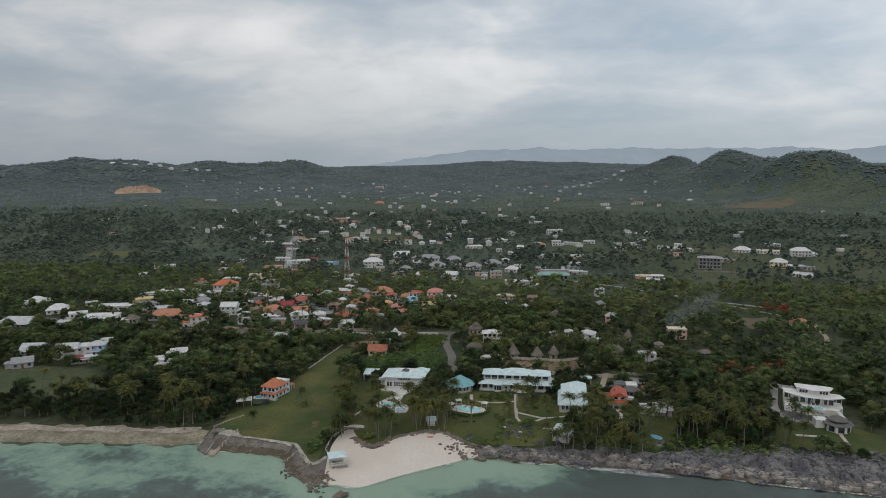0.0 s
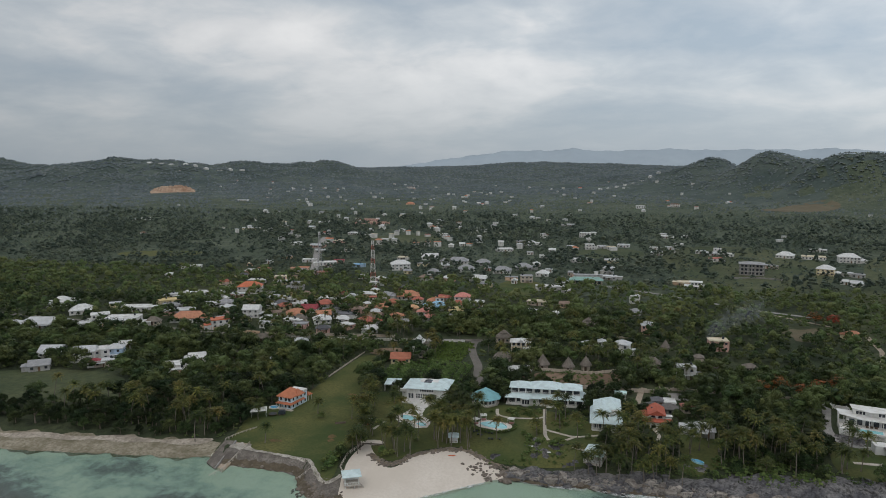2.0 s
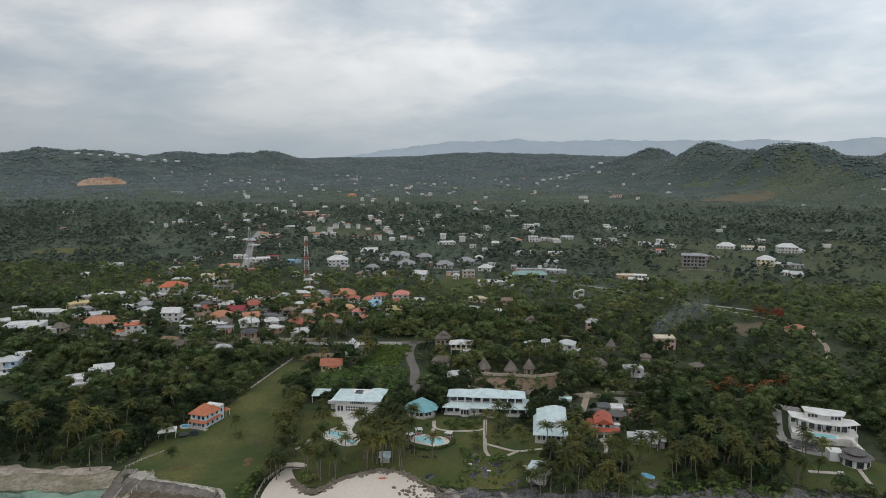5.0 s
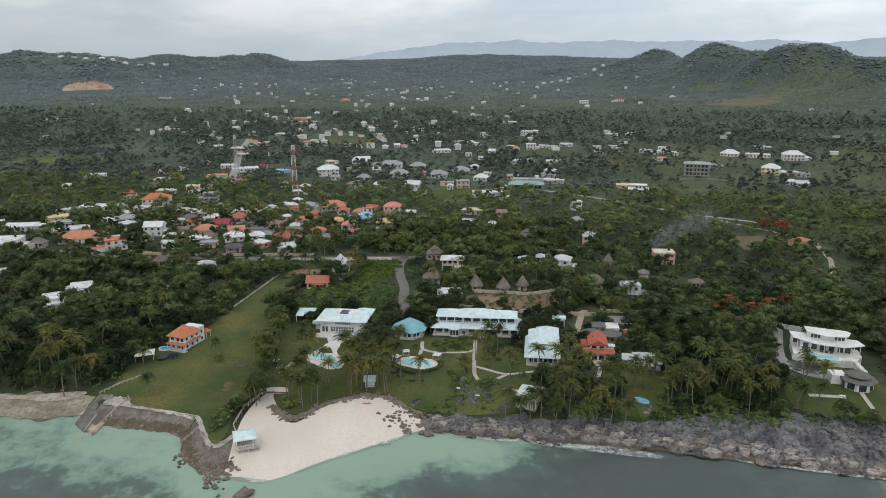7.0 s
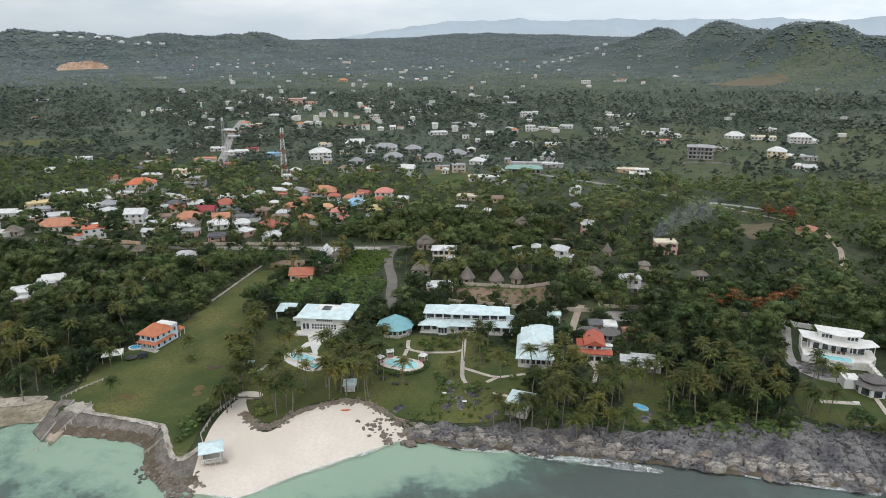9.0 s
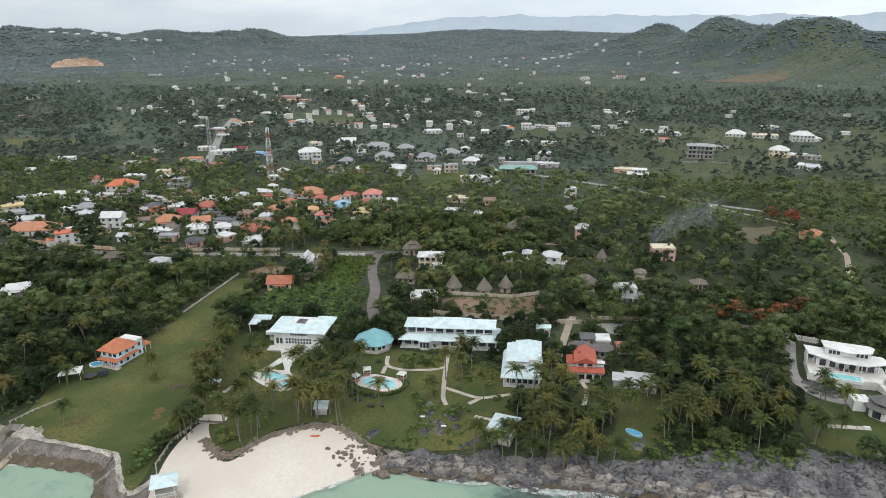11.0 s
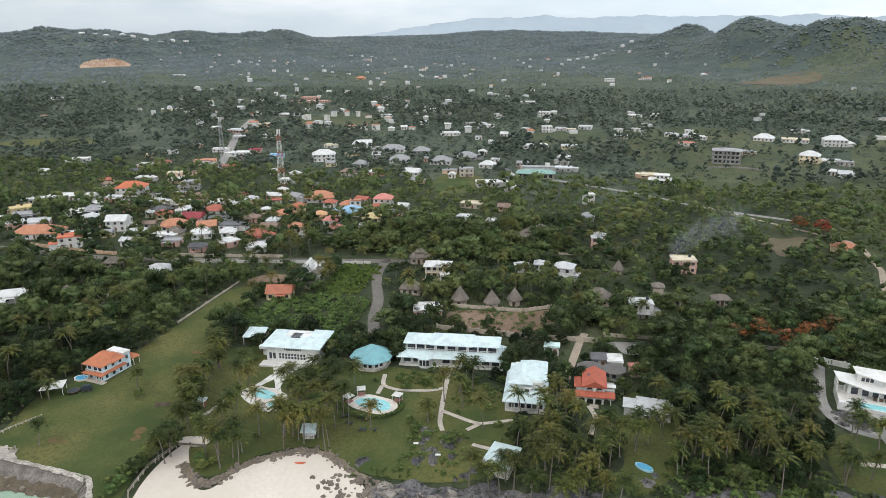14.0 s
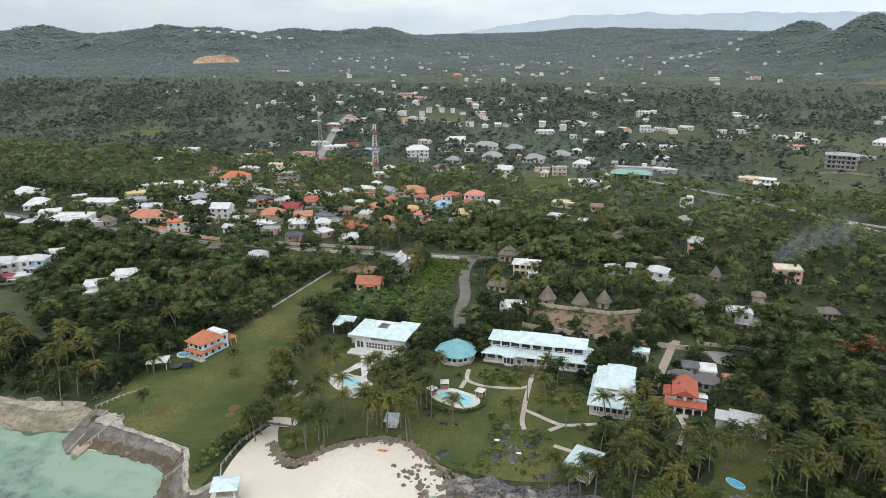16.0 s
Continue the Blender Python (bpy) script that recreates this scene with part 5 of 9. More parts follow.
def grey_lodges():
    for x, y, r in ((8.0, 290.0, 3.6), (14.6, 290.2, 3.2)):
        ob = new("lodge")
        keep_rect(x, y, 2 * r, 2 * r, 0, 0.3)
        bm = bmesh.new(); prism(bm, 8, r * 0.8, -0.5, 2.7); part("wall", bm, "wall_grey", ob)
        bm = bmesh.new(); cone_roof(bm, 8, r * 1.12, 2.7, 4.3); part("roof", bm, "grey_shingle", ob)
        for k in (5, 6):
            a = 2 * math.pi * k / 8
            pane(ob, r * .745 * math.cos(a), r * .745 * math.sin(a), 0.9, 1.0, 1.1, math.degrees(a) + 90)
        set_down(ob, x, y, 0, "round grey lodge with dark shingle roof", "lodge", "round lodges")
    house(10.4, 297.5, 4.0, 4.0, 5, 1, "hip", "grey", "dark", "small grey shed with dark hipped roof", name="shed", group="sheds")
    house(14.9, 296.8, 4.2, 5.0, 3, 1, "flat", "white", "white", "white block house with bright flat roof", name="shed", group="sheds")
    house(21.4, 293.2, 4.4, 3.4, 14, 1, "gable", "stone", "redpink", "small house with faded pink roof", name="shed", group="sheds")
    house(24.3, 272.2, 8.2, 6.4, -4, 1, "hip", "grey", "tin", "low house with whitish metal roof among palms", name="cottage")
    house(-3.6, 302.0, 4.4, 3.0, 0, 1, "flat", "white", "teal", "small outbuilding with pale mint roof", name="shed", group="sheds")


def sweep_villa():
    """White villa with a swept roof, a long pool and a grey roofed pavilion."""
    ob = new("villa")
    keep_rect(80.5, 287, 27, 20, -12, 1.0)

    def slab(name, outline, z0, z1, mat, tilt=0.0, label=""):
        bm = bmesh.new()
        f = bm.faces.new([bm.verts.new((x, y, z0 + tilt * abs(x))) for x, y in outline])
        e = bmesh.ops.extrude_face_region(bm, geom=[f])
        bmesh.ops.translate(bm, verts=[v for v in e["geom"] if isinstance(v, bmesh.types.BMVert)], vec=(0, 0, z1 - z0))
        part(name, bm, mat, ob, label)

    slab("terrace", [(-11, -6.5), (-2, -8.5), (10, -6.5), (12.5, -1), (12, 6), (-11.5, 6)], -3.0, 1.1, "white_terrace")
    slab("lower_roof", [(-12.2, 7.5), (-11.2, 0.5), (-3, -3.2), (6, -3.6), (13.2, 0.2), (11.5, 5.5)], 4.3, 4.55, "white_paint", 0.045, "broad white swept lower roof")
    slab("upper_roof", [(-7.2, 7.6), (-6.6, 2.0), (0, -0.6), (7.4, 0.6), (8.8, 5.4), (7.4, 7.2)], 7.1, 7.35, "white_paint", 0.05, "white curved upper roof")
    box_part("upper_wall", ob, "white_paint", -6.2, 7.2, 1.8, 6.6, 4.6, 7.3)
    box_part("lower_wall", ob, "white_paint", -8.5, 9.0, 0.6, 5.6, 1.1, 4.4)
    box_part("side_wall", ob, "white_paint", -11.6, -11.2, 0.2, 6.8, 1.0, 4.4)
    for x in (-4.6, -3.4, -2.2, 3.6, 4.8, 6.0):
        pane(ob, x, 1.78, 5.4, 0.9, 1.25)
    for x in (-6.5, -3.6, -0.6, 2.4, 5.4, 7.8):
        pane(ob, x, 0.58, 1.2, 1.9, 2.2)
    for x, y in ((-9.5, -0.6), (-5, -2.2), (-0.5, -3.0), (4.5, -3.1), (9.5, -1.6), (12, 1)):
        column(ob, x, y, 1.1, 3.5, 0.14)
    box_part("pool_edge", ob, "white_paint", -6.6, 4.6, -8.6, -4.4, 0.2, 1.22)
    box_part("pool", ob, "pool_water", -6.2, 4.2, -8.2, -4.8, 1.0, 1.24, label="long turquoise swimming pool")
    box_part("front_wall", ob, "white_paint", -11.4, -6.6, -7.2, -6.9, -1.2, 1.3)
    for k in range(8):
        box_part("step", ob, "white_terrace", 9.0 + 0.35 * k, 10.6 + 0.35 * k, -7.0 - 0.7 * k, -6.2 - 0.7 * k, -1.6, 1.0 - 0.2 * k)
    for k in range(3):
        box_part("table", ob, "dark_wood", -1.5 + 1.6 * k, -0.5 + 1.6 * k, -1.8, -1.0, 1.1, 1.85)
    set_down(ob, 80.3, 287.5, -20, "modern white villa with swept flat roofs and a long pool", "house")
    ob.matrix_world = pose(81.2, 287.2, at(81.2, 287.2) + 1.4, 0, 0, -12) @ Matrix.Diagonal((0.84, 0.80, 0.85, 1))
    ob = new("pavilion")
    keep_rect(83.5, 268, 11, 11, 0, 1.0)
    OPEN.append([(64.5, 286), (66, 264), (94, 264), (96, 280), (70, 290)])
    bm = bmesh.new(); prism(bm, 8, 4.2, -0.6, 2.8); part("wall", bm, "white_paint", ob)
    bm = bmesh.new(); cone_roof(bm, 8, 5.2, 2.7, 3.9); part("lower_roof", bm, "grey_shingle", ob)
    bm = bmesh.new(); cone_roof(bm, 8, 3.4, 3.9, 5.4); part("upper_roof", bm, "grey_shingle", ob)
    box_part("annex", ob, "white_paint", -7.0, -3.0, 0.5, 4.5, -0.6, 3.0)
    for k in (4, 5, 6, 7):
        a = 2 * math.pi * k / 8
        pane(ob, 3.9 * math.cos(a), 3.9 * math.sin(a), 0.2, 2.0, 2.1, math.degrees(a) + 90)
    set_down(ob, 84.2, 267.8, 0, "white garden pavilion with two-tiered grey shingle roof", "pavilion")


def clay_villa():
    ob = new("villa")
    keep_rect(-129, 265, 10, 15, -10, 0.8)
    box_part("wall", ob, "wall_paleblue", -4.0, 4.0, -5.5, 6.5, -0.6, 5.8)
    bm = bmesh.new(); hip(bm, -4.9, 4.9, -6.6, 3.6, 5.7, 9.0); part("main_roof", bm, "clay_roof", ob)
    bm = bmesh.new(); hip(bm, 0.2, 5.4, -2.2, 3.4, 5.6, 8.0); part("side_roof", bm, "clay_roof", ob)
    bm = bmesh.new(); skirt(bm, (-5.0, 5.2, -7.2, 4.0), (-4.0, 4.0, -5.5, 3.5), 2.7, 3.2); part("porch_roof", bm, "clay_roof", ob)
    box_part("roof_terrace", ob, "white_paint", -4.2, 4.2, 3.4, 6.7, 5.8, 6.5)
    bm = bmesh.new(); hip(bm, 0.2, 4.6, 7.2, 10.4, 3.0, 4.2); part("garage_roof", bm, "clay_roof", ob)
    for a in (0.6, 4.2):
        for b in (7.5, 10.0):
            column(ob, a, b, -0.3, 3.1)
    railing(ob, -3.8, 0.4, -6.2, 3.2)
    for x in (-2.4, 0.6, 2.8):
        pane(ob, x, -5.52, 3.7, 1.4, 1.5); pane(ob, x, -5.52, 0.6, 1.4, 1.9)
    for y in (-4, -1, 2, 5):
        pane(ob, 4.02, y, 3.9, 1.0, 1.2, 90); pane(ob, 4.02, y, 0.8, 1.0, 1.3, 90)
    for x in (-4.4, -1.2, 2.0, 4.6):
        column(ob, x, -6.8, -0.3, 2.9, 0.1)
    box_part("terrace", ob, "pale_stone", -5.4, 5.6, -7.6, -5.5, -0.5, 0.15)
    set_down(ob, -129.6, 264.4, -10, "pale two-storey villa with bright orange clay roofs", "house")
    ob.matrix_world = ob.matrix_world @ Matrix.Diagonal((0.76, 0.84, 0.86, 1))
    # garden things beside it
    ob = new("plunge_pool")
    bm = bmesh.new(); prism(bm, 20, 1.7, -0.3, 0.55); bmesh.ops.scale(bm, verts=bm.verts[:], vec=(1.25, 1, 1)); part("rim", bm, "white_paint", ob)
    bm = bmesh.new(); prism(bm, 20, 1.35, 0.3, 0.57); bmesh.ops.scale(bm, verts=bm.verts[:], vec=(1.25, 1, 1)); part("pool_surface", bm, "pool_blue", ob, "clear blue water")
    SPOTS.append((-135.4, 259.5, 4)); set_down(ob, -135.0, 259.5, 0, "small oval blue pool with white rim", "pool")
    ob = new("trampoline")
    bm = bmesh.new(); prism(bm, 18, 1.65, 0.75, 0.85); part("rim", bm, "dark_wood", ob)
    bm = bmesh.new(); prism(bm, 18, 1.4, 0.8, 0.87); part("mat", bm, "dark_net", ob)
    for k in range(6):
        a = k * math.pi / 3
        box_part("leg", ob, "dark_wood", 1.5 * math.cos(a) - .05, 1.5 * math.cos(a) + .05, 1.5 * math.sin(a) - .05, 1.5 * math.sin(a) + .05, -0.1, 0.75)
    SPOTS.append((-131.6, 252.3, 3)); set_down(ob, -131.6, 252.3, 0, "round dark trampoline on the grass", "trampoline")
    ob = new("awning")
    bm = bmesh.new(); box(bm, -3.0, 3.0, -2.4, 2.4, 2.4, 2.52)
    for v in bm.verts:
        v.co.z += 0.03 * v.co.x
    part("canopy", bm, "white_paint", ob)
    for a in (-2.7, 2.7):
        for b in (-2.1, 2.1):
            column(ob, a, b, -0.2, 2.4 + 0.1 * a, 0.07)
    keep_rect(-136, 249.5, 9, 11, 20, 0.5); set_down(ob, -136.8, 251.0, 28, "flat white shade canopy on thin posts", "canopy")
    ob = new("parked_trailer")
    box_part("body", ob, "dark_net", -1.3, 1.3, -0.8, 0.8, 0.45, 1.5); box_part("cover", ob, "dark_net", -1.0, 1.0, -0.7, 0.7, 1.5, 1.9)
    for a in (-0.8, 0.8):
        for b in (-0.8, 0.8):
            bm = bmesh.new(); prism(bm, 12, 0.32, -0.1, 0.1); bmesh.ops.rotate(bm, verts=bm.verts[:], matrix=Matrix.Rotation(math.pi / 2, 3, "X")); bmesh.ops.translate(bm, verts=bm.verts[:], vec=(a, b, 0.3)); part("wheel", bm, "dark_wood", ob)
    set_down(ob, -128.6, 253.8, 20, "dark covered garden trailer on the terrace", "trailer")




def blob_ring(rx, ry, n, wob, seed):
    r = random.Random(seed)
    a, b = r.uniform(0, 6), r.uniform(0, 6)
    return [(rx * (1 + wob * math.sin(2 * t + a) + wob * .6 * math.sin(3 * t + b)) * math.cos(t), ry * (1 + wob * math.sin(2 * t + a)) * math.sin(t)) for t in np.linspace(0, 2 * math.pi, n, endpoint=False)]


def garden_pool(x, y, rx, ry, deck, seed, turn, label):
    ob = new("swimming_pool")
    for name, k, z0, z1, mat in (("deck", deck, -0.5, 0.28, "deck_stone"), ("pool_rim", 1.1, 0.0, 0.36, "white_terrace"), ("pool_surface", 1.0, 0.1, 0.38, "pool_water")):
        bm = bmesh.new()
        f = bm.faces.new([bm.verts.new((p * (k if name != "deck" else 1) + (0 if name != "deck" else math.copysign(deck, p) * .6), q * (k if name != "deck" else 1) + (0 if name != "deck" else math.copysign(deck, q) * .6), z0)) for p, q in blob_ring(rx, ry, 40, 0.16, seed)])
        e = bmesh.ops.extrude_face_region(bm, geom=[f])
        bmesh.ops.translate(bm, verts=[v for v in e["geom"] if isinstance(v, bmesh.types.BMVert)], vec=(0, 0, z1 - z0))
        part(name, bm, mat, ob)
    SPOTS.append((x, y, max(rx, ry) + deck))
    return set_down(ob, x, y, turn, label, "swimming pool")



hotel()
white_villa()
restaurant()
guest_house()
open_pavilion(-11, 243.2, 6.8, 8.8, -12, 2.9, 1.7, "mint_roof", "open seaside pavilion with pale mint hipped roof")
open_pavilion(-58.9, 245.6, 3.8, 4.2, 14, 2.3, 0.9, "mint_roof", "small beach cabin with pale mint roof", True)
arch_house()
grey_lodges()
sweep_villa()
clay_villa()
garden_pool(-47.8, 262.6, 4.4, 3.2, 2.3, 3, -15, "kidney-shaped turquoise hotel pool with a pale deck")
garden_pool(-79.4, 261.6, 3.9, 2.4, 2.0, 8, -20, "curved pale turquoise villa pool with white deck")
garden_pool(-73.8, 257.0, 2.0, 1.5, 1.6, 5, 0, "small round splash pool with white deck")

# ---- shore: rocks, hut, slipway ----
def cell_noise(x, y, gap, seed):
    """Distance to the nearest crack and the random level of the block, for blocks of about the given size."""
    r = np.random.default_rng(seed)
    x0, y0 = x.min() - gap, y.min() - gap
    nx, ny = int((x.max() - x0) / gap) + 3, int((y.max() - y0) / gap) + 3
    cx = x0 + (np.arange(nx)[None] + r.random((ny, nx))) * gap
    cy = y0 + (np.arange(ny)[:, None] + r.random((ny, nx))) * gap
    lv = r.random((ny, nx))
    i, j = ((x - x0) / gap).astype(int), ((y - y0) / gap).astype(int)
    best, second, level = np.full(x.shape, 9e9), np.full(x.shape, 9e9), np.zeros(x.shape)
    for a in (-1, 0, 1):
        for b in (-1, 0, 1):
            p, q = np.clip(i + a, 0, nx - 1), np.clip(j + b, 0, ny - 1)
            d = np.hypot(x - cx[q, p], y - cy[q, p])
            nearer = d < best
            second = np.where(nearer, best, np.minimum(second, d))
            level = np.where(nearer, lv[q, p], level)
            best = np.where(nearer, d, best)
    return (second - best) / gap, level


def rocky_shore(name, x0, x1, inner, gap, rough, seed, label, mat="coral_rock", step=0.40, rows=46):
    """Fissured coral ledge from the water's edge to the gardens."""
    xs = np.arange(x0, x1, step)
    ts = np.linspace(-1.6, 1, rows)
    gx, t = np.meshgrid(xs, ts)
    c = np.interp(gx, COAST_X, COAST_Y) + 0.9 * np.sin(gx * 0.35) + 0.6 * np.sin(gx * 0.83 + 1)
    wide = np.interp(gx, *inner)
    gy = np.where(t < 0, c + t * 1.2, c + t * wide)
    crack, level = cell_noise(gx + 0.6 * np.sin(gy), gy * 1.3, gap, seed)
    crack2, level2 = cell_noise(gx, gy, gap * 0.38, seed + 1)
    face = smooth(t, -0.75, 0.05)
    end = smooth(1 - t, 0, 0.16) * smooth(gx - x0, 0, 4) * smooth(x1 - gx, 0, 4)
    block = smooth(crack, 0.02, 0.10) * (0.35 + 0.65 * smooth(crack2, 0.02, 0.12))
    bump = rough * ((0.15 + 1.15 * level + 0.45 * level2) * block - 0.45 * (1 - smooth(crack, 0.0, 0.08)))
    lift = np.maximum(height(gx, gy), -1.0 + 0 * gx)
    z = lift + end * (bump + 0.03) + face * end * 0.75 * rough * np.clip(1 - t * 1.3, 0, 1)
    ob = new(name, fast_mesh(name, np.stack([gx, gy, z], -1).reshape(-1, 3), grid_faces(len(xs), len(ts)), mat))
    tagged(ob, label, "rocks", kind="structure")
    return ob


shore_east = rocky_shore("rocky_shore", -40, 175, ([-40, -38, -27, -8, 4, 24, 30, 43, 60, 80, 175], [3, 4, 6, 7, 9, 8, 13, 16, 20, 22, 23]), 4.2, 0.62, 3, "jagged grey coral ledge cut by deep cracks", "coral_rock", 0.5, 44)
shore_west = rocky_shore("rocky_shore_2", -300, -134, ([-300, -170, -150, -140, -134], [13, 11, 10, 8, 4]), 5.5, 0.10, 9, "low weathered coral shelf with pale sandy hollows", "shelf_rock", 0.9, 26)
def rock_blocks(x0, x1, near, far, gap, seed, tall, owner, singles, mat, long=1.0, low=0.3, gaps=0.04):
    """Slabs of coral between narrow cracks, each with its own level and tilt. near and far are distances from the water's edge."""
    r = np.random.default_rng(seed)
    u0, u1 = x0 / long, x1 / long
    nx, ny = int((u1 - u0) / gap), int(max(far(x) for x in np.linspace(x0, x1, 30)) / gap) + 2
    cx = u0 + (np.arange(nx)[None] + r.uniform(.08, .92, (ny, nx))) * gap
    cd = near + (np.arange(ny)[:, None] + r.uniform(.08, .92, (ny, nx))) * gap
    joined, faces, base, made = [], [], 0, 0
    for j in range(ny):
        for i in range(nx):
            u, d = cx[j, i], cd[j, i]
            x = u * long
            if d > far(x) + r.normal(0, 0.4) or r.random() < gaps:
                continue
            y = float(np.interp(x, COAST_X, COAST_Y)) + 0.8 * math.sin(x * 0.31) + 0.5 * math.sin(x * 0.83) + d
            dirs = np.arange(8) * 2 * np.pi / 8 + r.uniform(0, 0.7)
            reach = np.full(8, gap * 0.85)
            for b in range(max(0, j - 2), min(ny, j + 3)):
                for a in range(max(0, i - 2), min(nx, i + 3)):
                    if (a, b) != (i, j):
                        ox, oy = cx[b, a] - u, cd[b, a] - d
                        q = math.hypot(ox, oy)
                        c = np.cos(dirs - math.atan2(oy, ox))
                        reach = np.where(c > 0.05, np.minimum(reach, (q / 2) / np.maximum(c, 0.05)), reach)
            reach = np.maximum(reach - 0.012 * gap, 0.12) * r.uniform(0.84, 1.05, 8)
            z = max(at(x, y), -0.5)
            top = tall * (low + (1 - low) * r.random() ** 0.8)
            tx, ty = r.normal(0, .07, 2)
            rings = []
            for k, lv, rag in ((0.97, -0.9, 0), (1.0, top * 0.86, 0.15), (0.94, top, 0.14)):
                px, py = reach * k * np.cos(dirs) * long, reach * k * np.sin(dirs)
                rings.append(np.stack([px, py, np.full(8, lv) + (px * tx + py * ty) * (lv > 0) + r.normal(0, 1, 8) * rag * (0.4 + tall)], -1))
            v = np.concatenate(rings + [np.array([[r.normal(0, 0.15) * gap, r.normal(0, 0.15) * gap, top + r.normal(0, 0.16)]])])
            f = [(n + 8 * k, (n + 1) % 8 + 8 * k, (n + 1) % 8 + 8 * k + 8) for k in (0, 1) for n in range(8)] + [(n + 8 * k, (n + 1) % 8 + 8 * k + 8, n + 8 * k + 8) for k in (0, 1) for n in range(8)] + [(16 + n, 16 + (n + 1) % 8, 24) for n in range(8)]
            if made < singles and -42 < x < 62:
                ob = new("rock", fast_mesh("rock", v, np.array(f), mat))
                ob.parent = owner
                ob.location = (x, y, z)
                made += 1
            else:
                joined.append(v + (x, y, z)); faces.append(np.array(f) + base); base += len(v)
    if joined:
        ob = new("rocks", fast_mesh("rocks", np.concatenate(joined), np.concatenate(faces), mat))
        ob.parent = owner
        tagged(ob, "broken grey coral slabs", kind="stuff")


BELT = ([-48, -40, -27, -8, 4, 12, 24, 30, 43, 55, 60, 77, 175], [9, 6, 5, 6, 8, 7, 6, 12, 15, 14, 19, 22, 23])
rock_blocks(-37, 170, -0.2, lambda x: 3.4 + 0.9 * math.sin(x * 0.17), 2.0, 41, 1.45, shore_east, 150, "ledge_rock", 1.8, 0.45, 0.03)
rock_blocks(-40, 170, 2.4, lambda x: float(np.interp(x, *BELT)), 1.7, 43, 0.7, shore_east, 140, "coral_rock", 1.6, 0.2, 0.66)


def boulder_mesh(seed):
    r = np.random.default_rng(seed)
    v, f = BALL2
    n = np.round(v * 1.6) / 1.6
    p = (v * 0.62 + n * 0.45) * (1 + 0.16 * r.normal(size=(len(v), 1))) * (1, r.uniform(.6, 1), r.uniform(.45, .75))
    return fast_mesh("boulder", p, f, "rubble")


BOULDERS = [boulder_mesh(k) for k in range(7)]


bank_earth = strip("rocky_shore_5", [(-83, 229), (-79, 224.8), (-75, 223.2), (-72, 225.5), (-69.5, 231), (-65, 235.2), (-59.5, 239), (-52.5, 240.4), (-47, 237.6), (-41, 234.5)], 1.9, "bank_soil", "brown earth and rubble bank above the sand", "rocks", 0.17, 0.0, 0.26)


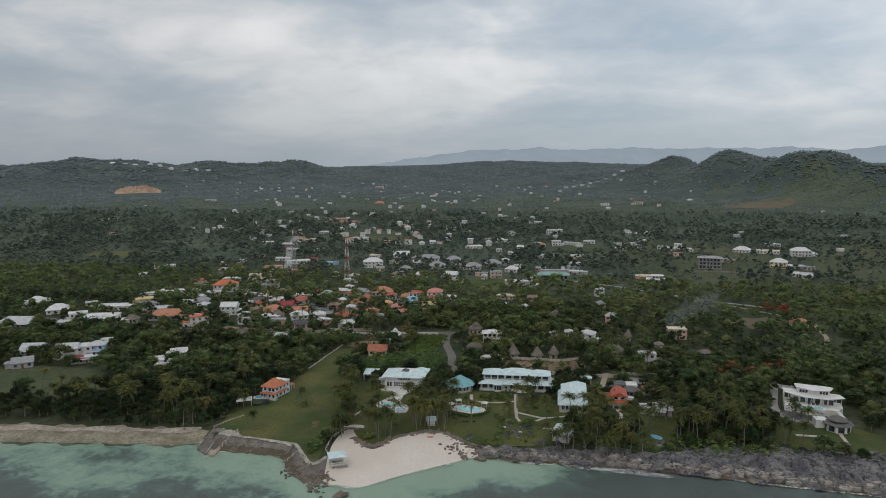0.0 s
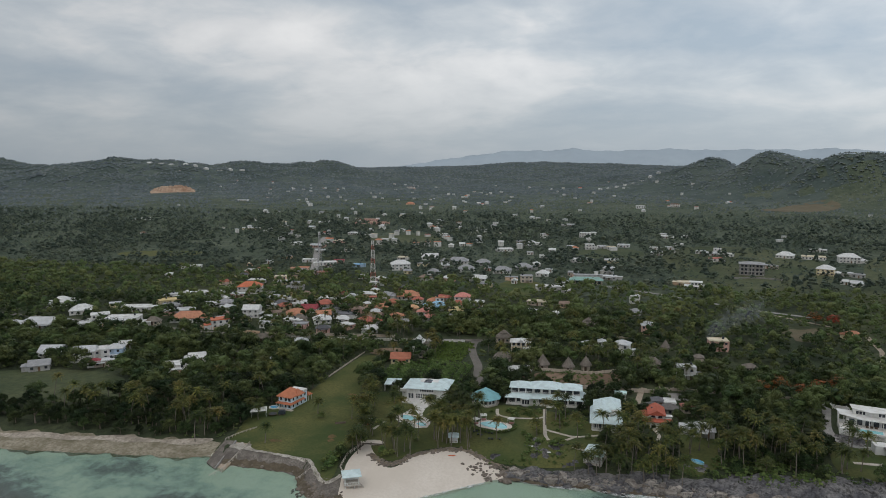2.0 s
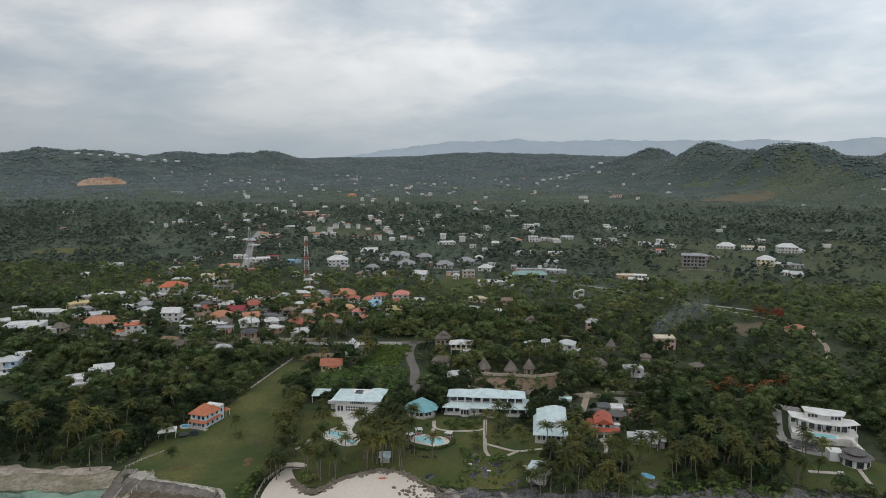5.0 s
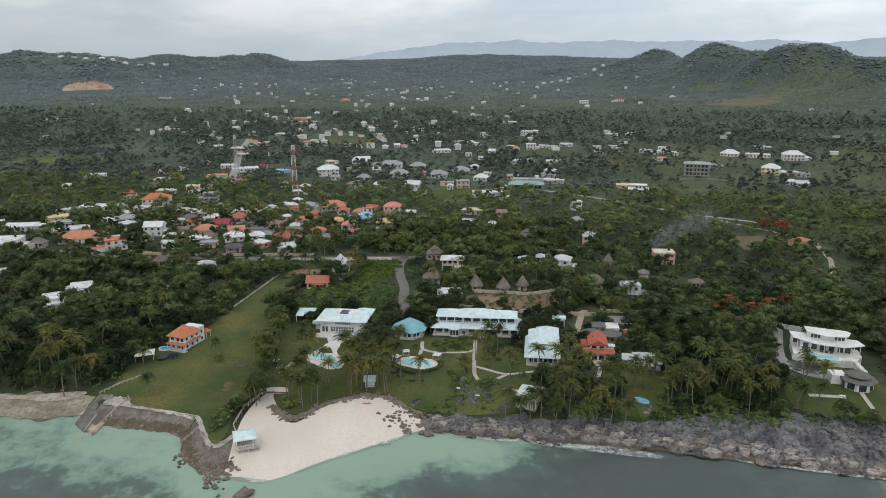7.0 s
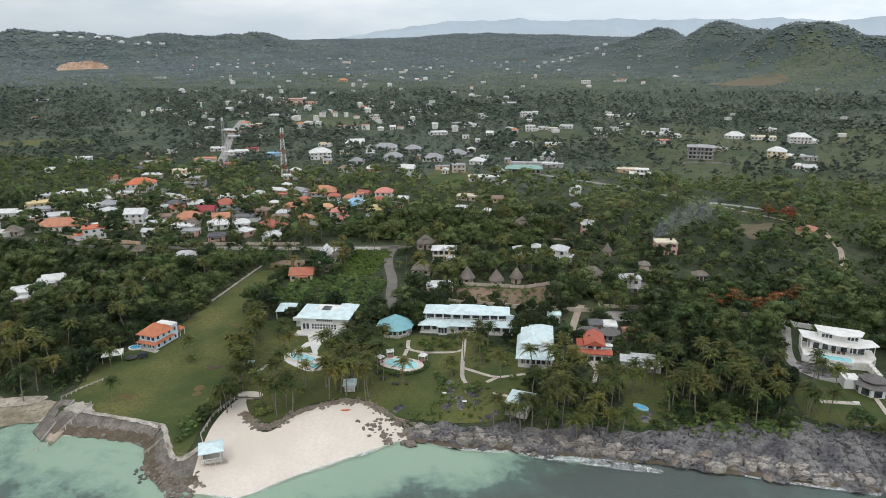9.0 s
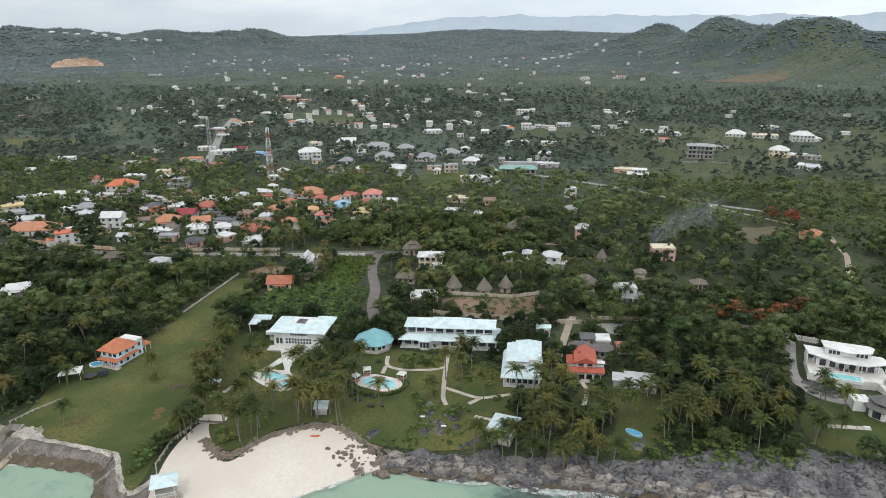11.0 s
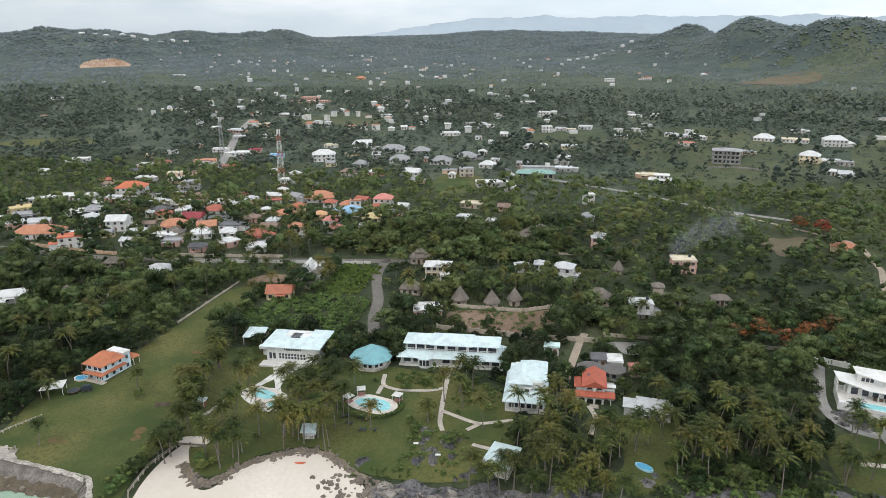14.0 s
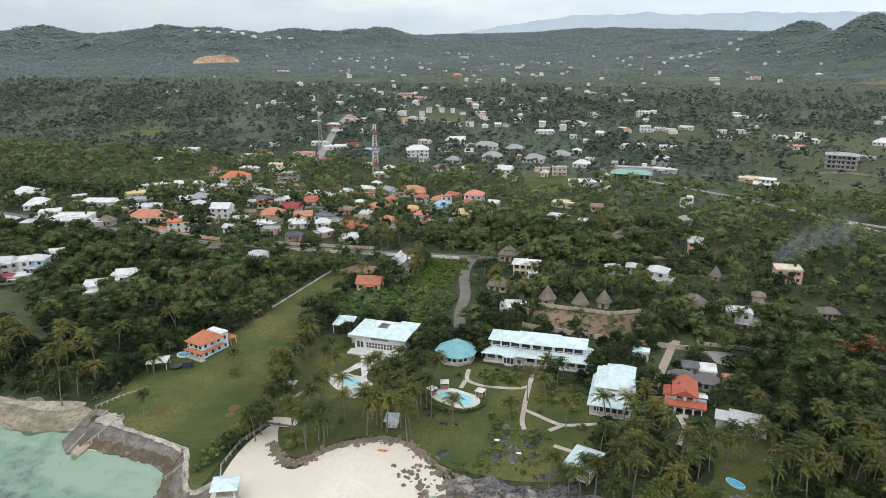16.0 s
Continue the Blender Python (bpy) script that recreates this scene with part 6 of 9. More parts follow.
def boulders():
    r = random.Random(12)
    spots = []
    for k in range(60):
        x = r.uniform(-44, 120)
        spots.append((x, float(np.interp(x, COAST_X, COAST_Y)) + r.gauss(1.2, 1.6), r.uniform(0.4, 1.5) ** 1.2, shore_east))
    bank_line = [(-83, 229), (-79, 224.6), (-75, 223), (-72, 225.5), (-69.5, 231), (-65, 235.2), (-59.5, 239), (-52.5, 240.4), (-47, 237), (-42, 234), (-35, 232.6)]
    for k in range(300):      # rubble bank round the head of the beach
        n = min(len(bank_line) - 2, int(r.random() * (len(bank_line) - 1)))
        (x1, y1), (x2, y2), f = bank_line[n], bank_line[n + 1], r.random()
        spots.append((x1 + (x2 - x1) * f + r.gauss(0, 0.8), y1 + (y2 - y1) * f + r.gauss(0, 0.8), r.uniform(0.22, 0.6), bank))
    for k in range(30):
        spots.append((r.gauss(-47.5, 2.6), r.gauss(231, 2.2), r.uniform(0.25, 0.7), bank))
    for k in range(170):      # rocks off the end of the sea wall
        f = r.random()
        spots.append((-98 + 13 * f + r.gauss(0, 1.2), 207 - 7 * f + r.gauss(0, 1.2), r.uniform(0.25, 0.65), bank))
    for k in range(40):
        spots.append((r.gauss(-83.5, 2.0), r.gauss(199.5, 3.0), r.uniform(0.25, 0.7), bank))
    for k in range(45):
        x = r.uniform(-131, -98)
        spots.append((x, float(np.interp(x, COAST_X, COAST_Y)) + r.gauss(0.3, 0.5), r.uniform(0.25, 0.6), shore_west))
    for k in range(18):
        spots.append((r.gauss(-41, 4), r.gauss(229.5, 2.4), r.uniform(0.3, 0.8), shore_east))
    for n, (x, y, s, owner) in enumerate(spots):
        ob = new("boulder", BOULDERS[n % 7])
        ob.parent = owner
        z = max(at(x, y), -0.35)
        ob.matrix_world = pose(x, y, z + 0.12 * s, r.uniform(-15, 15), r.uniform(-15, 15), r.uniform(0, 360)) @ Matrix.Diagonal((s * r.uniform(.8, 1.5), s, s, 1))
    ob = new("sea_rock", BOULDERS[3])
    ob.matrix_world = pose(-74.5, 193.5, 0.3, 0, 0, 40) @ Matrix.Diagonal((2.0, 1.5, 1.4, 1))
    tagged(ob, "rounded brown rock standing in the shallows", "rock")
    seats = [(r.uniform(-34, -22), r.uniform(238, 254), r.uniform(0.9, 1.7)) for k in range(20)] + [(r.gauss(-43, 1.6), r.gauss(239.6, 0.8), r.uniform(0.8, 1.3)) for k in range(5)]
    seats += [(r.uniform(-22, -12), r.uniform(235.5, 241), r.uniform(0.7, 1.4)) for k in range(8)] + [(21, 243.5, 1.4), (17, 245, 1.1), (23, 246, 1.0), (83, 252, 1.2)] + [(r.uniform(69.5, 77), r.uniform(275, 283), r.uniform(0.8, 1.5)) for k in range(20)]
    for n, (x, y, s) in enumerate(seats):
        ob = new("rock_outcrop", OUTCROPS[n % 5])
        ob.matrix_world = pose(x, y, at(x, y) + 0.08, 0, 0, n * 70) @ Matrix.Diagonal((s * 1.3, s, s * 0.9, 1))
        tagged(ob, "jagged grey coral outcrop in the grass", "rock", "garden outcrops")


def outcrop_mesh(seed):
    """A low ragged hump of splintered rock."""
    r = np.random.default_rng(seed)
    rings, n = 6, 14
    t = np.linspace(0.12, 1, rings)[:, None] * (1 + 0.2 * r.normal(size=(1, n)))
    a = np.arange(n)[None] * 2 * np.pi / n + r.normal(0, 0.12, (rings, n))
    lift = np.clip(1 - np.linspace(0.12, 1, rings)[:, None] ** 2, 0, 1)
    z = 0.55 * lift * r.uniform(0.2, 1.6, (rings, n)) - 0.15
    v = np.concatenate([np.stack([t * np.cos(a), t * np.sin(a), z], -1).reshape(-1, 3), [[0, 0, 0.5]]])
    f = [(k * n + i, k * n + n + i, k * n + n + (i + 1) % n) for k in range(rings - 1) for i in range(n)] + [(k * n + i, k * n + n + (i + 1) % n, k * n + (i + 1) % n) for k in range(rings - 1) for i in range(n)] + [(rings * n, i, (i + 1) % n) for i in range(n)]
    return fast_mesh("rock_outcrop", v, np.array(f), "coral_rock")


OUTCROPS = [outcrop_mesh(60 + k) for k in range(5)]
boulders()


def beach_hut():
    ob = new("beach_hut")
    for a in (-2.0, -0.7, 0.7, 2.0):
        for b in (-1.9, 1.9):
            column(ob, a, b, -1.6, 5.0 if abs(a) > 1 else 1.9, 0.09)
    box_part("deck", ob, "deck_wood", -2.4, 2.4, -2.3, 2.3, 0.2, 0.38)
    bm = bmesh.new(); hip(bm, -2.9, 2.9, -2.7, 2.7, 3.2, 4.3); part("roof", bm, "mint_roof", ob)
    box_part("back_wall", ob, "white_paint", -2.2, 2.2, 1.7, 1.85, 0.38, 3.1)
    box_part("side_wall", ob, "white_paint", -2.25, -2.1, -0.2, 1.8, 0.38, 3.1)
    railing(ob, -2.3, 2.3, -2.2, 0.38)
    for k in range(4):
        box_part("step", ob, "deck_wood", 2.4 + 0.3 * k, 2.7 + 0.3 * k, -1.9, -0.7, 0.1 - 0.3 * k, 0.2 - 0.3 * k)
    ob.matrix_world = pose(-82.0, 209.8, 2.0, 0, 0, 28)
    tagged(ob, "white wooden beach hut on stilts with pale mint roof", "hut")


beach_hut()


def balustrade(name, line, label, h=1.1, gap=1.6):
    """Row of posts with rails along a line, one thing."""
    ob = new(name)
    key = "baluster"
    if key not in SHARED:
        bm = bmesh.new(); box(bm, -0.09, 0.09, -0.09, 0.09, -0.4, 1.0); SHARED[key] = bm_mesh("post", bm, "pale_stone")
    for (x1, y1, z1), (x2, y2, z2) in zip(line, line[1:]):
        n = max(1, round(math.hypot(x2 - x1, y2 - y1) / gap))
        for k in range(n):
            t = k / n
            o = part("post", SHARED[key], "", ob)
            o.matrix_world = Matrix.Translation((x1 + (x2 - x1) * t, y1 + (y2 - y1) * t, z1 + (z2 - z1) * t)) @ Matrix.Diagonal((1, 1, h, 1))
        for dz in (h * 0.55, h * 0.95):
            bm = bmesh.new(); tube(bm, [(x1, y1, z1 + dz), (x2, y2, z2 + dz)], [0.06, 0.06], 4); part("rail", bm, "pale_stone", ob)
    return tagged(ob, label, "railing")


def slipway():
    ob = new("slipway")
    def slab(name, quad, th, mat):
        bm = bmesh.new()
        f = bm.faces.new([bm.verts.new(p) for p in quad])
        e = bmesh.ops.extrude_face_region(bm, geom=[f])
        bmesh.ops.translate(bm, verts=[v for v in e["geom"] if isinstance(v, bmesh.types.BMVert)], vec=(0, 0, -th))
        part(name, bm, mat, ob)
    slab("ramp", [(-127.2, 211.0, -0.3), (-130.6, 212.0, -0.3), (-131.6, 226.5, 3.2), (-127.4, 226.5, 3.2)], 0.8, "pale_ramp")
    slab("side_slope", [(-130.6, 212.0, 0.1), (-136.0, 215.5, 0.3), (-136.2, 226.8, 3.3), (-131.6, 227.0, 3.5)], 1.0, "sea_wall")
    slab("kerb", [(-130.5, 212.2, 0.4), (-130.9, 212.2, 0.4), (-131.9, 226.6, 3.8), (-131.5, 226.6, 3.8)], 0.6, "concrete")
    tagged(ob, "sloping concrete boat ramp into the sea", "boat ramp")
    balustrade("railing", [(-126.0, 226.0, 3.2), (-126.2, 218.0, 2.3), (-127.0, 210.0, 0.6), (-128.6, 205.6, 0.3)], "weathered white handrail beside the boat ramp", 1.0, 2.0)
    balustrade("railing", [(-97.5, 214.5, 2.4), (-100.0, 211.5, 0.6), (-101.2, 209.5, 0.2)], "white handrail of the bathing steps", 1.0, 1.6)
    balustrade("railing", [(-88.4, 234.5, 3.1), (-90.2, 226.0, 2.9), (-88.8, 217.0, 2.7), (-85.5, 212.5, 2.6)], "pale balustrade along the beach steps", 1.2, 2.2)
    balustrade("railing", [(-136.0, 227.0, 3.4), (-134.5, 233.0, 3.2), (-131.0, 240.0, 3.2)], "low pale garden wall beside the grass", 0.7, 1.6)


slipway()
bank_gully = patch("earth_4", [(-90, 235), (-82, 235.5), (-81.5, 238.5), (-84, 240), (-90, 238.5)], "sand", "pale sand heaped behind the low beach wall", "sand", 0.35, 1)
patch("foam", [(-12, 227.5), (2, 228.6), (14, 228.4), (24, 226.4), (24, 224.0), (10, 225.0), (-6, 225.6)], "foam", "white surf breaking against the coral ledge", "surf", 0.0, 2, 0, False).location.z = 1.0
patch("foam", [(-36, 229), (-20, 229.4), (-12, 228.8), (-14, 226), (-30, 226.4)], "foam", "white surf washing the coral ledge", "surf", 0.0, 2, 0, False).location.z = 1.0
patch("foam", [(40, 228.0), (76, 225.6), (110, 224.4), (110, 223), (76, 223.8), (44, 226)], "foam", "thin white surf along the coral ledge", "surf", 0.0, 2, 0, False).location.z = 1.0
swash_x = [float(a) for a in np.arange(-79, -41, 2)]
patch("foam", [(a, float(np.interp(a, COAST_X, COAST_Y)) - 0.9 + 0.5 * math.sin(a)) for a in swash_x] + [(a, float(np.interp(a, COAST_X, COAST_Y)) - 2.4 + 0.9 * math.sin(a * .7)) for a in swash_x[::-1]], "foam", "thin line of foam along the sand", "surf", 0.0, 1, 0, False).location.z = 0.5
for ob_foam in [o for o in scene.objects if o.name.startswith("foam")]:
    for v in ob_foam.data.vertices:
        v.co.z = 0.05
    ob_foam.location.z = 0.0

# ---- the town, house by house ----
house(-374.5, 553.2, 12.7, 9.5, 17, 1, "flat", "white", "white")
house(-366.5, 509.0, 5.4, 4.8, 14, 1, "gable", "white", "white")
house(-265.8, 464.9, 16.4, 11.0, 19, 2, "hip", "white", "redorange")
house(-283.1, 501.7, 9.8, 7.4, 12, 1, "flat", "grey", "white")
house(-293.8, 448.5, 28.6, 11.0, 13, 1, "flat", "white", "white")
house(-307.7, 438.3, 10.7, 8.0, 23, 1, "flat", "white", "tin")
house(-299.4, 421.4, 13.3, 9.9, 38, 1, "flat", "cream", "yellow")
house(-289.3, 407.5, 12.4, 9.3, 35, 1, "flat", "grey", "grey")
house(-272.9, 395.7, 14.2, 10.7, 34, 1, "flat", "pink", "tin")
house(-256.1, 379.8, 22.0, 11.0, 18, 1, "hip", "white", "orange")
house(-266.0, 417.9, 9.7, 7.3, 26, 1, "flat", "white", "white")
house(-259.2, 422.2, 9.4, 7.8, 18, 1, "hip", "grey", "grey")
house(-225.0, 397.4, 9.7, 8.0, 14, 2, "gable", "white", "white")
house(-221.8, 427.8, 8.3, 7.0, 10, 1, "hip", "white", "dark")
house(-224.9, 421.4, 5.6, 4.9, 14, 1, "hip", "white", "tin")
house(-220.6, 444.4, 11.0, 8.2, 32, 1, "flat", "white", "white")
house(-207.4, 431.1, 7.5, 6.4, 29, 1, "gable", "white", "white")
house(-215.1, 420.6, 8.1, 6.8, 30, 1, "hip", "cream", "red")
house(-198.0, 403.5, 11.8, 9.6, 29, 1, "hip", "white", "orange")
house(-196.0, 417.8, 9.7, 8.0, 11, 1, "gable", "white", "maroon")
house(-201.1, 449.8, 12.2, 9.1, 13, 1, "flat", "white", "white")
house(-192.4, 433.3, 10.6, 8.7, 22, 1, "hip", "white", "red")
house(-180.7, 405.1, 8.6, 7.2, 26, 1, "gable", "white", "orange")
house(-176.0, 393.0, 10.0, 8.2, 29, 1, "hip", "white", "white")
house(-164.5, 396.7, 7.0, 6.0, 29, 1, "hip", "white", "white")
house(-169.4, 408.3, 10.1, 7.6, 6, 1, "flat", "white", "dark")
house(-263.7, 506.6, 8.9, 6.7, 23, 2, "flat", "peach", "cream")
house(-260.4, 499.6, 10.3, 7.8, 25, 1, "flat", "cream", "tin")
house(-238.0, 484.5, 9.8, 7.4, 20, 2, "flat", "grey", "grey")
house(-273.9, 564.0, 10.8, 8.1, 10, 1, "flat", "peach", "orange")
house(-290.9, 610.3, 9.7, 7.3, 18, 1, "flat", "white", "white")
house(-328.7, 711.8, 17.2, 11.0, 6, 1, "flat", "pink", "tin")
house(-359.6, 723.5, 11.9, 8.9, 31, 1, "flat", "white", "white")
house(-247.8, 546.2, 10.2, 7.6, 28, 1, "flat", "pink", "red")
house(-332.3, 577.3, 4.8, 4.5, 23, 1, "flat", "peach", "cream")
house(-266.6, 449.7, 9.6, 7.2, 17, 1, "flat", "pink", "tin")
house(-234.5, 381.6, 10.5, 7.9, 36, 1, "flat", "white", "white")
house(-207.2, 388.2, 6.8, 5.8, 24, 1, "gable", "white", "tin")
house(-306.8, 672.8, 10.8, 8.1, 28, 1, "flat", "white", "tin")
house(-264.8, 598.1, 15.0, 11.0, 27, 1, "flat", "white", "white")
house(-259.6, 611.5, 9.5, 7.1, 17, 1, "flat", "pink", "maroon")
house(-233.5, 592.3, 8.1, 6.1, 13, 1, "flat", "blue", "blue")
house(-320.9, 751.5, 16.8, 11.0, 19, 1, "flat", "pink", "cream")
house(-283.0, 685.4, 10.8, 8.1, 14, 1, "flat", "white", "white")
house(-333.2, 832.3, 16.0, 11.0, 5, 1, "flat", "white", "white")
house(-372.3, 828.5, 8.1, 6.1, 11, 1, "flat", "white", "red")
house(-191.4, 587.1, 16.4, 11.0, 22, 2, "hip", "white", "white")
house(-156.4, 569.2, 9.7, 8.0, -1, 1, "hip", "white", "grey")
house(-207.9, 642.2, 8.7, 6.5, 0, 1, "flat", "white", "cream")
house(-182.5, 649.5, 15.3, 11.0, 15, 1, "gable", "white", "white")
house(-150.5, 631.4, 19.1, 11.0, 4, 1, "hip", "white", "grey")
house(-133.3, 589.7, 14.2, 11.0, 11, 1, "hip", "white", "grey")
house(-126.2, 626.6, 12.5, 10.1, 8, 1, "hip", "grey", "grey")
house(-102.1, 589.2, 14.7, 11.0, 3, 1, "hip", "white", "grey")
house(-122.9, 720.5, 16.7, 11.0, 21, 1, "flat", "white", "white")
house(-112.3, 547.0, 9.7, 8.0, 0, 1, "gable", "white", "white")
house(-84.5, 543.3, 4.2, 4.5, 4, 1, "gable", "white", "white")
house(-186.8, 511.5, 7.5, 5.7, 7, 1, "flat", "white", "white")
house(-147.1, 470.9, 15.0, 11.0, 17, 1, "hip", "white", "orange")
house(-136.7, 459.0, 6.7, 5.8, 7, 1, "hip", "white", "red")
house(-125.3, 456.8, 7.9, 6.7, 8, 1, "hip", "white", "orange")
house(-150.5, 448.1, 7.3, 6.2, 22, 1, "hip", "cream", "brick")
house(-152.2, 432.2, 8.2, 6.9, 10, 1, "hip", "white", "orange")
house(-135.9, 410.9, 7.0, 6.0, 17, 1, "hip", "white", "orange")
house(-132.4, 434.0, 6.8, 5.9, 25, 1, "hip", "cream", "peach")
house(-122.4, 425.5, 7.8, 6.6, 2, 1, "hip", "white", "redpink")
house(-115.2, 412.0, 6.9, 5.9, 1, 1, "hip", "white", "redpink")
house(-118.9, 444.2, 10.6, 8.7, 4, 1, "hip", "white", "blue")
house(-107.6, 453.1, 7.7, 6.5, 18, 1, "hip", "white", "red")
house(-120.3, 455.1, 5.7, 4.5, 15, 2, "flat", "white", "orange")
house(-106.7, 463.3, 9.8, 8.1, 3, 2, "hip", "white", "redpink")
house(-104.0, 433.7, 8.4, 7.0, 6, 1, "hip", "cream", "yellow")
house(-94.2, 458.8, 5.2, 4.7, 0, 1, "gable", "white", "white")
house(-151.7, 418.9, 6.1, 5.4, 15, 1, "hip", "white", "tin")
house(-147.6, 407.1, 8.2, 6.9, 3, 1, "gable", "white", "brown")
house(-148.7, 394.4, 10.2, 8.4, 22, 1, "hip", "white", "red")
house(-168.7, 458.5, 5.3, 4.5, 27, 1, "flat", "white", "red")
house(-78.2, 680.9, 6.8, 5.1, 18, 1, "flat", "white", "white")
house(-87.0, 609.4, 13.6, 10.9, 13, 1, "hip", "grey", "grey")
house(-78.3, 630.0, 6.1, 5.3, 18, 1, "hip", "white", "white")
house(-66.9, 580.9, 10.3, 8.5, -8, 1, "hip", "white", "white")
house(-64.3, 600.0, 5.8, 4.5, -1, 1, "flat", "white", "tin")
house(-57.9, 524.3, 14.2, 10.7, 18, 1, "flat", "white", "white")
house(-76.3, 550.4, 9.1, 6.8, 14, 2, "flat", "stone", "grey")
house(-41.8, 589.9, 11.4, 8.6, 1, 1, "flat", "stone", "grey")
house(-41.1, 665.2, 19.7, 11.0, 15, 1, "flat", "white", "white")
house(-13.9, 665.7, 13.1, 9.8, 5, 1, "flat", "cream", "tin")
house(-38.2, 752.7, 9.2, 6.9, 11, 2, "flat", "white", "white")
house(-26.7, 763.4, 8.2, 6.2, -4, 1, "flat", "white", "tin")
house(-3.9, 777.3, 12.3, 9.2, -8, 1, "flat", "white", "tin")
house(-16.4, 757.2, 8.7, 6.5, 0, 1, "flat", "white", "cream")
house(-15.5, 602.4, 8.2, 6.9, -9, 2, "hip", "white", "tin")
house(-14.2, 577.1, 11.1, 8.3, -2, 1, "flat", "grey", "tin")
house(4.0, 490.2, 6.2, 4.6, 13, 2, "flat", "white", "white")
house(4.5, 455.5, 6.1, 5.3, -5, 1, "hip", "grey", "grey")
house(-57.1, 470.8, 9.4, 7.1, -8, 1, "flat", "stone", "cream")
house(-56.9, 443.4, 8.2, 6.1, -7, 1, "flat", "white", "tin")
house(-43.0, 438.5, 3.5, 4.5, -4, 1, "gable", "white", "white")
house(8.8, 409.7, 4.2, 4.5, 7, 2, "hip", "pink", "tin")
house(41.3, 563.8, 10.8, 8.1, -7, 1, "flat", "peach", "cream")
house(27.8, 724.3, 11.3, 8.5, -7, 1, "flat", "grey", "tin")
house(26.3, 761.8, 7.6, 5.7, -12, 1, "flat", "white", "white")
house(-114.4, 785.5, 11.5, 8.6, 19, 1, "flat", "stone", "grey")
house(-105.2, 754.9, 9.9, 7.4, 4, 1, "flat", "grey", "tin")
house(-73.8, 721.3, 6.2, 5.4, -4, 1, "gable", "white", "white")
house(41.9, 767.2, 7.7, 5.8, -14, 1, "flat", "white", "tin")
house(52.4, 798.9, 7.5, 5.6, -15, 1, "flat", "white", "white")
house(43.7, 868.3, 11.4, 8.6, -11, 1, "flat", "white", "white")
house(192.5, 710.3, 16.9, 11.0, -5, 2, "hip", "white", "white")
house(154.9, 635.3, 12.8, 10.3, -19, 2, "hip", "cream", "white")
house(144.3, 729.8, 15.0, 11.0, -20, 1, "hip", "white", "white")
house(85.8, 744.6, 7.0, 5.2, -5, 2, "flat", "white", "white")
house(70.0, 742.2, 9.0, 6.8, -11, 1, "flat", "white", "tin")
house(78.7, 733.3, 10.5, 7.9, 10, 1, "flat", "white", "tin")
house(93.6, 728.6, 10.5, 7.9, -15, 1, "flat", "white", "white")
house(81.2, 693.9, 10.9, 8.2, -4, 1, "flat", "white", "redpink")
house(182.0, 778.8, 11.6, 8.7, -1, 1, "flat", "white", "white")
house(167.3, 724.7, 20.2, 11.0, -11, 1, "flat", "white", "cream")
house(170.4, 632.5, 8.3, 6.2, 3, 1, "flat", "white", "tin")
house(176.1, 626.7, 9.2, 6.9, -12, 1, "flat", "grey", "grey")
house(157.0, 592.5, 5.0, 4.5, -18, 1, "gable", "white", "white")
house(162.9, 585.8, 7.5, 6.3, -13, 1, "gable", "white", "tin")
house(116.7, 660.8, 9.4, 7.1, -20, 1, "flat", "stone", "grey")
house(114.8, 423.5, 7.6, 6.4, -14, 1, "hip", "cream", "orange")
house(-216.7, 838.4, 10.2, 7.6, 3, 1, "flat", "white", "white")
house(-174.6, 750.1, 5.7, 5.0, 20, 1, "gable", "white", "white")
house(-93.5, 700.7, 6.0, 4.5, 15, 1, "flat", "white", "tin")
house(-76.0, 988.1, 14.7, 11.0, 3, 1, "flat", "grey", "tin")
house(-48.8, 860.3, 12.6, 9.4, -11, 2, "flat", "white", "white")
house(-354.5, 966.3, 38.6, 11.0, 7, 1, "flat", "pink", "salmon")
house(-379.7, 1007.6, 24.4, 11.0, 7, 1, "flat", "pink", "salmon")
house(-424.6, 1354.7, 16.5, 11.0, 3, 1, "hip", "peach", "orange")
house(-619.5, 1976.4, 22.8, 11.0, 4, 2, "flat", "white", "pinkw")
house(24.3, 1337.7, 15.3, 11.0, 10, 2, "flat", "white", "white")
house(86.0, 1352.2, 15.5, 11.0, -12, 2, "flat", "white", "brick")
house(-861.3, 1445.7, 26.4, 11.0, 7, 1, "flat", "white", "tin")
house(-752.0, 964.8, 22.7, 11.0, 37, 1, "flat", "white", "tin")
house(-752.6, 949.7, 13.1, 9.8, 27, 1, "flat", "white", "tin")
house(-499.7, 859.9, 18.0, 11.0, 34, 1, "flat", "cream", "tin")
house(-105.7, 329.2, 8.9, 7.4, 13, 1, "gable", "cream", "brick")
house(-49.2, 357.4, 3.5, 4.5, 19, 1, "flat", "white", "white")
house(-47.8, 323.9, 9.8, 7.4, 13, 1, "flat", "pink", "white")
house(24.1, 336.3, 7.7, 5.7, 5, 2, "flat", "white", "tin")
house(-20.5, 373.6, 5.5, 4.8, 10, 1, "hip", "white", "tin")
house(-13.2, 370.1, 3.5, 4.5, 2, 2, "hip", "white", "tin")
house(-3.2, 367.9, 7.1, 6.1, -10, 2, "hip", "white", "tin")
house(9.9, 413.2, 4.7, 4.5, -9, 2, "hip", "pink", "tin")
house(43.2, 385.6, 9.2, 6.9, 6, 2, "flat", "pink", "cream")
house(-139.7, 378.5, 6.9, 5.9, 28, 1, "gable", "white", "white")
house(-252.6, 298.7, 11.0, 8.2, 44, 2, "flat", "white", "white")
house(-258.4, 313.8, 5.8, 5.1, 27, 1, "gable", "white", "tin")
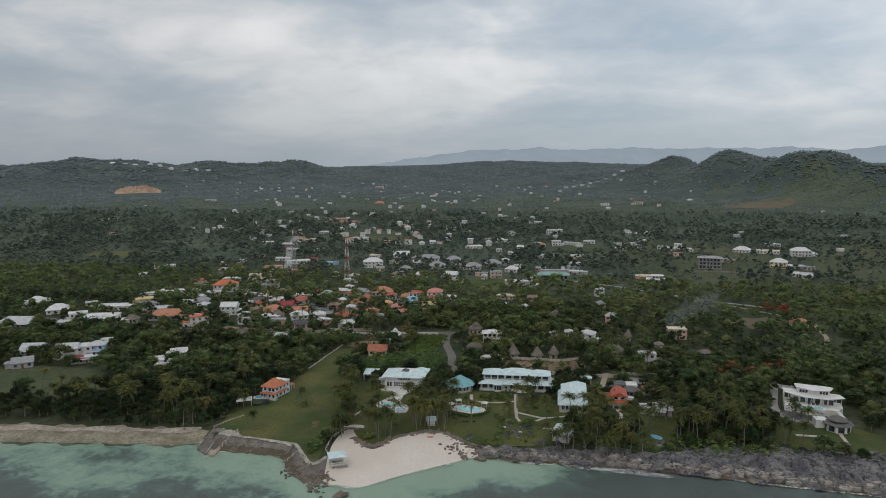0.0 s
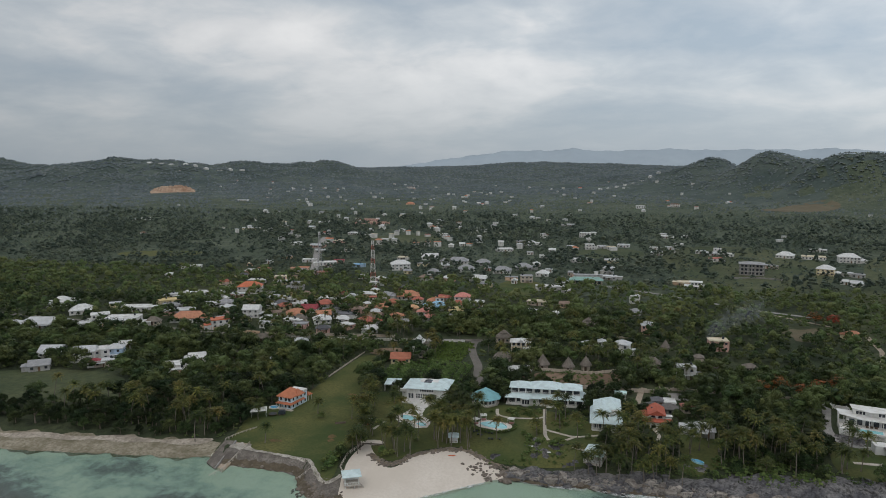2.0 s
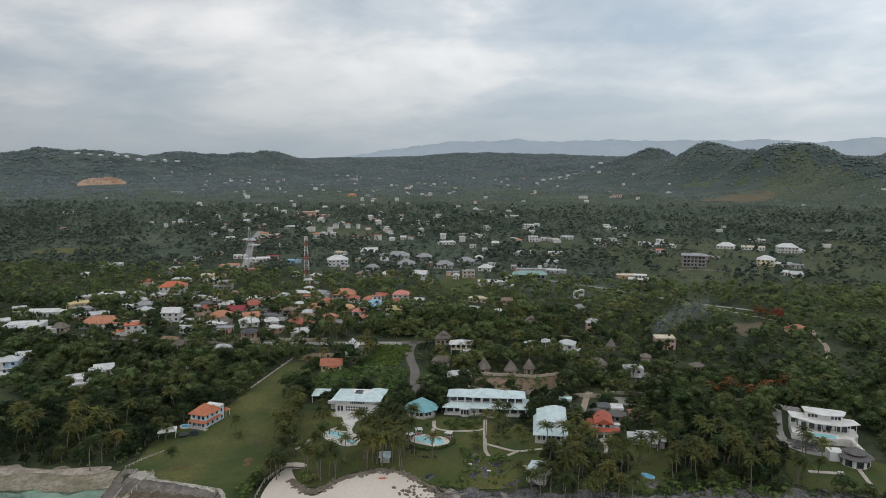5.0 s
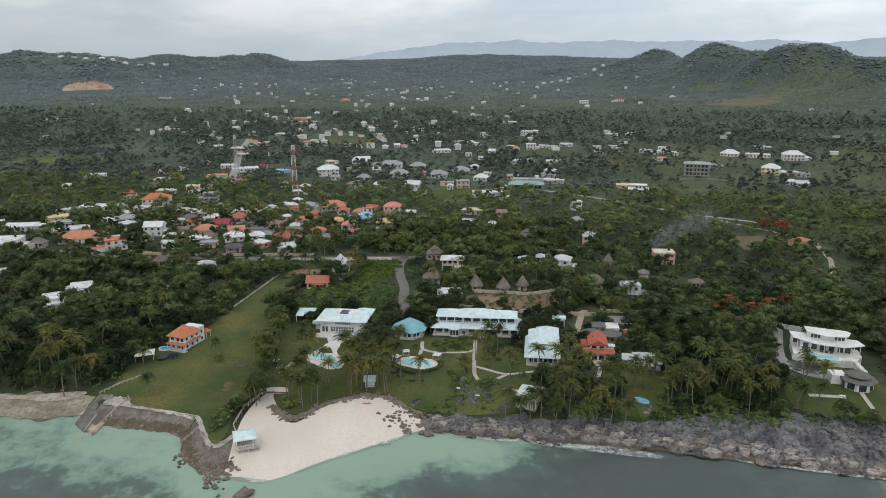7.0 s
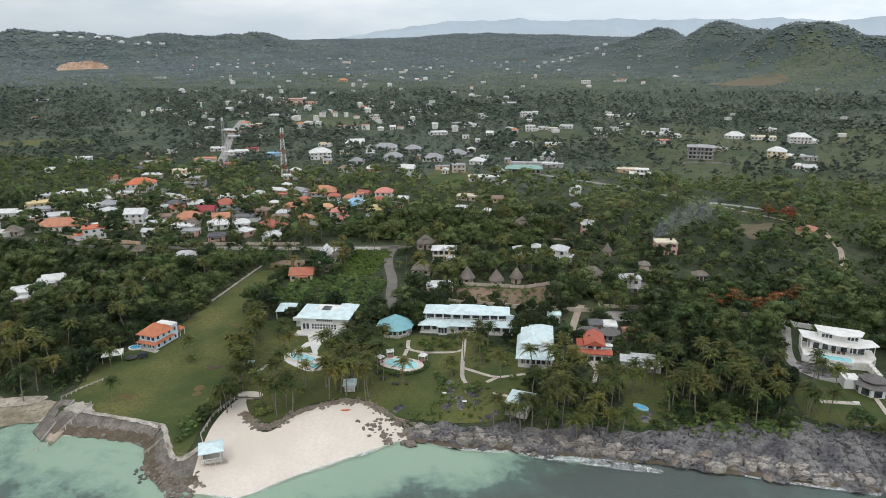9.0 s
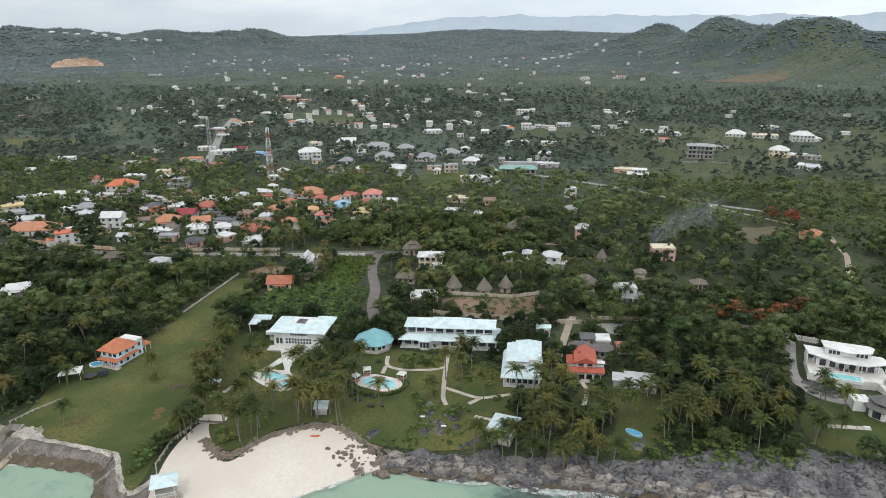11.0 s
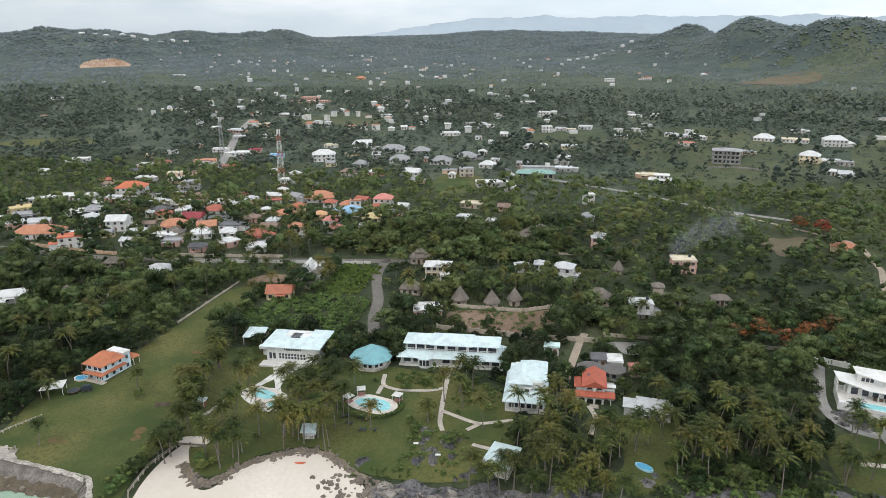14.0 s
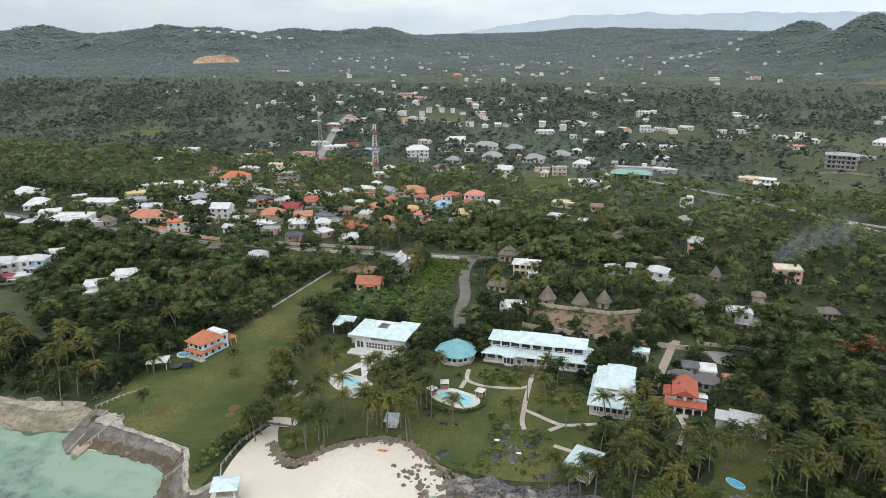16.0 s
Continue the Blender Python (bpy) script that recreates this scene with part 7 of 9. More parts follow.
house(-252.7, 318.9, 5.8, 5.1, 35, 1, "gable", "white", "white")
house(-203.3, 294.9, 12.1, 9.1, 37, 1, "flat", "white", "white")
house(-202.1, 307.2, 7.4, 6.3, 32, 1, "gable", "white", "white")
house(-198.5, 287.3, 6.1, 4.6, 38, 1, "flat", "peach", "white")
house(-245.1, 288.5, 5.3, 4.8, 33, 1, "hip", "white", "maroon")
house(-166.7, 310.7, 4.6, 4.5, 29, 1, "flat", "grey", "tin")
house(-165.1, 342.0, 9.5, 7.8, 27, 1, "hip", "grey", "tin")
house(-223.9, 336.6, 4.5, 4.5, 21, 1, "hip", "white", "maroon")
house(-215.3, 337.6, 5.0, 4.5, 38, 1, "hip", "white", "maroon")
house(-228.9, 368.6, 10.1, 7.6, 38, 2, "flat", "white", "redorange")
house(-305.6, 352.1, 12.0, 9.0, 19, 1, "flat", "white", "tin")
house(-285.7, 351.9, 15.4, 11.0, 43, 2, "flat", "peach", "tin")
house(-370.6, 397.5, 14.3, 10.7, 44, 1, "flat", "white", "white")
house(-337.2, 382.0, 13.7, 11.0, 36, 1, "hip", "white", "white")
house(-309.2, 396.1, 17.9, 11.0, 16, 1, "flat", "white", "white")
house(-307.1, 363.4, 10.2, 7.7, 42, 2, "flat", "white", "white")
house(-287.9, 360.1, 18.3, 11.0, 19, 2, "flat", "white", "white")
house(-329.5, 402.5, 7.5, 5.6, 42, 1, "flat", "cream", "tin")
house(-372.6, 402.5, 10.7, 8.8, 31, 1, "hip", "white", "white")
house(-331.5, 347.0, 26.7, 11.0, 14, 1, "hip", "white", "tin")
house(-279.1, 299.5, 11.2, 9.1, 17, 1, "gable", "white", "tin")
house(-256.3, 295.5, 9.5, 7.5, 29, 2, "gable", "white", "tin")
house(-245.6, 303.5, 7.4, 6.3, 26, 2, "hip", "blue", "tin")
house(-241.6, 291.5, 8.5, 6.4, 31, 1, "flat", "stone", "tin")
house(-267.0, 278.8, 8.6, 7.2, 39, 1, "gable", "grey", "grey")

# ---- coconut palms ----
palm(-115.5, 258.3, 4, 1.06)
palm(-141.0, 251.5, 4, 1.06)
palm(-96.1, 251.3, 0, 0.95)
palm(-92.2, 247.5, 0, 0.95)
palm(-95.8, 259.3, 0, 0.95)
palm(-97.9, 267.5, 0, 0.95)
palm(-99.1, 272.8, 0, 0.95)
palm(-95.6, 256.1, 0, 0.95)
palm(-90.7, 239.8, 2, 1.06)
palm(-87.5, 230.8, 2, 0.92)
palm(-89.5, 229.2, 4, 1.06)
palm(-78.3, 245.3, 0, 1.06)
palm(-71.1, 242.9, 0, 0.95)
palm(-83.0, 261.7, 2, 1.06)
palm(-87.5, 267.5, 0, 0.95)
palm(-75.1, 231.0, 0, 0.95)
palm(-70.1, 230.8, 0, 0.95)
palm(-80.8, 234.8, 0, 0.95)
palm(-71.2, 259.9, 0, 1.06)
palm(-64.0, 250.6, 0, 1.06)
palm(-65.4, 259.4, 0, 1.06)
palm(-60.9, 254.1, 0, 1.06)
palm(-62.1, 263.1, 1, 0.88)
palm(-61.0, 266.6, 0, 1.06)
palm(-57.2, 260.8, 1, 0.88)
palm(-62.7, 244.0, 1, 0.88)
palm(-58.9, 242.0, 0, 1.06)
palm(-56.5, 245.1, 0, 1.06)
palm(-52.7, 240.6, 0, 1.06)
palm(-53.7, 255.3, 0, 1.06)
palm(-55.3, 264.3, 1, 0.88)
palm(-62.8, 239.2, 0, 0.95)
palm(-67.1, 265.6, 1, 0.88)
palm(-53.9, 249.6, 1, 0.88)
palm(-54.9, 267.6, 0, 1.06)
palm(-68.2, 254.6, 0, 0.95)
palm(-65.7, 256.2, 0, 1.06)
palm(-45.0, 251.3, 2, 1.06)
palm(-52.7, 242.7, 3, 0.86)
palm(-50.7, 251.1, 3, 0.86)
palm(-26.8, 275.1, 0, 1.06)
palm(-23.2, 275.0, 0, 0.95)
palm(-29.6, 267.4, 0, 0.95)
palm(-26.8, 273.3, 2, 0.92)
palm(-31.9, 257.0, 4, 1.06)
palm(-8.7, 262.0, 0, 0.95)
palm(-4.4, 262.7, 0, 0.95)
palm(-9.5, 238.9, 2, 0.92)
palm(-12.8, 235.1, 2, 0.92)
palm(-3.8, 238.0, 0, 0.95)
palm(-1.1, 243.6, 0, 1.06)
palm(0.5, 237.2, 1, 0.88)
palm(1.8, 248.9, 1, 0.88)
palm(2.7, 259.4, 0, 1.06)
palm(5.2, 244.0, 0, 0.95)
palm(7.8, 237.9, 0, 0.95)
palm(9.5, 249.0, 0, 1.06)
palm(10.8, 242.7, 0, 0.95)
palm(-4.1, 249.5, 0, 0.95)
palm(-1.4, 258.7, 1, 0.88)
palm(0.3, 267.6, 0, 1.06)
palm(12.9, 255.8, 0, 1.06)
palm(19.0, 258.6, 0, 0.95)
palm(15.4, 251.7, 0, 0.95)
palm(6.7, 235.1, 2, 1.06)
palm(3.8, 232.6, 2, 1.06)
palm(-3.4, 233.3, 2, 1.06)
palm(11.5, 236.3, 2, 0.92)
palm(-7.9, 247.6, 0, 0.95)
palm(24.7, 273.3, 1, 0.88)
palm(26.4, 268.0, 0, 0.95)
palm(32.4, 256.7, 1, 0.88)
palm(33.6, 252.0, 0, 1.06)
palm(28.9, 248.9, 0, 1.06)
palm(28.1, 258.5, 1, 0.88)
palm(38.8, 265.6, 1, 0.88)
palm(41.2, 257.0, 0, 1.06)
palm(45.6, 266.8, 1, 0.88)
palm(44.8, 256.4, 1, 0.88)
palm(46.8, 253.6, 0, 0.95)
palm(50.5, 262.3, 0, 1.06)
palm(55.1, 268.4, 1, 0.88)
palm(56.2, 260.0, 0, 0.95)
palm(56.1, 252.2, 2, 1.06)
palm(34.2, 246.9, 0, 0.95)
palm(38.2, 249.8, 0, 0.95)
palm(32.4, 267.3, 1, 0.88)
palm(49.6, 270.3, 0, 1.06)
palm(59.7, 268.3, 0, 0.95)
palm(70.5, 269.2, 2, 1.06)
palm(74.2, 266.0, 2, 1.06)
palm(63.3, 253.5, 2, 1.06)
palm(69.0, 253.8, 2, 0.92)
palm(65.3, 254.7, 4, 1.06)
palm(-148.7, 272.3, 0, 0.95)
palm(-157.2, 293.3, 0, 0.95)
palm(-169.3, 277.3, 0, 0.95)
palm(-153.6, 301.6, 0, 1.06)
palm(-165.4, 282.4, 0, 0.95)
palm(-60.2, 342.5, 0, 0.95)
palm(-55.2, 331.3, 0, 0.95)
palm(-46.8, 351.0, 0, 0.95)
palm(-26.3, 345.1, 0, 1.06)
palm(-19.7, 342.9, 0, 0.95)
palm(-13.3, 340.9, 0, 0.95)
palm(-5.6, 348.4, 1, 0.88)
palm(3.1, 327.3, 1, 0.88)
palm(-40.3, 352.1, 0, 0.95)
palm(24.1, 333.0, 2, 0.92)
palm(-168.4, 379.3, 1, 0.88)
palm(-159.2, 378.0, 1, 0.88)
palm(-188.6, 375.0, 0, 0.95)
palm(-225.4, 457.5, 0, 1.06)
palm(-141.6, 386.8, 0, 0.95)
palm(-123.5, 377.3, 0, 1.06)
palm(-121.3, 391.1, 1, 0.88)
palm(-84.9, 363.1, 1, 0.88)
palm(-68.1, 354.9, 1, 0.88)
palm(-99.2, 349.4, 0, 0.95)
palm(-93.4, 346.4, 2, 1.06)
palm(-161.0, 238.2, 0, 1.06)
palm(-159.8, 232.2, 3, 0.86)
palm(-185.0, 245.8, 3, 0.86)
palm(-170.5, 246.3, 3, 0.86)
palm(-168.4, 249.3, 0, 1.06)
palm(-135.0, 247.3, 4, 1.06)
palm(-154.3, 254.0, 1, 0.88)
palm(-144.3, 268.4, 3, 0.86)
palm(-151.6, 242.7, 0, 1.06)
palm(-151.5, 286.4, 0, 0.95)
palm(-142.8, 319.6, 0, 0.95)
palm(-147.7, 231.9, 0, 0.95)
palm(-121.4, 228.5, 2, 0.92)
palm(-148.2, 227.0, 0, 1.06)
palm(-193.2, 322.1, 0, 1.06)
palm(-190.2, 327.0, 1, 0.88)
palm(-189.7, 348.4, 1, 0.88)
palm(-144.8, 357.2, 0, 0.95)
palm(-110.9, 332.8, 2, 1.06)
palm(-102.7, 335.9, 0, 0.95)
palm(-167.5, 368.3, 0, 0.95)
palm(-225.0, 243.9, 3, 0.86)
palm(-214.2, 242.1, 1, 0.88)
palm(-200.7, 241.4, 1, 0.88)
palm(-199.9, 244.8, 0, 1.06)
palm(-196.8, 235.7, 0, 1.06)
palm(-189.0, 243.9, 3, 0.86)
palm(-179.2, 232.7, 3, 0.86)
palm(-184.9, 245.3, 3, 0.86)
palm(-178.9, 242.4, 0, 1.06)
palm(-159.2, 239.5, 0, 0.95)
palm(-165.2, 244.8, 1, 0.88)
palm(-145.5, 236.2, 2, 1.06)
palm(-158.3, 235.9, 0, 0.95)
palm(-158.8, 246.1, 0, 1.06)
palm(-202.7, 237.8, 0, 1.06)
palm(-183.2, 241.1, 0, 0.95)
palm(-174.0, 234.1, 1, 0.88)
palm(-212.2, 235.7, 0, 0.95)

# more coconut palms in the gardens and among the houses of the town
palm(-100.9, 256.1, 0, 0.92)
palm(-94.4, 253.7, 2, 1.08)
palm(-102.2, 275.2, 0, 0.98)
palm(-89.6, 246.3, 1, 0.84)
palm(-87.4, 228.2, 0, 0.92)
palm(-80.7, 243.2, 2, 1.08)
palm(-80.5, 249.4, 0, 0.98)
palm(-84.9, 260.5, 1, 0.84)
palm(-79.1, 232.2, 0, 0.92)
palm(-76.9, 233.9, 2, 1.08)
palm(-72.8, 233.2, 0, 0.98)
palm(-71.9, 236.0, 1, 0.84)
palm(-73.8, 229.2, 0, 0.92)
palm(-71.9, 264.3, 2, 1.08)
palm(-67.0, 258.1, 0, 0.98)
palm(-62.4, 252.3, 1, 0.84)
palm(-66.1, 245.5, 0, 0.92)
palm(-60.0, 259.2, 2, 1.08)
palm(-55.8, 256.6, 0, 0.98)
palm(-73.2, 247.4, 1, 0.84)
palm(-10.3, 234.1, 0, 0.92)
palm(-7.3, 237.0, 2, 1.08)
palm(-2.9, 241.4, 0, 0.98)
palm(0.1, 251.2, 1, 0.84)
palm(1.7, 246.0, 0, 0.92)
palm(13.2, 247.9, 2, 1.08)
palm(15.1, 233.7, 0, 0.98)
palm(3.6, 257.5, 1, 0.84)
palm(-17.1, 235.4, 0, 0.92)
palm(19.0, 254.3, 2, 1.08)
palm(22.0, 257.6, 0, 0.98)
palm(25.2, 261.0, 1, 0.84)
palm(27.5, 245.1, 0, 0.92)
palm(36.2, 259.9, 2, 1.08)
palm(44.6, 261.2, 0, 0.98)
palm(46.8, 258.8, 1, 0.84)
palm(51.7, 256.8, 0, 0.92)
palm(46.3, 277.0, 2, 1.08)
palm(39.6, 272.6, 0, 0.98)
palm(48.5, 243.8, 1, 0.84)
palm(70.4, 271.3, 0, 0.92)
palm(62.8, 250.9, 2, 1.08)
palm(-24.4, 265.7, 0, 0.98)
palm(-17.8, 257.1, 1, 0.84)


def palm_row():
    """Coconut palms close together between the two lawns."""
    r = random.Random(29)
    for k in range(16):
        f = k / 15
        palm(-102 + 12.5 * f + r.gauss(0, 1.3), 278 - 37 * f + r.gauss(0, 1.2), r.choice((0, 2, 2, 4)), r.uniform(0.85, 1.1))
    for k in range(9):
        palm(r.uniform(-66, -56), r.uniform(242, 262), r.choice((0, 1, 2)), r.uniform(0.85, 1.0))


palm_row()


def town_palms():
    r = random.Random(17)
    made = 0
    while made < 110:
        x, y = r.uniform(-240, 40), r.uniform(318, 440)
        if (-0.72 * y + 70 < x) and free_spot(np.array([x]), np.array([y]), -0.6)[0]:
            palm(x, y, r.choice((0, 2, 4, 1)), r.uniform(0.75, 1.0), None, "coconut palm rising above the trees by the houses")
            made += 1



# ---- cottages, towers and small things inland ----
def cone_hut(x, y, r, h0, h1, label="round hut with a steep grey thatched cone roof"):
    ob = new("thatched_hut")
    keep_view(x, y, 2 * r, 2 * r)
    bm = bmesh.new(); prism(bm, 10, r * 0.8, -0.5, h0); part("wall", bm, "wall_stone", ob)
    bm = bmesh.new(); cone_roof(bm, 10, r * 1.1, h0 - 0.1, h1, 0.3); part("roof", bm, "thatch", ob)
    box_part("door", ob, "dark_wood", -0.5, 0.5, -r * 0.82, -r * 0.7, 0, 2)
    return set_down(ob, x, y, 0, label, "hut", "thatched huts")


def thatched_house(x, y, w, d, turn, h, rise, label, tiers=1):
    ob = new("thatched_house")
    keep_view(x, y, w, d)
    box_part("wall", ob, "wall_stone", -w / 2 + .5, w / 2 - .5, -d / 2 + .5, d / 2 - .5, -0.6, h)
    bm = bmesh.new(); hip(bm, -w / 2, w / 2, -d / 2, d / 2, h, h + rise, 0.35); part("roof", bm, "thatch", ob)
    if tiers > 1:
        bm = bmesh.new(); hip(bm, -w / 4, w / 4, -d / 4, d / 4, h + rise * .75, h + rise * 1.35, 0.3); part("top_roof", bm, "thatch", ob)
    for k in (-1, 1):
        pane(ob, k * w / 4, -d / 2 + .48, 0.9, 1.1, 1.1)
    box_part("door", ob, "dark_wood", -0.5, 0.5, -d / 2 + .42, -d / 2 + .55, 0, 2.05)
    return set_down(ob, x, y, turn, label, "house", "thatched houses")


for x, y, r in ((-38.6, 335, 3.0), (-26.9, 334, 2.8), (-19.3, 338, 2.6), (17.6, 377, 2.2)):
    cone_hut(x, y, r, 2.4, 7.0 - (3.0 - r))
thatched_house(-63.9, 376, 8.5, 6, 4, 3.0, 2.6, "dark thatched house with a raised ridge roof", 2)
thatched_house(-58.7, 342, 8.4, 6, 4, 2.4, 2.6, "low house with a weathered grey thatched roof")
thatched_house(-97, 340, 6.0, 5, 0, 2.2, 2.0, "small open-sided thatched shelter")
thatched_house(10.1, 345, 9.0, 7, -6, 2.6, 3.4, "grey thatched house with a tall hipped roof")
thatched_house(35, 349, 9.5, 6, 0, 2.6, 1.6, "long house with brown thatched roof")
thatched_house(31.0, 353, 4.6, 4.6, 0, 5.2, 1.4, "stone tower house with small thatched roof")
thatched_house(52.6, 352, 6.4, 5, 8, 2.4, 1.6, "weathered thatched cottage among trees")
thatched_house(-20.5, 414, 13, 8, 6, 3.0, 3.0, "large two-tiered house with brown thatched roof", 2)
thatched_house(-16.5, 417, 7, 6, 0, 5.4, 2.4, "upper pavilion with brown thatched roof")
thatched_house(-186.5, 316, 5.2, 4, 0, 2.0, 1.8, "small grey thatched hut in the wood")
thatched_house(-190, 348, 9, 6, 10, 2.2, 2.2, "brown thatched roof among palms")
thatched_house(-190, 392, 8, 6, 0, 2.2, 2.8, "tall brown thatched roof among palms")
thatched_house(-272, 366, 8.5, 6, 16, 2.4, 2.6, "grey thatched house beside the road")


def gable_villa():
    ob = new("villa")
    keep_view(-102.2, 349, 9, 8)
    box_part("wall", ob, "white_paint", -3.6, 3.0, -2.4, 4.2, -0.6, 4.6)
    bm = bmesh.new(); hip(bm, -4.0, 1.6, -3.0, 4.8, 4.5, 7.2, gable=True); part("main_roof", bm, "tile_white", ob)
    bm = bmesh.new(); hip(bm, 0.6, 4.8, -3.6, 3.4, 3.2, 4.9); part("side_roof", bm, "thatch", ob)
    bm = bmesh.new(); hip(bm, -5.0, -2.4, -2.6, 2.4, 3.0, 4.2); part("wing_roof", bm, "tile_white", ob)
    box_part("balcony", ob, "white_paint", -3.0, 0.4, -3.4, -2.4, 2.6, 3.4)
    pane(ob, -2.0, -2.42, 3.1, 1.0, 1.3); pane(ob, -0.6, -2.42, 3.1, 1.0, 1.3); pane(ob, -1.4, -2.42, 0.5, 2.0, 1.9)
    for x in (1.0, 2.8, 4.4):
        column(ob, x, -3.2, -0.4, 3.5)
    set_down(ob, -102.2, 350, 6, "white gabled villa with a grey thatched porch", "house")


gable_villa()


def cream_house():
    ob = new("house")
    keep_view(-52.6, 361, 11, 7)
    paint("wall_cream", WALLS["cream"])
    box_part("wall", ob, "wall_cream", -4.6, 4.6, -2.8, 3.2, -0.6, 5.2)
    bm = bmesh.new(); hip(bm, -5.6, 5.4, -4.0, 4.0, 5.2, 6.6); part("roof", bm, "tile_white", ob)
    bm = bmesh.new(); hip(bm, -1.6, 1.6, -4.4, 1.0, 5.3, 6.7, gable=True); part("gable_roof", bm, "tile_white", ob)
    box_part("balcony", ob, "wall_cream", -4.8, 4.8, -4.0, -2.8, 2.5, 2.75)
    railing(ob, -4.8, 4.8, -3.9, 2.75)
    for k in range(5):
        column(ob, -4.7 + 2.35 * k, -3.8, -0.4, 5.6, 0.12)
    for k in range(4):
        pane(ob, -3.5 + 2.35 * k, -2.82, 3.0, 1.4, 1.7); pane(ob, -3.5 + 2.35 * k, -2.82, 0.4, 1.4, 1.8)
    box_part("garden_wall", ob, "wall_peach", -5.6, 5.4, -5.6, -5.4, -0.5, 0.8)
    set_down(ob, -52.6, 361.4, 6, "cream two-storey house with white hipped roof and balcony", "house")


cream_house()


def concrete_block():
    ob = new("unfinished_building")
    keep_view(97.5, 622, 20, 12)
    box_part("core", ob, "wall_grey", -8.5, 8.5, -4.5, 5.5, -0.5, 9.2)
    for k in range(4):
        box_part("floor_slab", ob, "concrete", -9.5, 9.5, -6.0, 6.0, 3.0 * k, 3.0 * k + 0.3)
    for k in range(6):
        for f in range(3):
            pane(ob, -7 + 2.8 * k, -4.52, 0.8 + 3 * f, 1.7, 1.7)
        box_part("pillar", ob, "concrete", -9.3 + 3.65 * k, -8.8 + 3.65 * k, -5.9, -5.4, -0.5, 9.2)
    bm = bmesh.new(); hip(bm, -10, 10, -6.5, 6.5, 9.3, 10.8); part("roof", bm, "flat_grey", ob)
    set_down(ob, 97.5, 624, -8, "grey unfinished concrete block with open floors", "building")


concrete_block()


def green_hall():
    ob = new("hall")
    keep_view(-31, 553, 26, 12)
    box_part("wall", ob, "wall_stone", -12, 12, -4, 5, -0.5, 4.0)
    tile_roof("hall_roof", (0.26, 0.42, 0.38), 0.6)
    bm = bmesh.new(); hip(bm, -12.8, 12.8, -6.6, 1.0, 3.6, 5.8); part("front_roof", bm, "hall_roof", ob)
    box_part("upper_wall", ob, "wall_grey", -9, 12, 0.5, 5, 4, 6.6); box_part("upper_roof", ob, "flat_grey", -9.4, 12.4, 0.2, 5.4, 6.6, 6.9)
    box_part("tank_house", ob, "white_paint", 6, 9, 2, 4.4, 6.9, 9.0)
    for k in range(7):
        pane(ob, -10 + 3.3 * k, -4.02, 0.5, 2.0, 2.2)
    set_down(ob, -31, 554, 4, "long hall with green metal roofs and a water tank", "hall")


green_hall()


def gallery_house():
    ob = new("house")
    keep_view(48, 545, 16, 10)
    box_part("wall", ob, "white_paint", -4.5, 4.5, -3, 4, -0.5, 3.2); box_part("roof", ob, "white_paint", -8, 8, -5.5, 5, 3.2, 3.5)
    box_part("upper_wall", ob, "white_paint", -3.6, 3.6, -2, 3, 3.5, 5.9); box_part("upper_roof", ob, "white_paint", -4.6, 4.6, -3, 4, 5.9, 6.2)
    for k in range(3):
        pane(ob, -2.4 + 2.4 * k, -2.02, 4.2, 1.4, 1.2); pane(ob, -3 + 3 * k, -3.02, 0.6, 1.8, 2)
    for x in (-7.6, -2.6, 2.6, 7.6):
        column(ob, x, -5.1, -0.4, 3.6)
    set_down(ob, 47.5, 546, -4, "white house with broad flat roofs on two levels", "house")


gallery_house()


def lattice_tower(x, y, tall, base, top, label, reds):
    """Lattice mast: four legs, rings and crossed braces, each bay its own part."""
    ob = new("radio_mast")
    bays = 11
    for b in range(bays):
        z0, z1 = tall * b / bays, tall * (b + 1) / bays
        r0, r1 = base + (top - base) * b / bays, base + (top - base) * (b + 1) / bays
        mat = ("tower_red" if b % 3 == 0 else "white_paint") if reds else "steel"
        lo = [Vector((sx * r0, sy * r0, z0)) for sx, sy in ((-1, -1), (1, -1), (1, 1), (-1, 1))]
        up = [Vector((sx * r1, sy * r1, z1)) for sx, sy in ((-1, -1), (1, -1), (1, 1), (-1, 1))]
        bm = bmesh.new()
        for k in range(4):
            tube(bm, [up[k], up[(k + 1) % 4]], [0.07, 0.07], 3)
        ring = part("ring", bm, mat, ob)
        for k in range(4):
            n = (k + 1) % 4
            for name, p, q, w in (("leg", lo[k], up[k], 0.10), ("brace", lo[k], up[n], 0.045), ("brace", lo[n], up[k], 0.045)):
                bm = bmesh.new(); tube(bm, [p, q], [w, w], 4); part(name, bm, mat, ring)
    for k in range(3):
        a = k * 2.1
        box_part("antenna", ob, "white_paint", top * 1.3 * math.cos(a) - .2, top * 1.3 * math.cos(a) + .2, top * 1.3 * math.sin(a) - .15, top * 1.3 * math.sin(a) + .15, tall - 2.2, tall + 0.3)
    return set_down(ob, x, y, 12, label, "radio mast", "radio masts")


lattice_tower(-181.5, 493.5, 36.5, 2.1, 0.75, "red and white steel lattice radio mast", True)
lattice_tower(-240.0, 528.0, 38, 1.9, 0.5, "thin grey steel lattice radio mast", False)


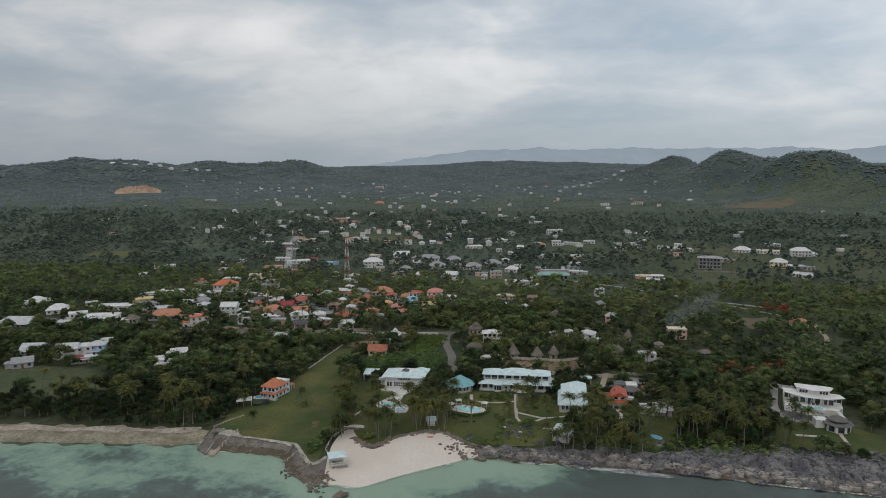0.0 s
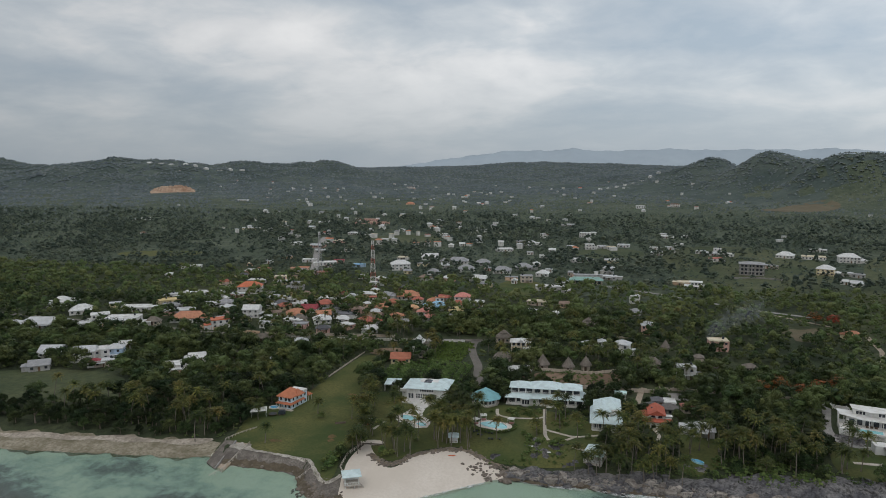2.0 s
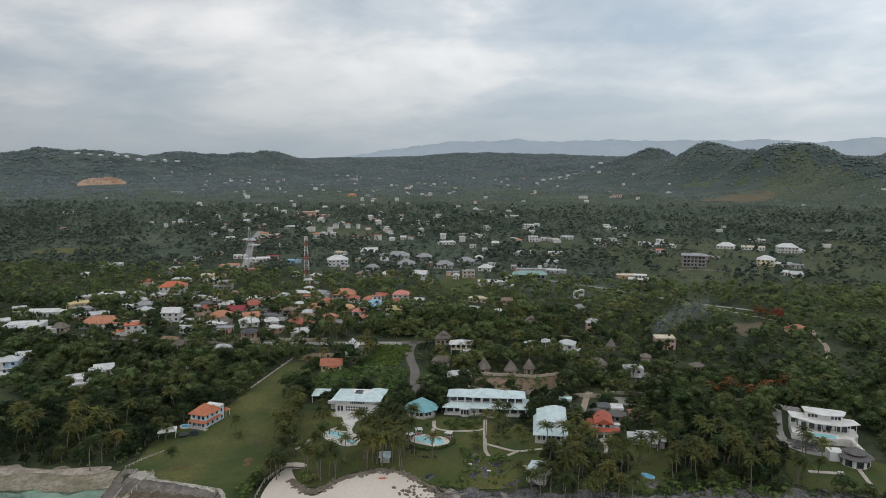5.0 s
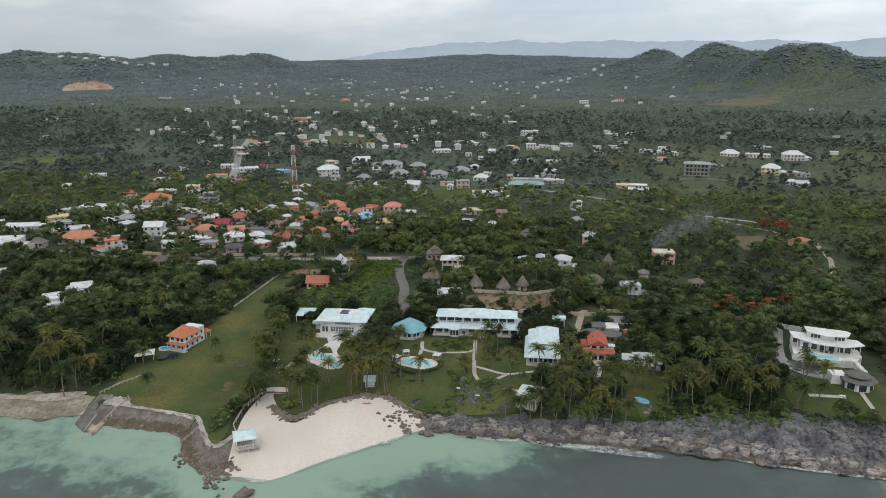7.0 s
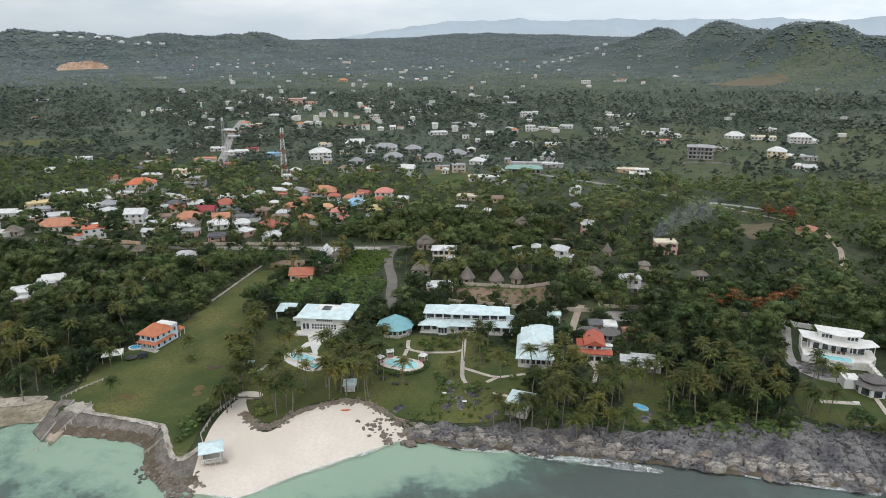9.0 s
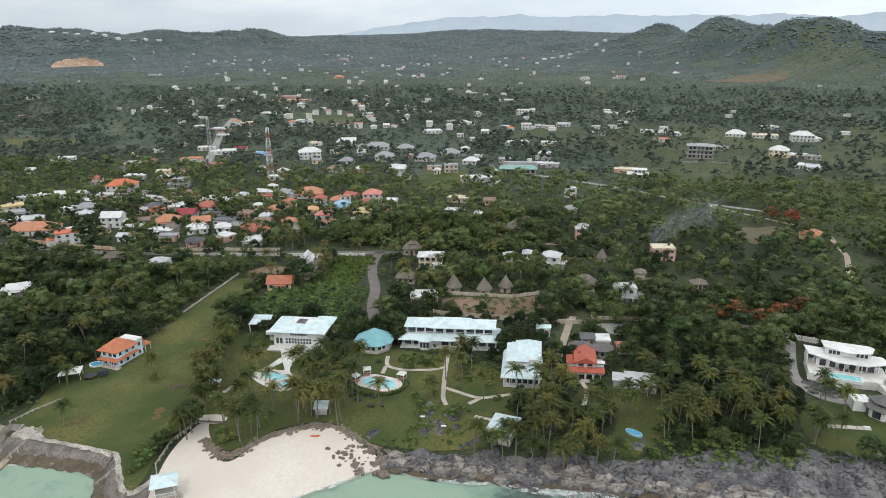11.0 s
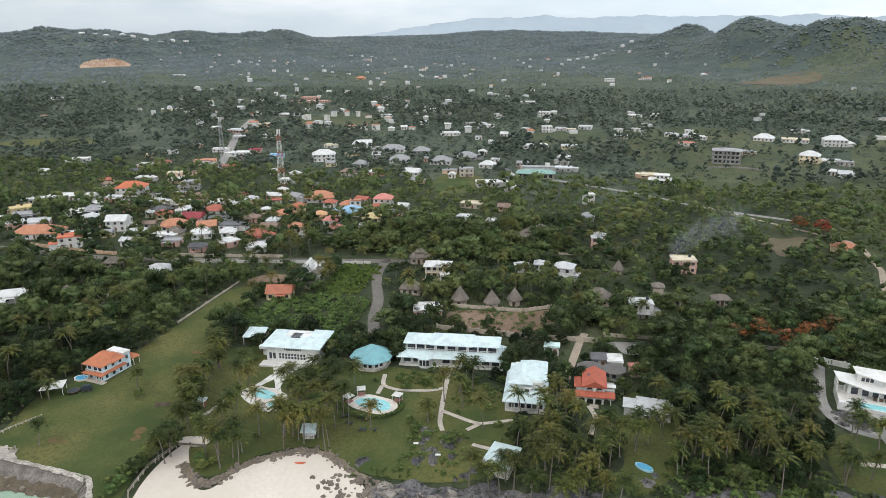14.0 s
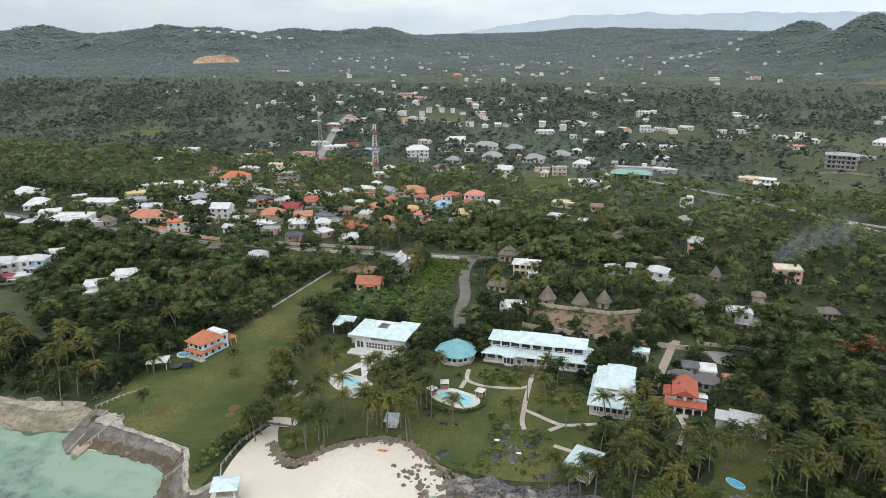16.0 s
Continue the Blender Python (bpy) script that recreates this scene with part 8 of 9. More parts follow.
def long_wall(line, h, mat, label, name="garden_wall"):
    ob = new(name)
    for (x1, y1), (x2, y2) in zip(line, line[1:]):
        n = max(1, round(math.hypot(x2 - x1, y2 - y1) / 6))
        for k in range(n):
            a, b = k / n, (k + 1) / n
            p, q = Vector((x1 + (x2 - x1) * a, y1 + (y2 - y1) * a)), Vector((x1 + (x2 - x1) * b, y1 + (y2 - y1) * b))
            bm = bmesh.new()
            box(bm, 0, (q - p).length + 0.02, -0.12, 0.12, -0.4, h)
            box(bm, -0.2, 0.2, -0.2, 0.2, -0.4, h + 0.25)
            o = part("panel", bm, mat, ob)
            o.matrix_world = pose(p.x, p.y, at(p.x, p.y), 0, 0, math.degrees(math.atan2(q.y - p.y, q.x - p.x)))
    LINES.append((line, 0.4))
    return tagged(ob, label, "wall")


long_wall([(-89.4, 235.4), (-85.5, 235.8), (-81.6, 236.2)], 0.75, "rubble", "low brown stone wall at the head of the beach", "beach_wall")
long_wall([(-160, 358.2), (-122, 364.4), (-84, 370.6)], 1.2, "white_terrace", "long pale roadside wall")
long_wall([(-123, 371.5), (-160, 366), (-196, 361)], 1.4, "wall_stone", "stone roadside wall")
long_wall([(-43, 331.5), (-16, 331.5), (-3, 339)], 1.3, "wall_stone", "low block wall behind the bare plot")
long_wall([(-42, 312.5), (-14, 311), (10, 312)], 1.6, "wall_stone", "brown block wall behind the hotel")
long_wall([(12, 317), (40, 318), (66, 317)], 1.2, "wall_stone", "low brown fence wall along the wood")
long_wall([(-130, 300), (-128.5, 340)], 0.7, "wall_stone", "low stone wall along the grass strip")
long_wall([(70, 312.5), (80, 309), (92, 303)], 1.7, "white_paint", "white gate wall behind the villa")
long_wall([(-250, 366), (-222, 362), (-199, 361)], 1.6, "wall_peach", "peach garden wall beside the road")
long_wall([(-60, 404), (-20, 395), (0, 398)], 1.0, "wall_stone", "low stone wall among trees")
long_wall([(80, 600), (97, 606), (116, 600), (114, 596)], 1.2, "concrete", "grey block wall round the unfinished building")


def shrub(x, y, s, label="rounded dark green garden shrub", mat=None, tall=0.6):
    ob = new("shrub", SHRUBS[int(abs(x * 7 + y * 3)) % len(SHRUBS)] if mat is None else mat)
    ob.matrix_world = pose(x, y, at(x, y) - 0.15, 0, 0, (x * 53) % 360) @ Matrix.Diagonal((s, s, s * tall * 1.6, 1))
    return tagged(ob, label, "shrub", "garden shrubs")


SHRUBS = [crown_mesh("shrub", 90 + k, 1.0, 1.6, 9, 200, 0.11, "weed_leaf") for k in range(3)]
for x, y, s in ((-111.9, 253.7, 1.9), (-71.7, 242.4, 1.0), (-34.1, 253.3, 1.7), (-30.4, 250.2, 1.6), (-41.5, 271.5, 1.8), (-23.3, 250.2, 2.6), (-25, 248.5, 2.0), (-31.3, 258.5, 1.4), (-36, 276, 1.7), (-38.5, 278, 1.5), (-33.5, 278.5, 1.4), (-42, 275.5, 1.6), (-45, 276, 1.3), (-26, 277, 1.7), (-23, 279, 1.6), (-20, 276, 1.5), (-18, 272, 1.4), (-22.5, 268, 1.2), (-17.5, 266, 1.3), (-16, 281, 1.8), (-24, 272, 1.1), (-14, 258.5, 1.5), (-10, 257.5, 1.6), (-6, 259, 1.4), (-25, 263, 0.9), (-32, 265, 1.1), (-33.5, 262, 1.0), (-36, 256, 1.5), (-34, 249, 1.3), (-91, 276.5, 1.6), (-92.5, 274, 1.3), (-69, 276, 1.5), (-67, 272, 1.4), (-63, 277, 1.3), (-51, 274.5, 1.0), (-90.5, 280, 1.4)):
    shrub(x, y, s)
# hedge by the beach balustrade and on the little headland
for x, y, s in ((-93, 213.5, 1.4), (-92.6, 216, 1.9), (-92, 219, 2.2), (-92.4, 222, 2.4), (-92.2, 225.5, 2.2), (-93, 228.5, 2.0), (-94.5, 231.5, 1.7), (-95, 219.5, 1.8), (-95, 223.5, 1.8), (-79.5, 230, 2.0), (-77.5, 228, 1.9), (-76, 230.5, 1.5), (-80.5, 233, 1.4)):
    shrub(x, y, s, "dense sea-grape hedge above the beach", tall=0.55)
# pool hedge
for k in range(20):
    a = radians(190 + 9.5 * k)
    shrub(-48.0 + 7.9 * math.cos(a), 262.2 + 6.3 * math.sin(a), 0.95, "low clipped hedge round the pool deck", tall=0.55)


def cabana(x, y, turn):
    ob = new("cabana")
    bm = bmesh.new(); cone_roof(bm, 4, 1.7, 2.1, 2.6, 0.1); part("canopy", bm, "white_paint", ob)
    for a in (-1, 1):
        for b in (-1, 1):
            column(ob, a, b, 0, 2.1, 0.05)
    box_part("bed", ob, "cushion_red", -0.85, 0.85, -0.7, 0.7, 0.2, 0.5)
    ob.matrix_world = pose(x, y, at(x, y) + 0.28, 0, 0, turn)
    tagged(ob, "white pool cabana with a canopy and day bed", "cabana", "pool cabanas")


for x, y, t in ((-52.6, 266.4, 20), (-54.6, 262.0, 60), (-42.0, 265.2, -10)):
    cabana(x, y, t)


def lounger(x, y, turn, mat="dark_net"):
    ob = new("sun_lounger")
    box_part("seat", ob, mat, -0.32, 0.32, -0.95, 0.35, 0.28, 0.36)
    bm = bmesh.new(); box(bm, -0.32, 0.32, 0, 0.75, 0, 0.07); bmesh.ops.rotate(bm, verts=bm.verts[:], matrix=Matrix.Rotation(radians(40), 3, "X")); bmesh.ops.translate(bm, verts=bm.verts[:], vec=(0, 0.33, 0.3)); part("backrest", bm, mat, ob)
    for a in (-0.27, 0.27):
        for b in (-0.8, 0.3):
            box_part("leg", ob, mat, a - .03, a + .03, b - .03, b + .03, 0, 0.28)
    ob.matrix_world = pose(x, y, at(x, y) + 0.05, 0, 0, turn)
    tagged(ob, "dark sun lounger standing on the hotel grass", "sun lounger", "sun loungers")


for x, y in ((-51.8, 252.8), (-50.6, 252.5), (-47.4, 250.2), (-46.3, 250.3), (-49.6, 255.4), (-48.4, 255.0), (-47.2, 254.8), (-52.8, 255.6), (-53.8, 255.0), (-43.8, 251.0)):
    lounger(x, y, 170 + (x * 31) % 25)


def beach_boat():
    ob = new("small_pool")
    SPOTS.append((20.7, 248.4, 3))
    bm = bmesh.new(); prism(bm, 18, 1.0, 0.0, 0.6); bmesh.ops.scale(bm, verts=bm.verts[:], vec=(2.2, 1.1, 1)); part("rim", bm, "blue_rim", ob)
    bm = bmesh.new(); prism(bm, 18, 0.88, 0.3, 0.63); bmesh.ops.scale(bm, verts=bm.verts[:], vec=(2.2, 1.1, 1)); part("pool_surface", bm, "pool_blue", ob)
    set_down(ob, 20.7, 248.4, -32, "small oval bright blue pool on the grass", "pool")


beach_boat()


def bar_kiosk():
    ob = new("kiosk")
    SPOTS.append((-93, 253, 3))
    box_part("body", ob, "wall_brick", -1.3, 1.3, -0.8, 0.8, -0.3, 1.7); box_part("roof", ob, "mint_roof", -1.7, 1.7, -1.3, 1.3, 2.0, 2.12)
    for a in (-1.2, 1.2):
        for b in (-.9, .9):
            column(ob, a, b, -0.2, 2.2, 0.06)
    set_down(ob, -92.9, 252.8, 10, "small brick kiosk with flat pale roof", "kiosk")
    ob = new("timber_stack")
    for k in range(4):
        box_part("plank", ob, "dark_wood", -2.0, 2.0, -0.9 + 0.5 * k, -0.6 + 0.5 * k, 0, 0.25)
    set_down(ob, -103.5, 251.4, 25, "dark timber beams lying on the grass", "timber")
    for x, y in ((-26.0, 243.6), (-32.2, 247.0), (-12.6, 240.6)):
        ob = new("sign_board")
        box_part("board", ob, "white_paint", -0.6, 0.6, -0.35, 0.35, 0.5, 0.58)
        for a in (-.5, .5):
            box_part("leg", ob, "white_paint", a - .04, a + .04, -.04, .04, -0.2, 0.5)
        set_down(ob, x, y, 10, "low white board on short legs in the grass", "board")
    ob = new("beach_kayak")
    bm = bmesh.new(); tube(bm, [(-1.35, 0, .22), (-.7, 0, .1), (.7, 0, .1), (1.35, 0, .22)], [0.04, 0.24, 0.24, 0.04], 8); part("hull", bm, "kayak_red", ob)
    ob.matrix_world = pose(-57.0, 235.4, at(-57.0, 235.4) + 0.14, 0, 0, 15)
    tagged(ob, "orange kayak lying on the sand", "kayak")
    ob = new("stone_slab")
    box_part("slab", ob, "pale_stone", -5.0, 5.0, -0.8, 0.8, -0.2, 0.15); box_part("bench", ob, "white_paint", 3.2, 4.8, -0.3, 0.3, 0.15, 0.6)
    set_down(ob, 73.5, 260.0, 2, "long pale stone slab with a white bench", "terrace slab")


bar_kiosk()


def crops():
    """Low climbing crops over the plot by the road."""
    x, y = scatter_box(-94, -77, 336, 368, 1.9, 31)
    r = np.random.default_rng(32)
    vs, fs, base = [], [], 0
    for a, b in zip(x, y):
        v, q = crown_arrays(r, 1.3, 1.4, 4, 40, 0.4)
        vs.append(v + (a, b, at(a, b) - 0.2)); fs.append(q + base); base += len(v)
    ob = new("crops", fast_mesh("crops", np.concatenate(vs), np.concatenate(fs), "bright_leaf"))
    tagged(ob, "bright green climbing crops covering a plot", "crops", kind="stuff")


def scatter_box(x0, x1, y0, y1, gap, seed):
    r = np.random.default_rng(seed)
    gx, gy = np.meshgrid(np.arange(x0, x1, gap), np.arange(y0, y1, gap))
    return gx.ravel() + r.uniform(-.5, .5, gx.size) * gap, gy.ravel() + r.uniform(-.5, .5, gx.size) * gap


SPOTS += [(-203, 292, 10), (-201, 303, 7), (-103, 345, 6)]
GARDEN = [(-113, 306), (-107, 324), (-92, 333), (-71, 331), (-69.5, 313), (-65, 297), (-84, 296), (-100, 298)]
OPEN.append(GARDEN)


def low_garden():
    """Low bright bushes and banana plants behind the villa."""
    r = np.random.default_rng(34)
    x, y = scatter_box(-113, -65, 296, 333, 2.0, 33)
    ok = inside(GARDEN, x, y) & (r.random(len(x)) < 0.85)
    x, y = x[ok], y[ok]
    vs, fs, base = [], [], 0
    for a, b in zip(x, y):
        q = r.uniform(0.9, 2.3)
        v, f = billows(r, q, 1.2 * q, 4, 64, 0.30)
        vs.append(v + (a, b, at(a, b) - 0.25)); fs.append(f + base); base += len(v)
    ob = new("garden_bushes", fast_mesh("garden_bushes", np.concatenate(vs), np.concatenate(fs), "weed_leaf"))
    tagged(ob, "low light green bushes and saplings in a rough garden", "bushes", kind="stuff")


def smoke():
    """Thin smoke that drifts off a garden fire, in many faint wisps."""
    m, nt, b = nodes_of("smoke")
    b.inputs["Base Color"].default_value = (0.55, 0.60, 0.66, 1)
    b.inputs["Roughness"].default_value, b.inputs["Specular IOR Level"].default_value, b.inputs["Alpha"].default_value = 1.0, 0.0, 0.03
    MATS["smoke"] = m
    r = np.random.default_rng(41)
    n = 520
    t = r.random(n) ** 0.8
    c = np.stack([39 + 26 * t ** 1.3 + r.normal(0, 1, n) * (0.7 + 4.2 * t), 389 + 6 * t + r.normal(0, 1, n) * (0.6 + 3 * t), 10 + 17 * t ** 0.8 + r.normal(0, 1, n) * (0.8 + 2.6 * t)], -1)
    d = r.normal(size=(n, 3)); d[:, 1] -= 1.5
    v, q = leaf_quads(c, d / np.linalg.norm(d, axis=1, keepdims=True), 1.5, r)
    ob = new("smoke", fast_mesh("smoke", v, q, "smoke"))
    tagged(ob, "thin blue-grey smoke drifting from a garden fire", "smoke", kind="stuff")


low_garden()
smoke()
crops()
for x, y, s in ((104, 454, 1.0), (112, 449, 1.0), (52, 321, 0.9), (60, 324, 1.0), (74, 325, 0.9), (82, 331, 1.0), (66, 320, 0.8)):
    tree(x, y, 3, s, x * 40 % 360, "flame tree with scattered red blossom", True)
    SPOTS.append((x, y, 3.0))


for n, (x, y, k, q) in enumerate(((-64, 289, 1, .9), (-62.5, 292, 3, .8), (-48.6, 288, 1, .8), (-49.5, 292, 3, .8), (-66.5, 282, 0, .8), (-68.5, 286, 1, .8), (-64, 277.5, 2, .7), (-15, 289, 1, .9), (-12.5, 293, 3, .9), (-15.2, 284.5, 0, .75), (-50, 296, 3, .9), (-57, 294, 1, .9), (-1.5, 282, 0, .9), (1, 286, 1, .8), (3, 268, 0, .7), (-1, 264, 2, .8), (17, 281, 0, .8), (30.5, 275, 1, .8), (-92, 286, 3, .8), (-89.5, 291, 1, .7))):
    tree(x, y, k, q, 50 * n, "leafy garden tree close beside the hotel buildings")


def more_town():
    """Small houses packed between the others in the middle of the town."""
    r = random.Random(8)
    placed = [(o.location.x, o.location.y) for o in scene.objects if o.name.startswith("house") and o.parent is None]
    made = 0
    while made < 58:
        x, y = (r.uniform(-275, -95), r.uniform(372, 470)) if made < 30 else (r.uniform(-330, -30), r.uniform(385, 640))
        if not (-0.62 * y < x < -0.06 * y) or (x > -135 and y < 388) or inside([(-124, 380), (-20, 378), (8, 412), (-28, 434), (-80, 424), (-116, 410)], x, y) or any(math.hypot(x - a, y - b) < 13 for a, b in placed) or not free_spot(np.array([x]), np.array([y]), 1.0)[0]:
            continue
        placed.append((x, y)); made += 1
        w = r.uniform(5.0, 8.5)
        house(x, y, w, w * r.uniform(.6, .85), r.uniform(-25, 25), 1, r.choice(("flat", "flat", "hip", "gable")), r.choice(("white", "cream", "pink", "grey", "peach")), r.choice(("white", "white", "tin", "grey", "grey", "brown", "red", "tin", "dark", "brown")))


more_town()


def far_houses():
    """Small houses scattered up the far valley, joined: each a block with a flat, hipped or gabled roof."""
    r = random.Random(21)
    covers = ("white", "tin", "grey", "cream", "orange", "red")
    bm = bmesh.new()
    spots = []
    for k in range(200):
        y = 740 + 1500 * r.random() ** 1.5
        a = r.gauss(-0.30, 0.15) if k % 4 else r.gauss(-0.02, 0.18)
        spots.append((y * math.tan(a), y, r.uniform(4.5, 8.5), r.choice((0, 0, 0, 1, 1, 2, 3, 4, 5))))
    spots += [(-1690 + 34 * k + r.uniform(-6, 6), 2190 + 22 * k, 16, 0) for k in range(9)] + [(-70 + 22 * k, 1960 + 8 * k, 10, 1) for k in range(8)]
    for x, y, w, c in spots:
        keep_view(x, y, w, w * .7, 2.0)
        h, t = r.choice((2.7, 2.7, 5.2)), radians(r.uniform(-30, 30))
        before, faces = len(bm.verts), len(bm.faces)
        d = w * r.uniform(.55, .8)
        box(bm, -w / 2, w / 2, -d / 2, d / 2, -1.5, h)
        body = len(bm.faces)
        if r.random() < .5:
            box(bm, -w / 2 - .3, w / 2 + .3, -d / 2 - .3, d / 2 + .3, h, h + .3)
        else:
            hip(bm, -w / 2 - .5, w / 2 + .5, -d / 2 - .5, d / 2 + .5, h, h + .28 * d, gable=r.random() < .4)
        bm.verts.ensure_lookup_table(); bm.faces.ensure_lookup_table()
        m = pose(x, y, at(x, y), 0, 0, math.degrees(t))
        for v in bm.verts[before:]:
            v.co = m @ v.co
        for f in bm.faces[body:]:
            f.material_index = 1 + c
    me = bm_mesh("far_houses", bm, "wall_white")
    for c in covers:
        me.materials.append(tile_roof("tile_" + c, ROOFS[c]))
    tagged(new("far_houses", me), "small pale houses scattered up the far wooded valley", "houses", kind="stuff")


paint("wall_white", WALLS["white"])
far_houses()


def tufts():
    """Weeds and saplings on the bare plot, the garden rocks and rough grass."""
    r = np.random.default_rng(77)
    spots = [(r.uniform(-40, -8), r.uniform(315, 331), r.uniform(.4, 1.5)) for k in range(90)]
    spots += [(r.uniform(-35, -20), r.uniform(237, 255), r.uniform(.4, 1.1)) for k in range(60)]
    spots += [(r.uniform(-48, -28), r.uniform(234.5, 238), r.uniform(.3, .6)) for k in range(40)]
    spots += [(r.uniform(-8, 60), r.uniform(237.5, 243), r.uniform(.5, 1.3)) for k in range(80)]
    spots += [(r.uniform(24, 60), r.uniform(240, 253), r.uniform(.8, 2.0)) for k in range(110)]
    spots += [(r.uniform(60, 110), r.uniform(243, 247), r.uniform(.5, 1.2)) for k in range(30)]
    spots += [(r.uniform(-300, -140), r.uniform(229, 236), r.uniform(.5, 1.4)) for k in range(90)]
    spots += [(r.uniform(-46, -33), r.uniform(273.5, 283.5), r.uniform(.5, 1.0)) for k in range(60)]
    spots += [(r.uniform(-28, -15), r.uniform(267, 284), r.uniform(.4, 1.0)) for k in range(60)]
    spots += [(r.uniform(-69, -62), r.uniform(268, 282), r.uniform(.5, 1.0)) for k in range(24)]
    spots += [(r.uniform(-16, 12), r.uniform(240, 258), r.uniform(.4, 1.0)) for k in range(60)]
    vs, fs, base = [], [], 0
    for x, y, s in spots:
        v, q = billows(r, 1.2 * s, 1.3 * s, 4, 32, 0.10 * s + 0.05)
        vs.append(v + (x, y, max(at(x, y), 0.5) - 0.25 * s)); fs.append(q + base); base += len(v)
    ob = new("weeds", fast_mesh("weeds", np.concatenate(vs), np.concatenate(fs), "weed_leaf"))
    tagged(ob, "low weeds and saplings along the shore and on bare ground", "weeds", kind="stuff")


tufts()
town_palms()

# ---- the woods ----
def scatter(x0, x1, y0, y1, gap, seed):
    r = np.random.default_rng(seed)
    gx, gy = np.meshgrid(np.arange(x0, x1, gap), np.arange(y0, y1, gap))
    x, y = gx.ravel() + r.uniform(-.45, .45, gx.size) * gap, gy.ravel() + r.uniform(-.45, .45, gx.size) * gap
    return x, y


def in_view(x, y, wide=0.85):
    """The wedge of country that the camera sees along its path, with some margin."""
    return (x > -1.42 * (y - 70) - 30) & (x < 0.50 * (y + 20))


def woods(name, x, y, seed, lumps, leaves, leaf, mat, label, sizes=(0.7, 1.25)):
    """Many crowns in one sheet of leaves."""
    r = np.random.default_rng(seed)
    z = height(x, y)
    variants = []
    for k in range(6):
        sp, tl = ((3.6, 7.0), (4.6, 8.0), (3.0, 6.5), (5.4, 8.5), (4.0, 6.0), (2.8, 5.0))[k]
        variants.append(billows(r, sp, tl, lumps, leaves, leaf))
    vs, fs, tones, base = [], [], [], 0
    for a, b, c in zip(x, y, z):
        v, f = variants[r.integers(6)]
        t, s = r.uniform(0, 6.28), r.uniform(*sizes)
        co, si = math.cos(t) * s, math.sin(t) * s
        vs.append(np.stack([v[:, 0] * co - v[:, 1] * si + a, v[:, 0] * si + v[:, 1] * co + b, v[:, 2] * s * r.uniform(.85, 1.3) + c - 0.6], -1))
        fs.append(f + base); base += len(v)
        tones.append(np.full(len(v), r.random(), np.float32))
    ob = new(name, fast_mesh(name, np.concatenate(vs), np.concatenate(fs), mat))
    ob.data.attributes.new("tone", "FLOAT", "POINT").data.foreach_set("value", np.concatenate(tones))
    return tagged(ob, label, "woodland", kind="stuff")


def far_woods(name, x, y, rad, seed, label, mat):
    """Small ragged crowns, seen from afar only."""
    r = np.random.default_rng(seed)
    z = height(x, y)
    n = len(x)
    a = np.arange(6) * np.pi / 3 + r.uniform(0, 1, (n, 1))
    q = rad[:, None] * r.uniform(0.65, 1.25, (n, 6))
    tall = (rad * r.uniform(0.7, 1.25, n))[:, None]
    ring = np.stack([x[:, None] + q * np.cos(a), y[:, None] + q * np.sin(a), (z - 0.4)[:, None] + tall * r.uniform(0.0, 0.35, (n, 6))], -1)
    top = np.stack([x + 0.2 * rad, y, z + tall[:, 0]], -1)[:, None]
    f = np.array([(k, (k + 1) % 6, 6) for k in range(6)])
    faces = (f[None] + (np.arange(n) * 7)[:, None, None]).reshape(-1, 3)
    ob = new(name, fast_mesh(name, np.concatenate([ring, top], 1).reshape(-1, 3), faces, mat, True))
    ob.data.attributes.new("tone", "FLOAT", "POINT").data.foreach_set("value", np.repeat(r.random(n).astype(np.float32), 7))
    return tagged(ob, label, "woodland", kind="stuff")


def meadow_at(x, y):
    """Rough pasture, where the trees stand wider apart."""
    return inside([(20, 720), (60, 800), (140, 800), (180, 700), (140, 560), (75, 470), (48, 500), (40, 600)], x, y) | inside([(110, 470), (160, 560), (220, 760), (330, 860), (400, 760), (300, 560), (240, 470), (150, 400), (122, 420)], x, y)


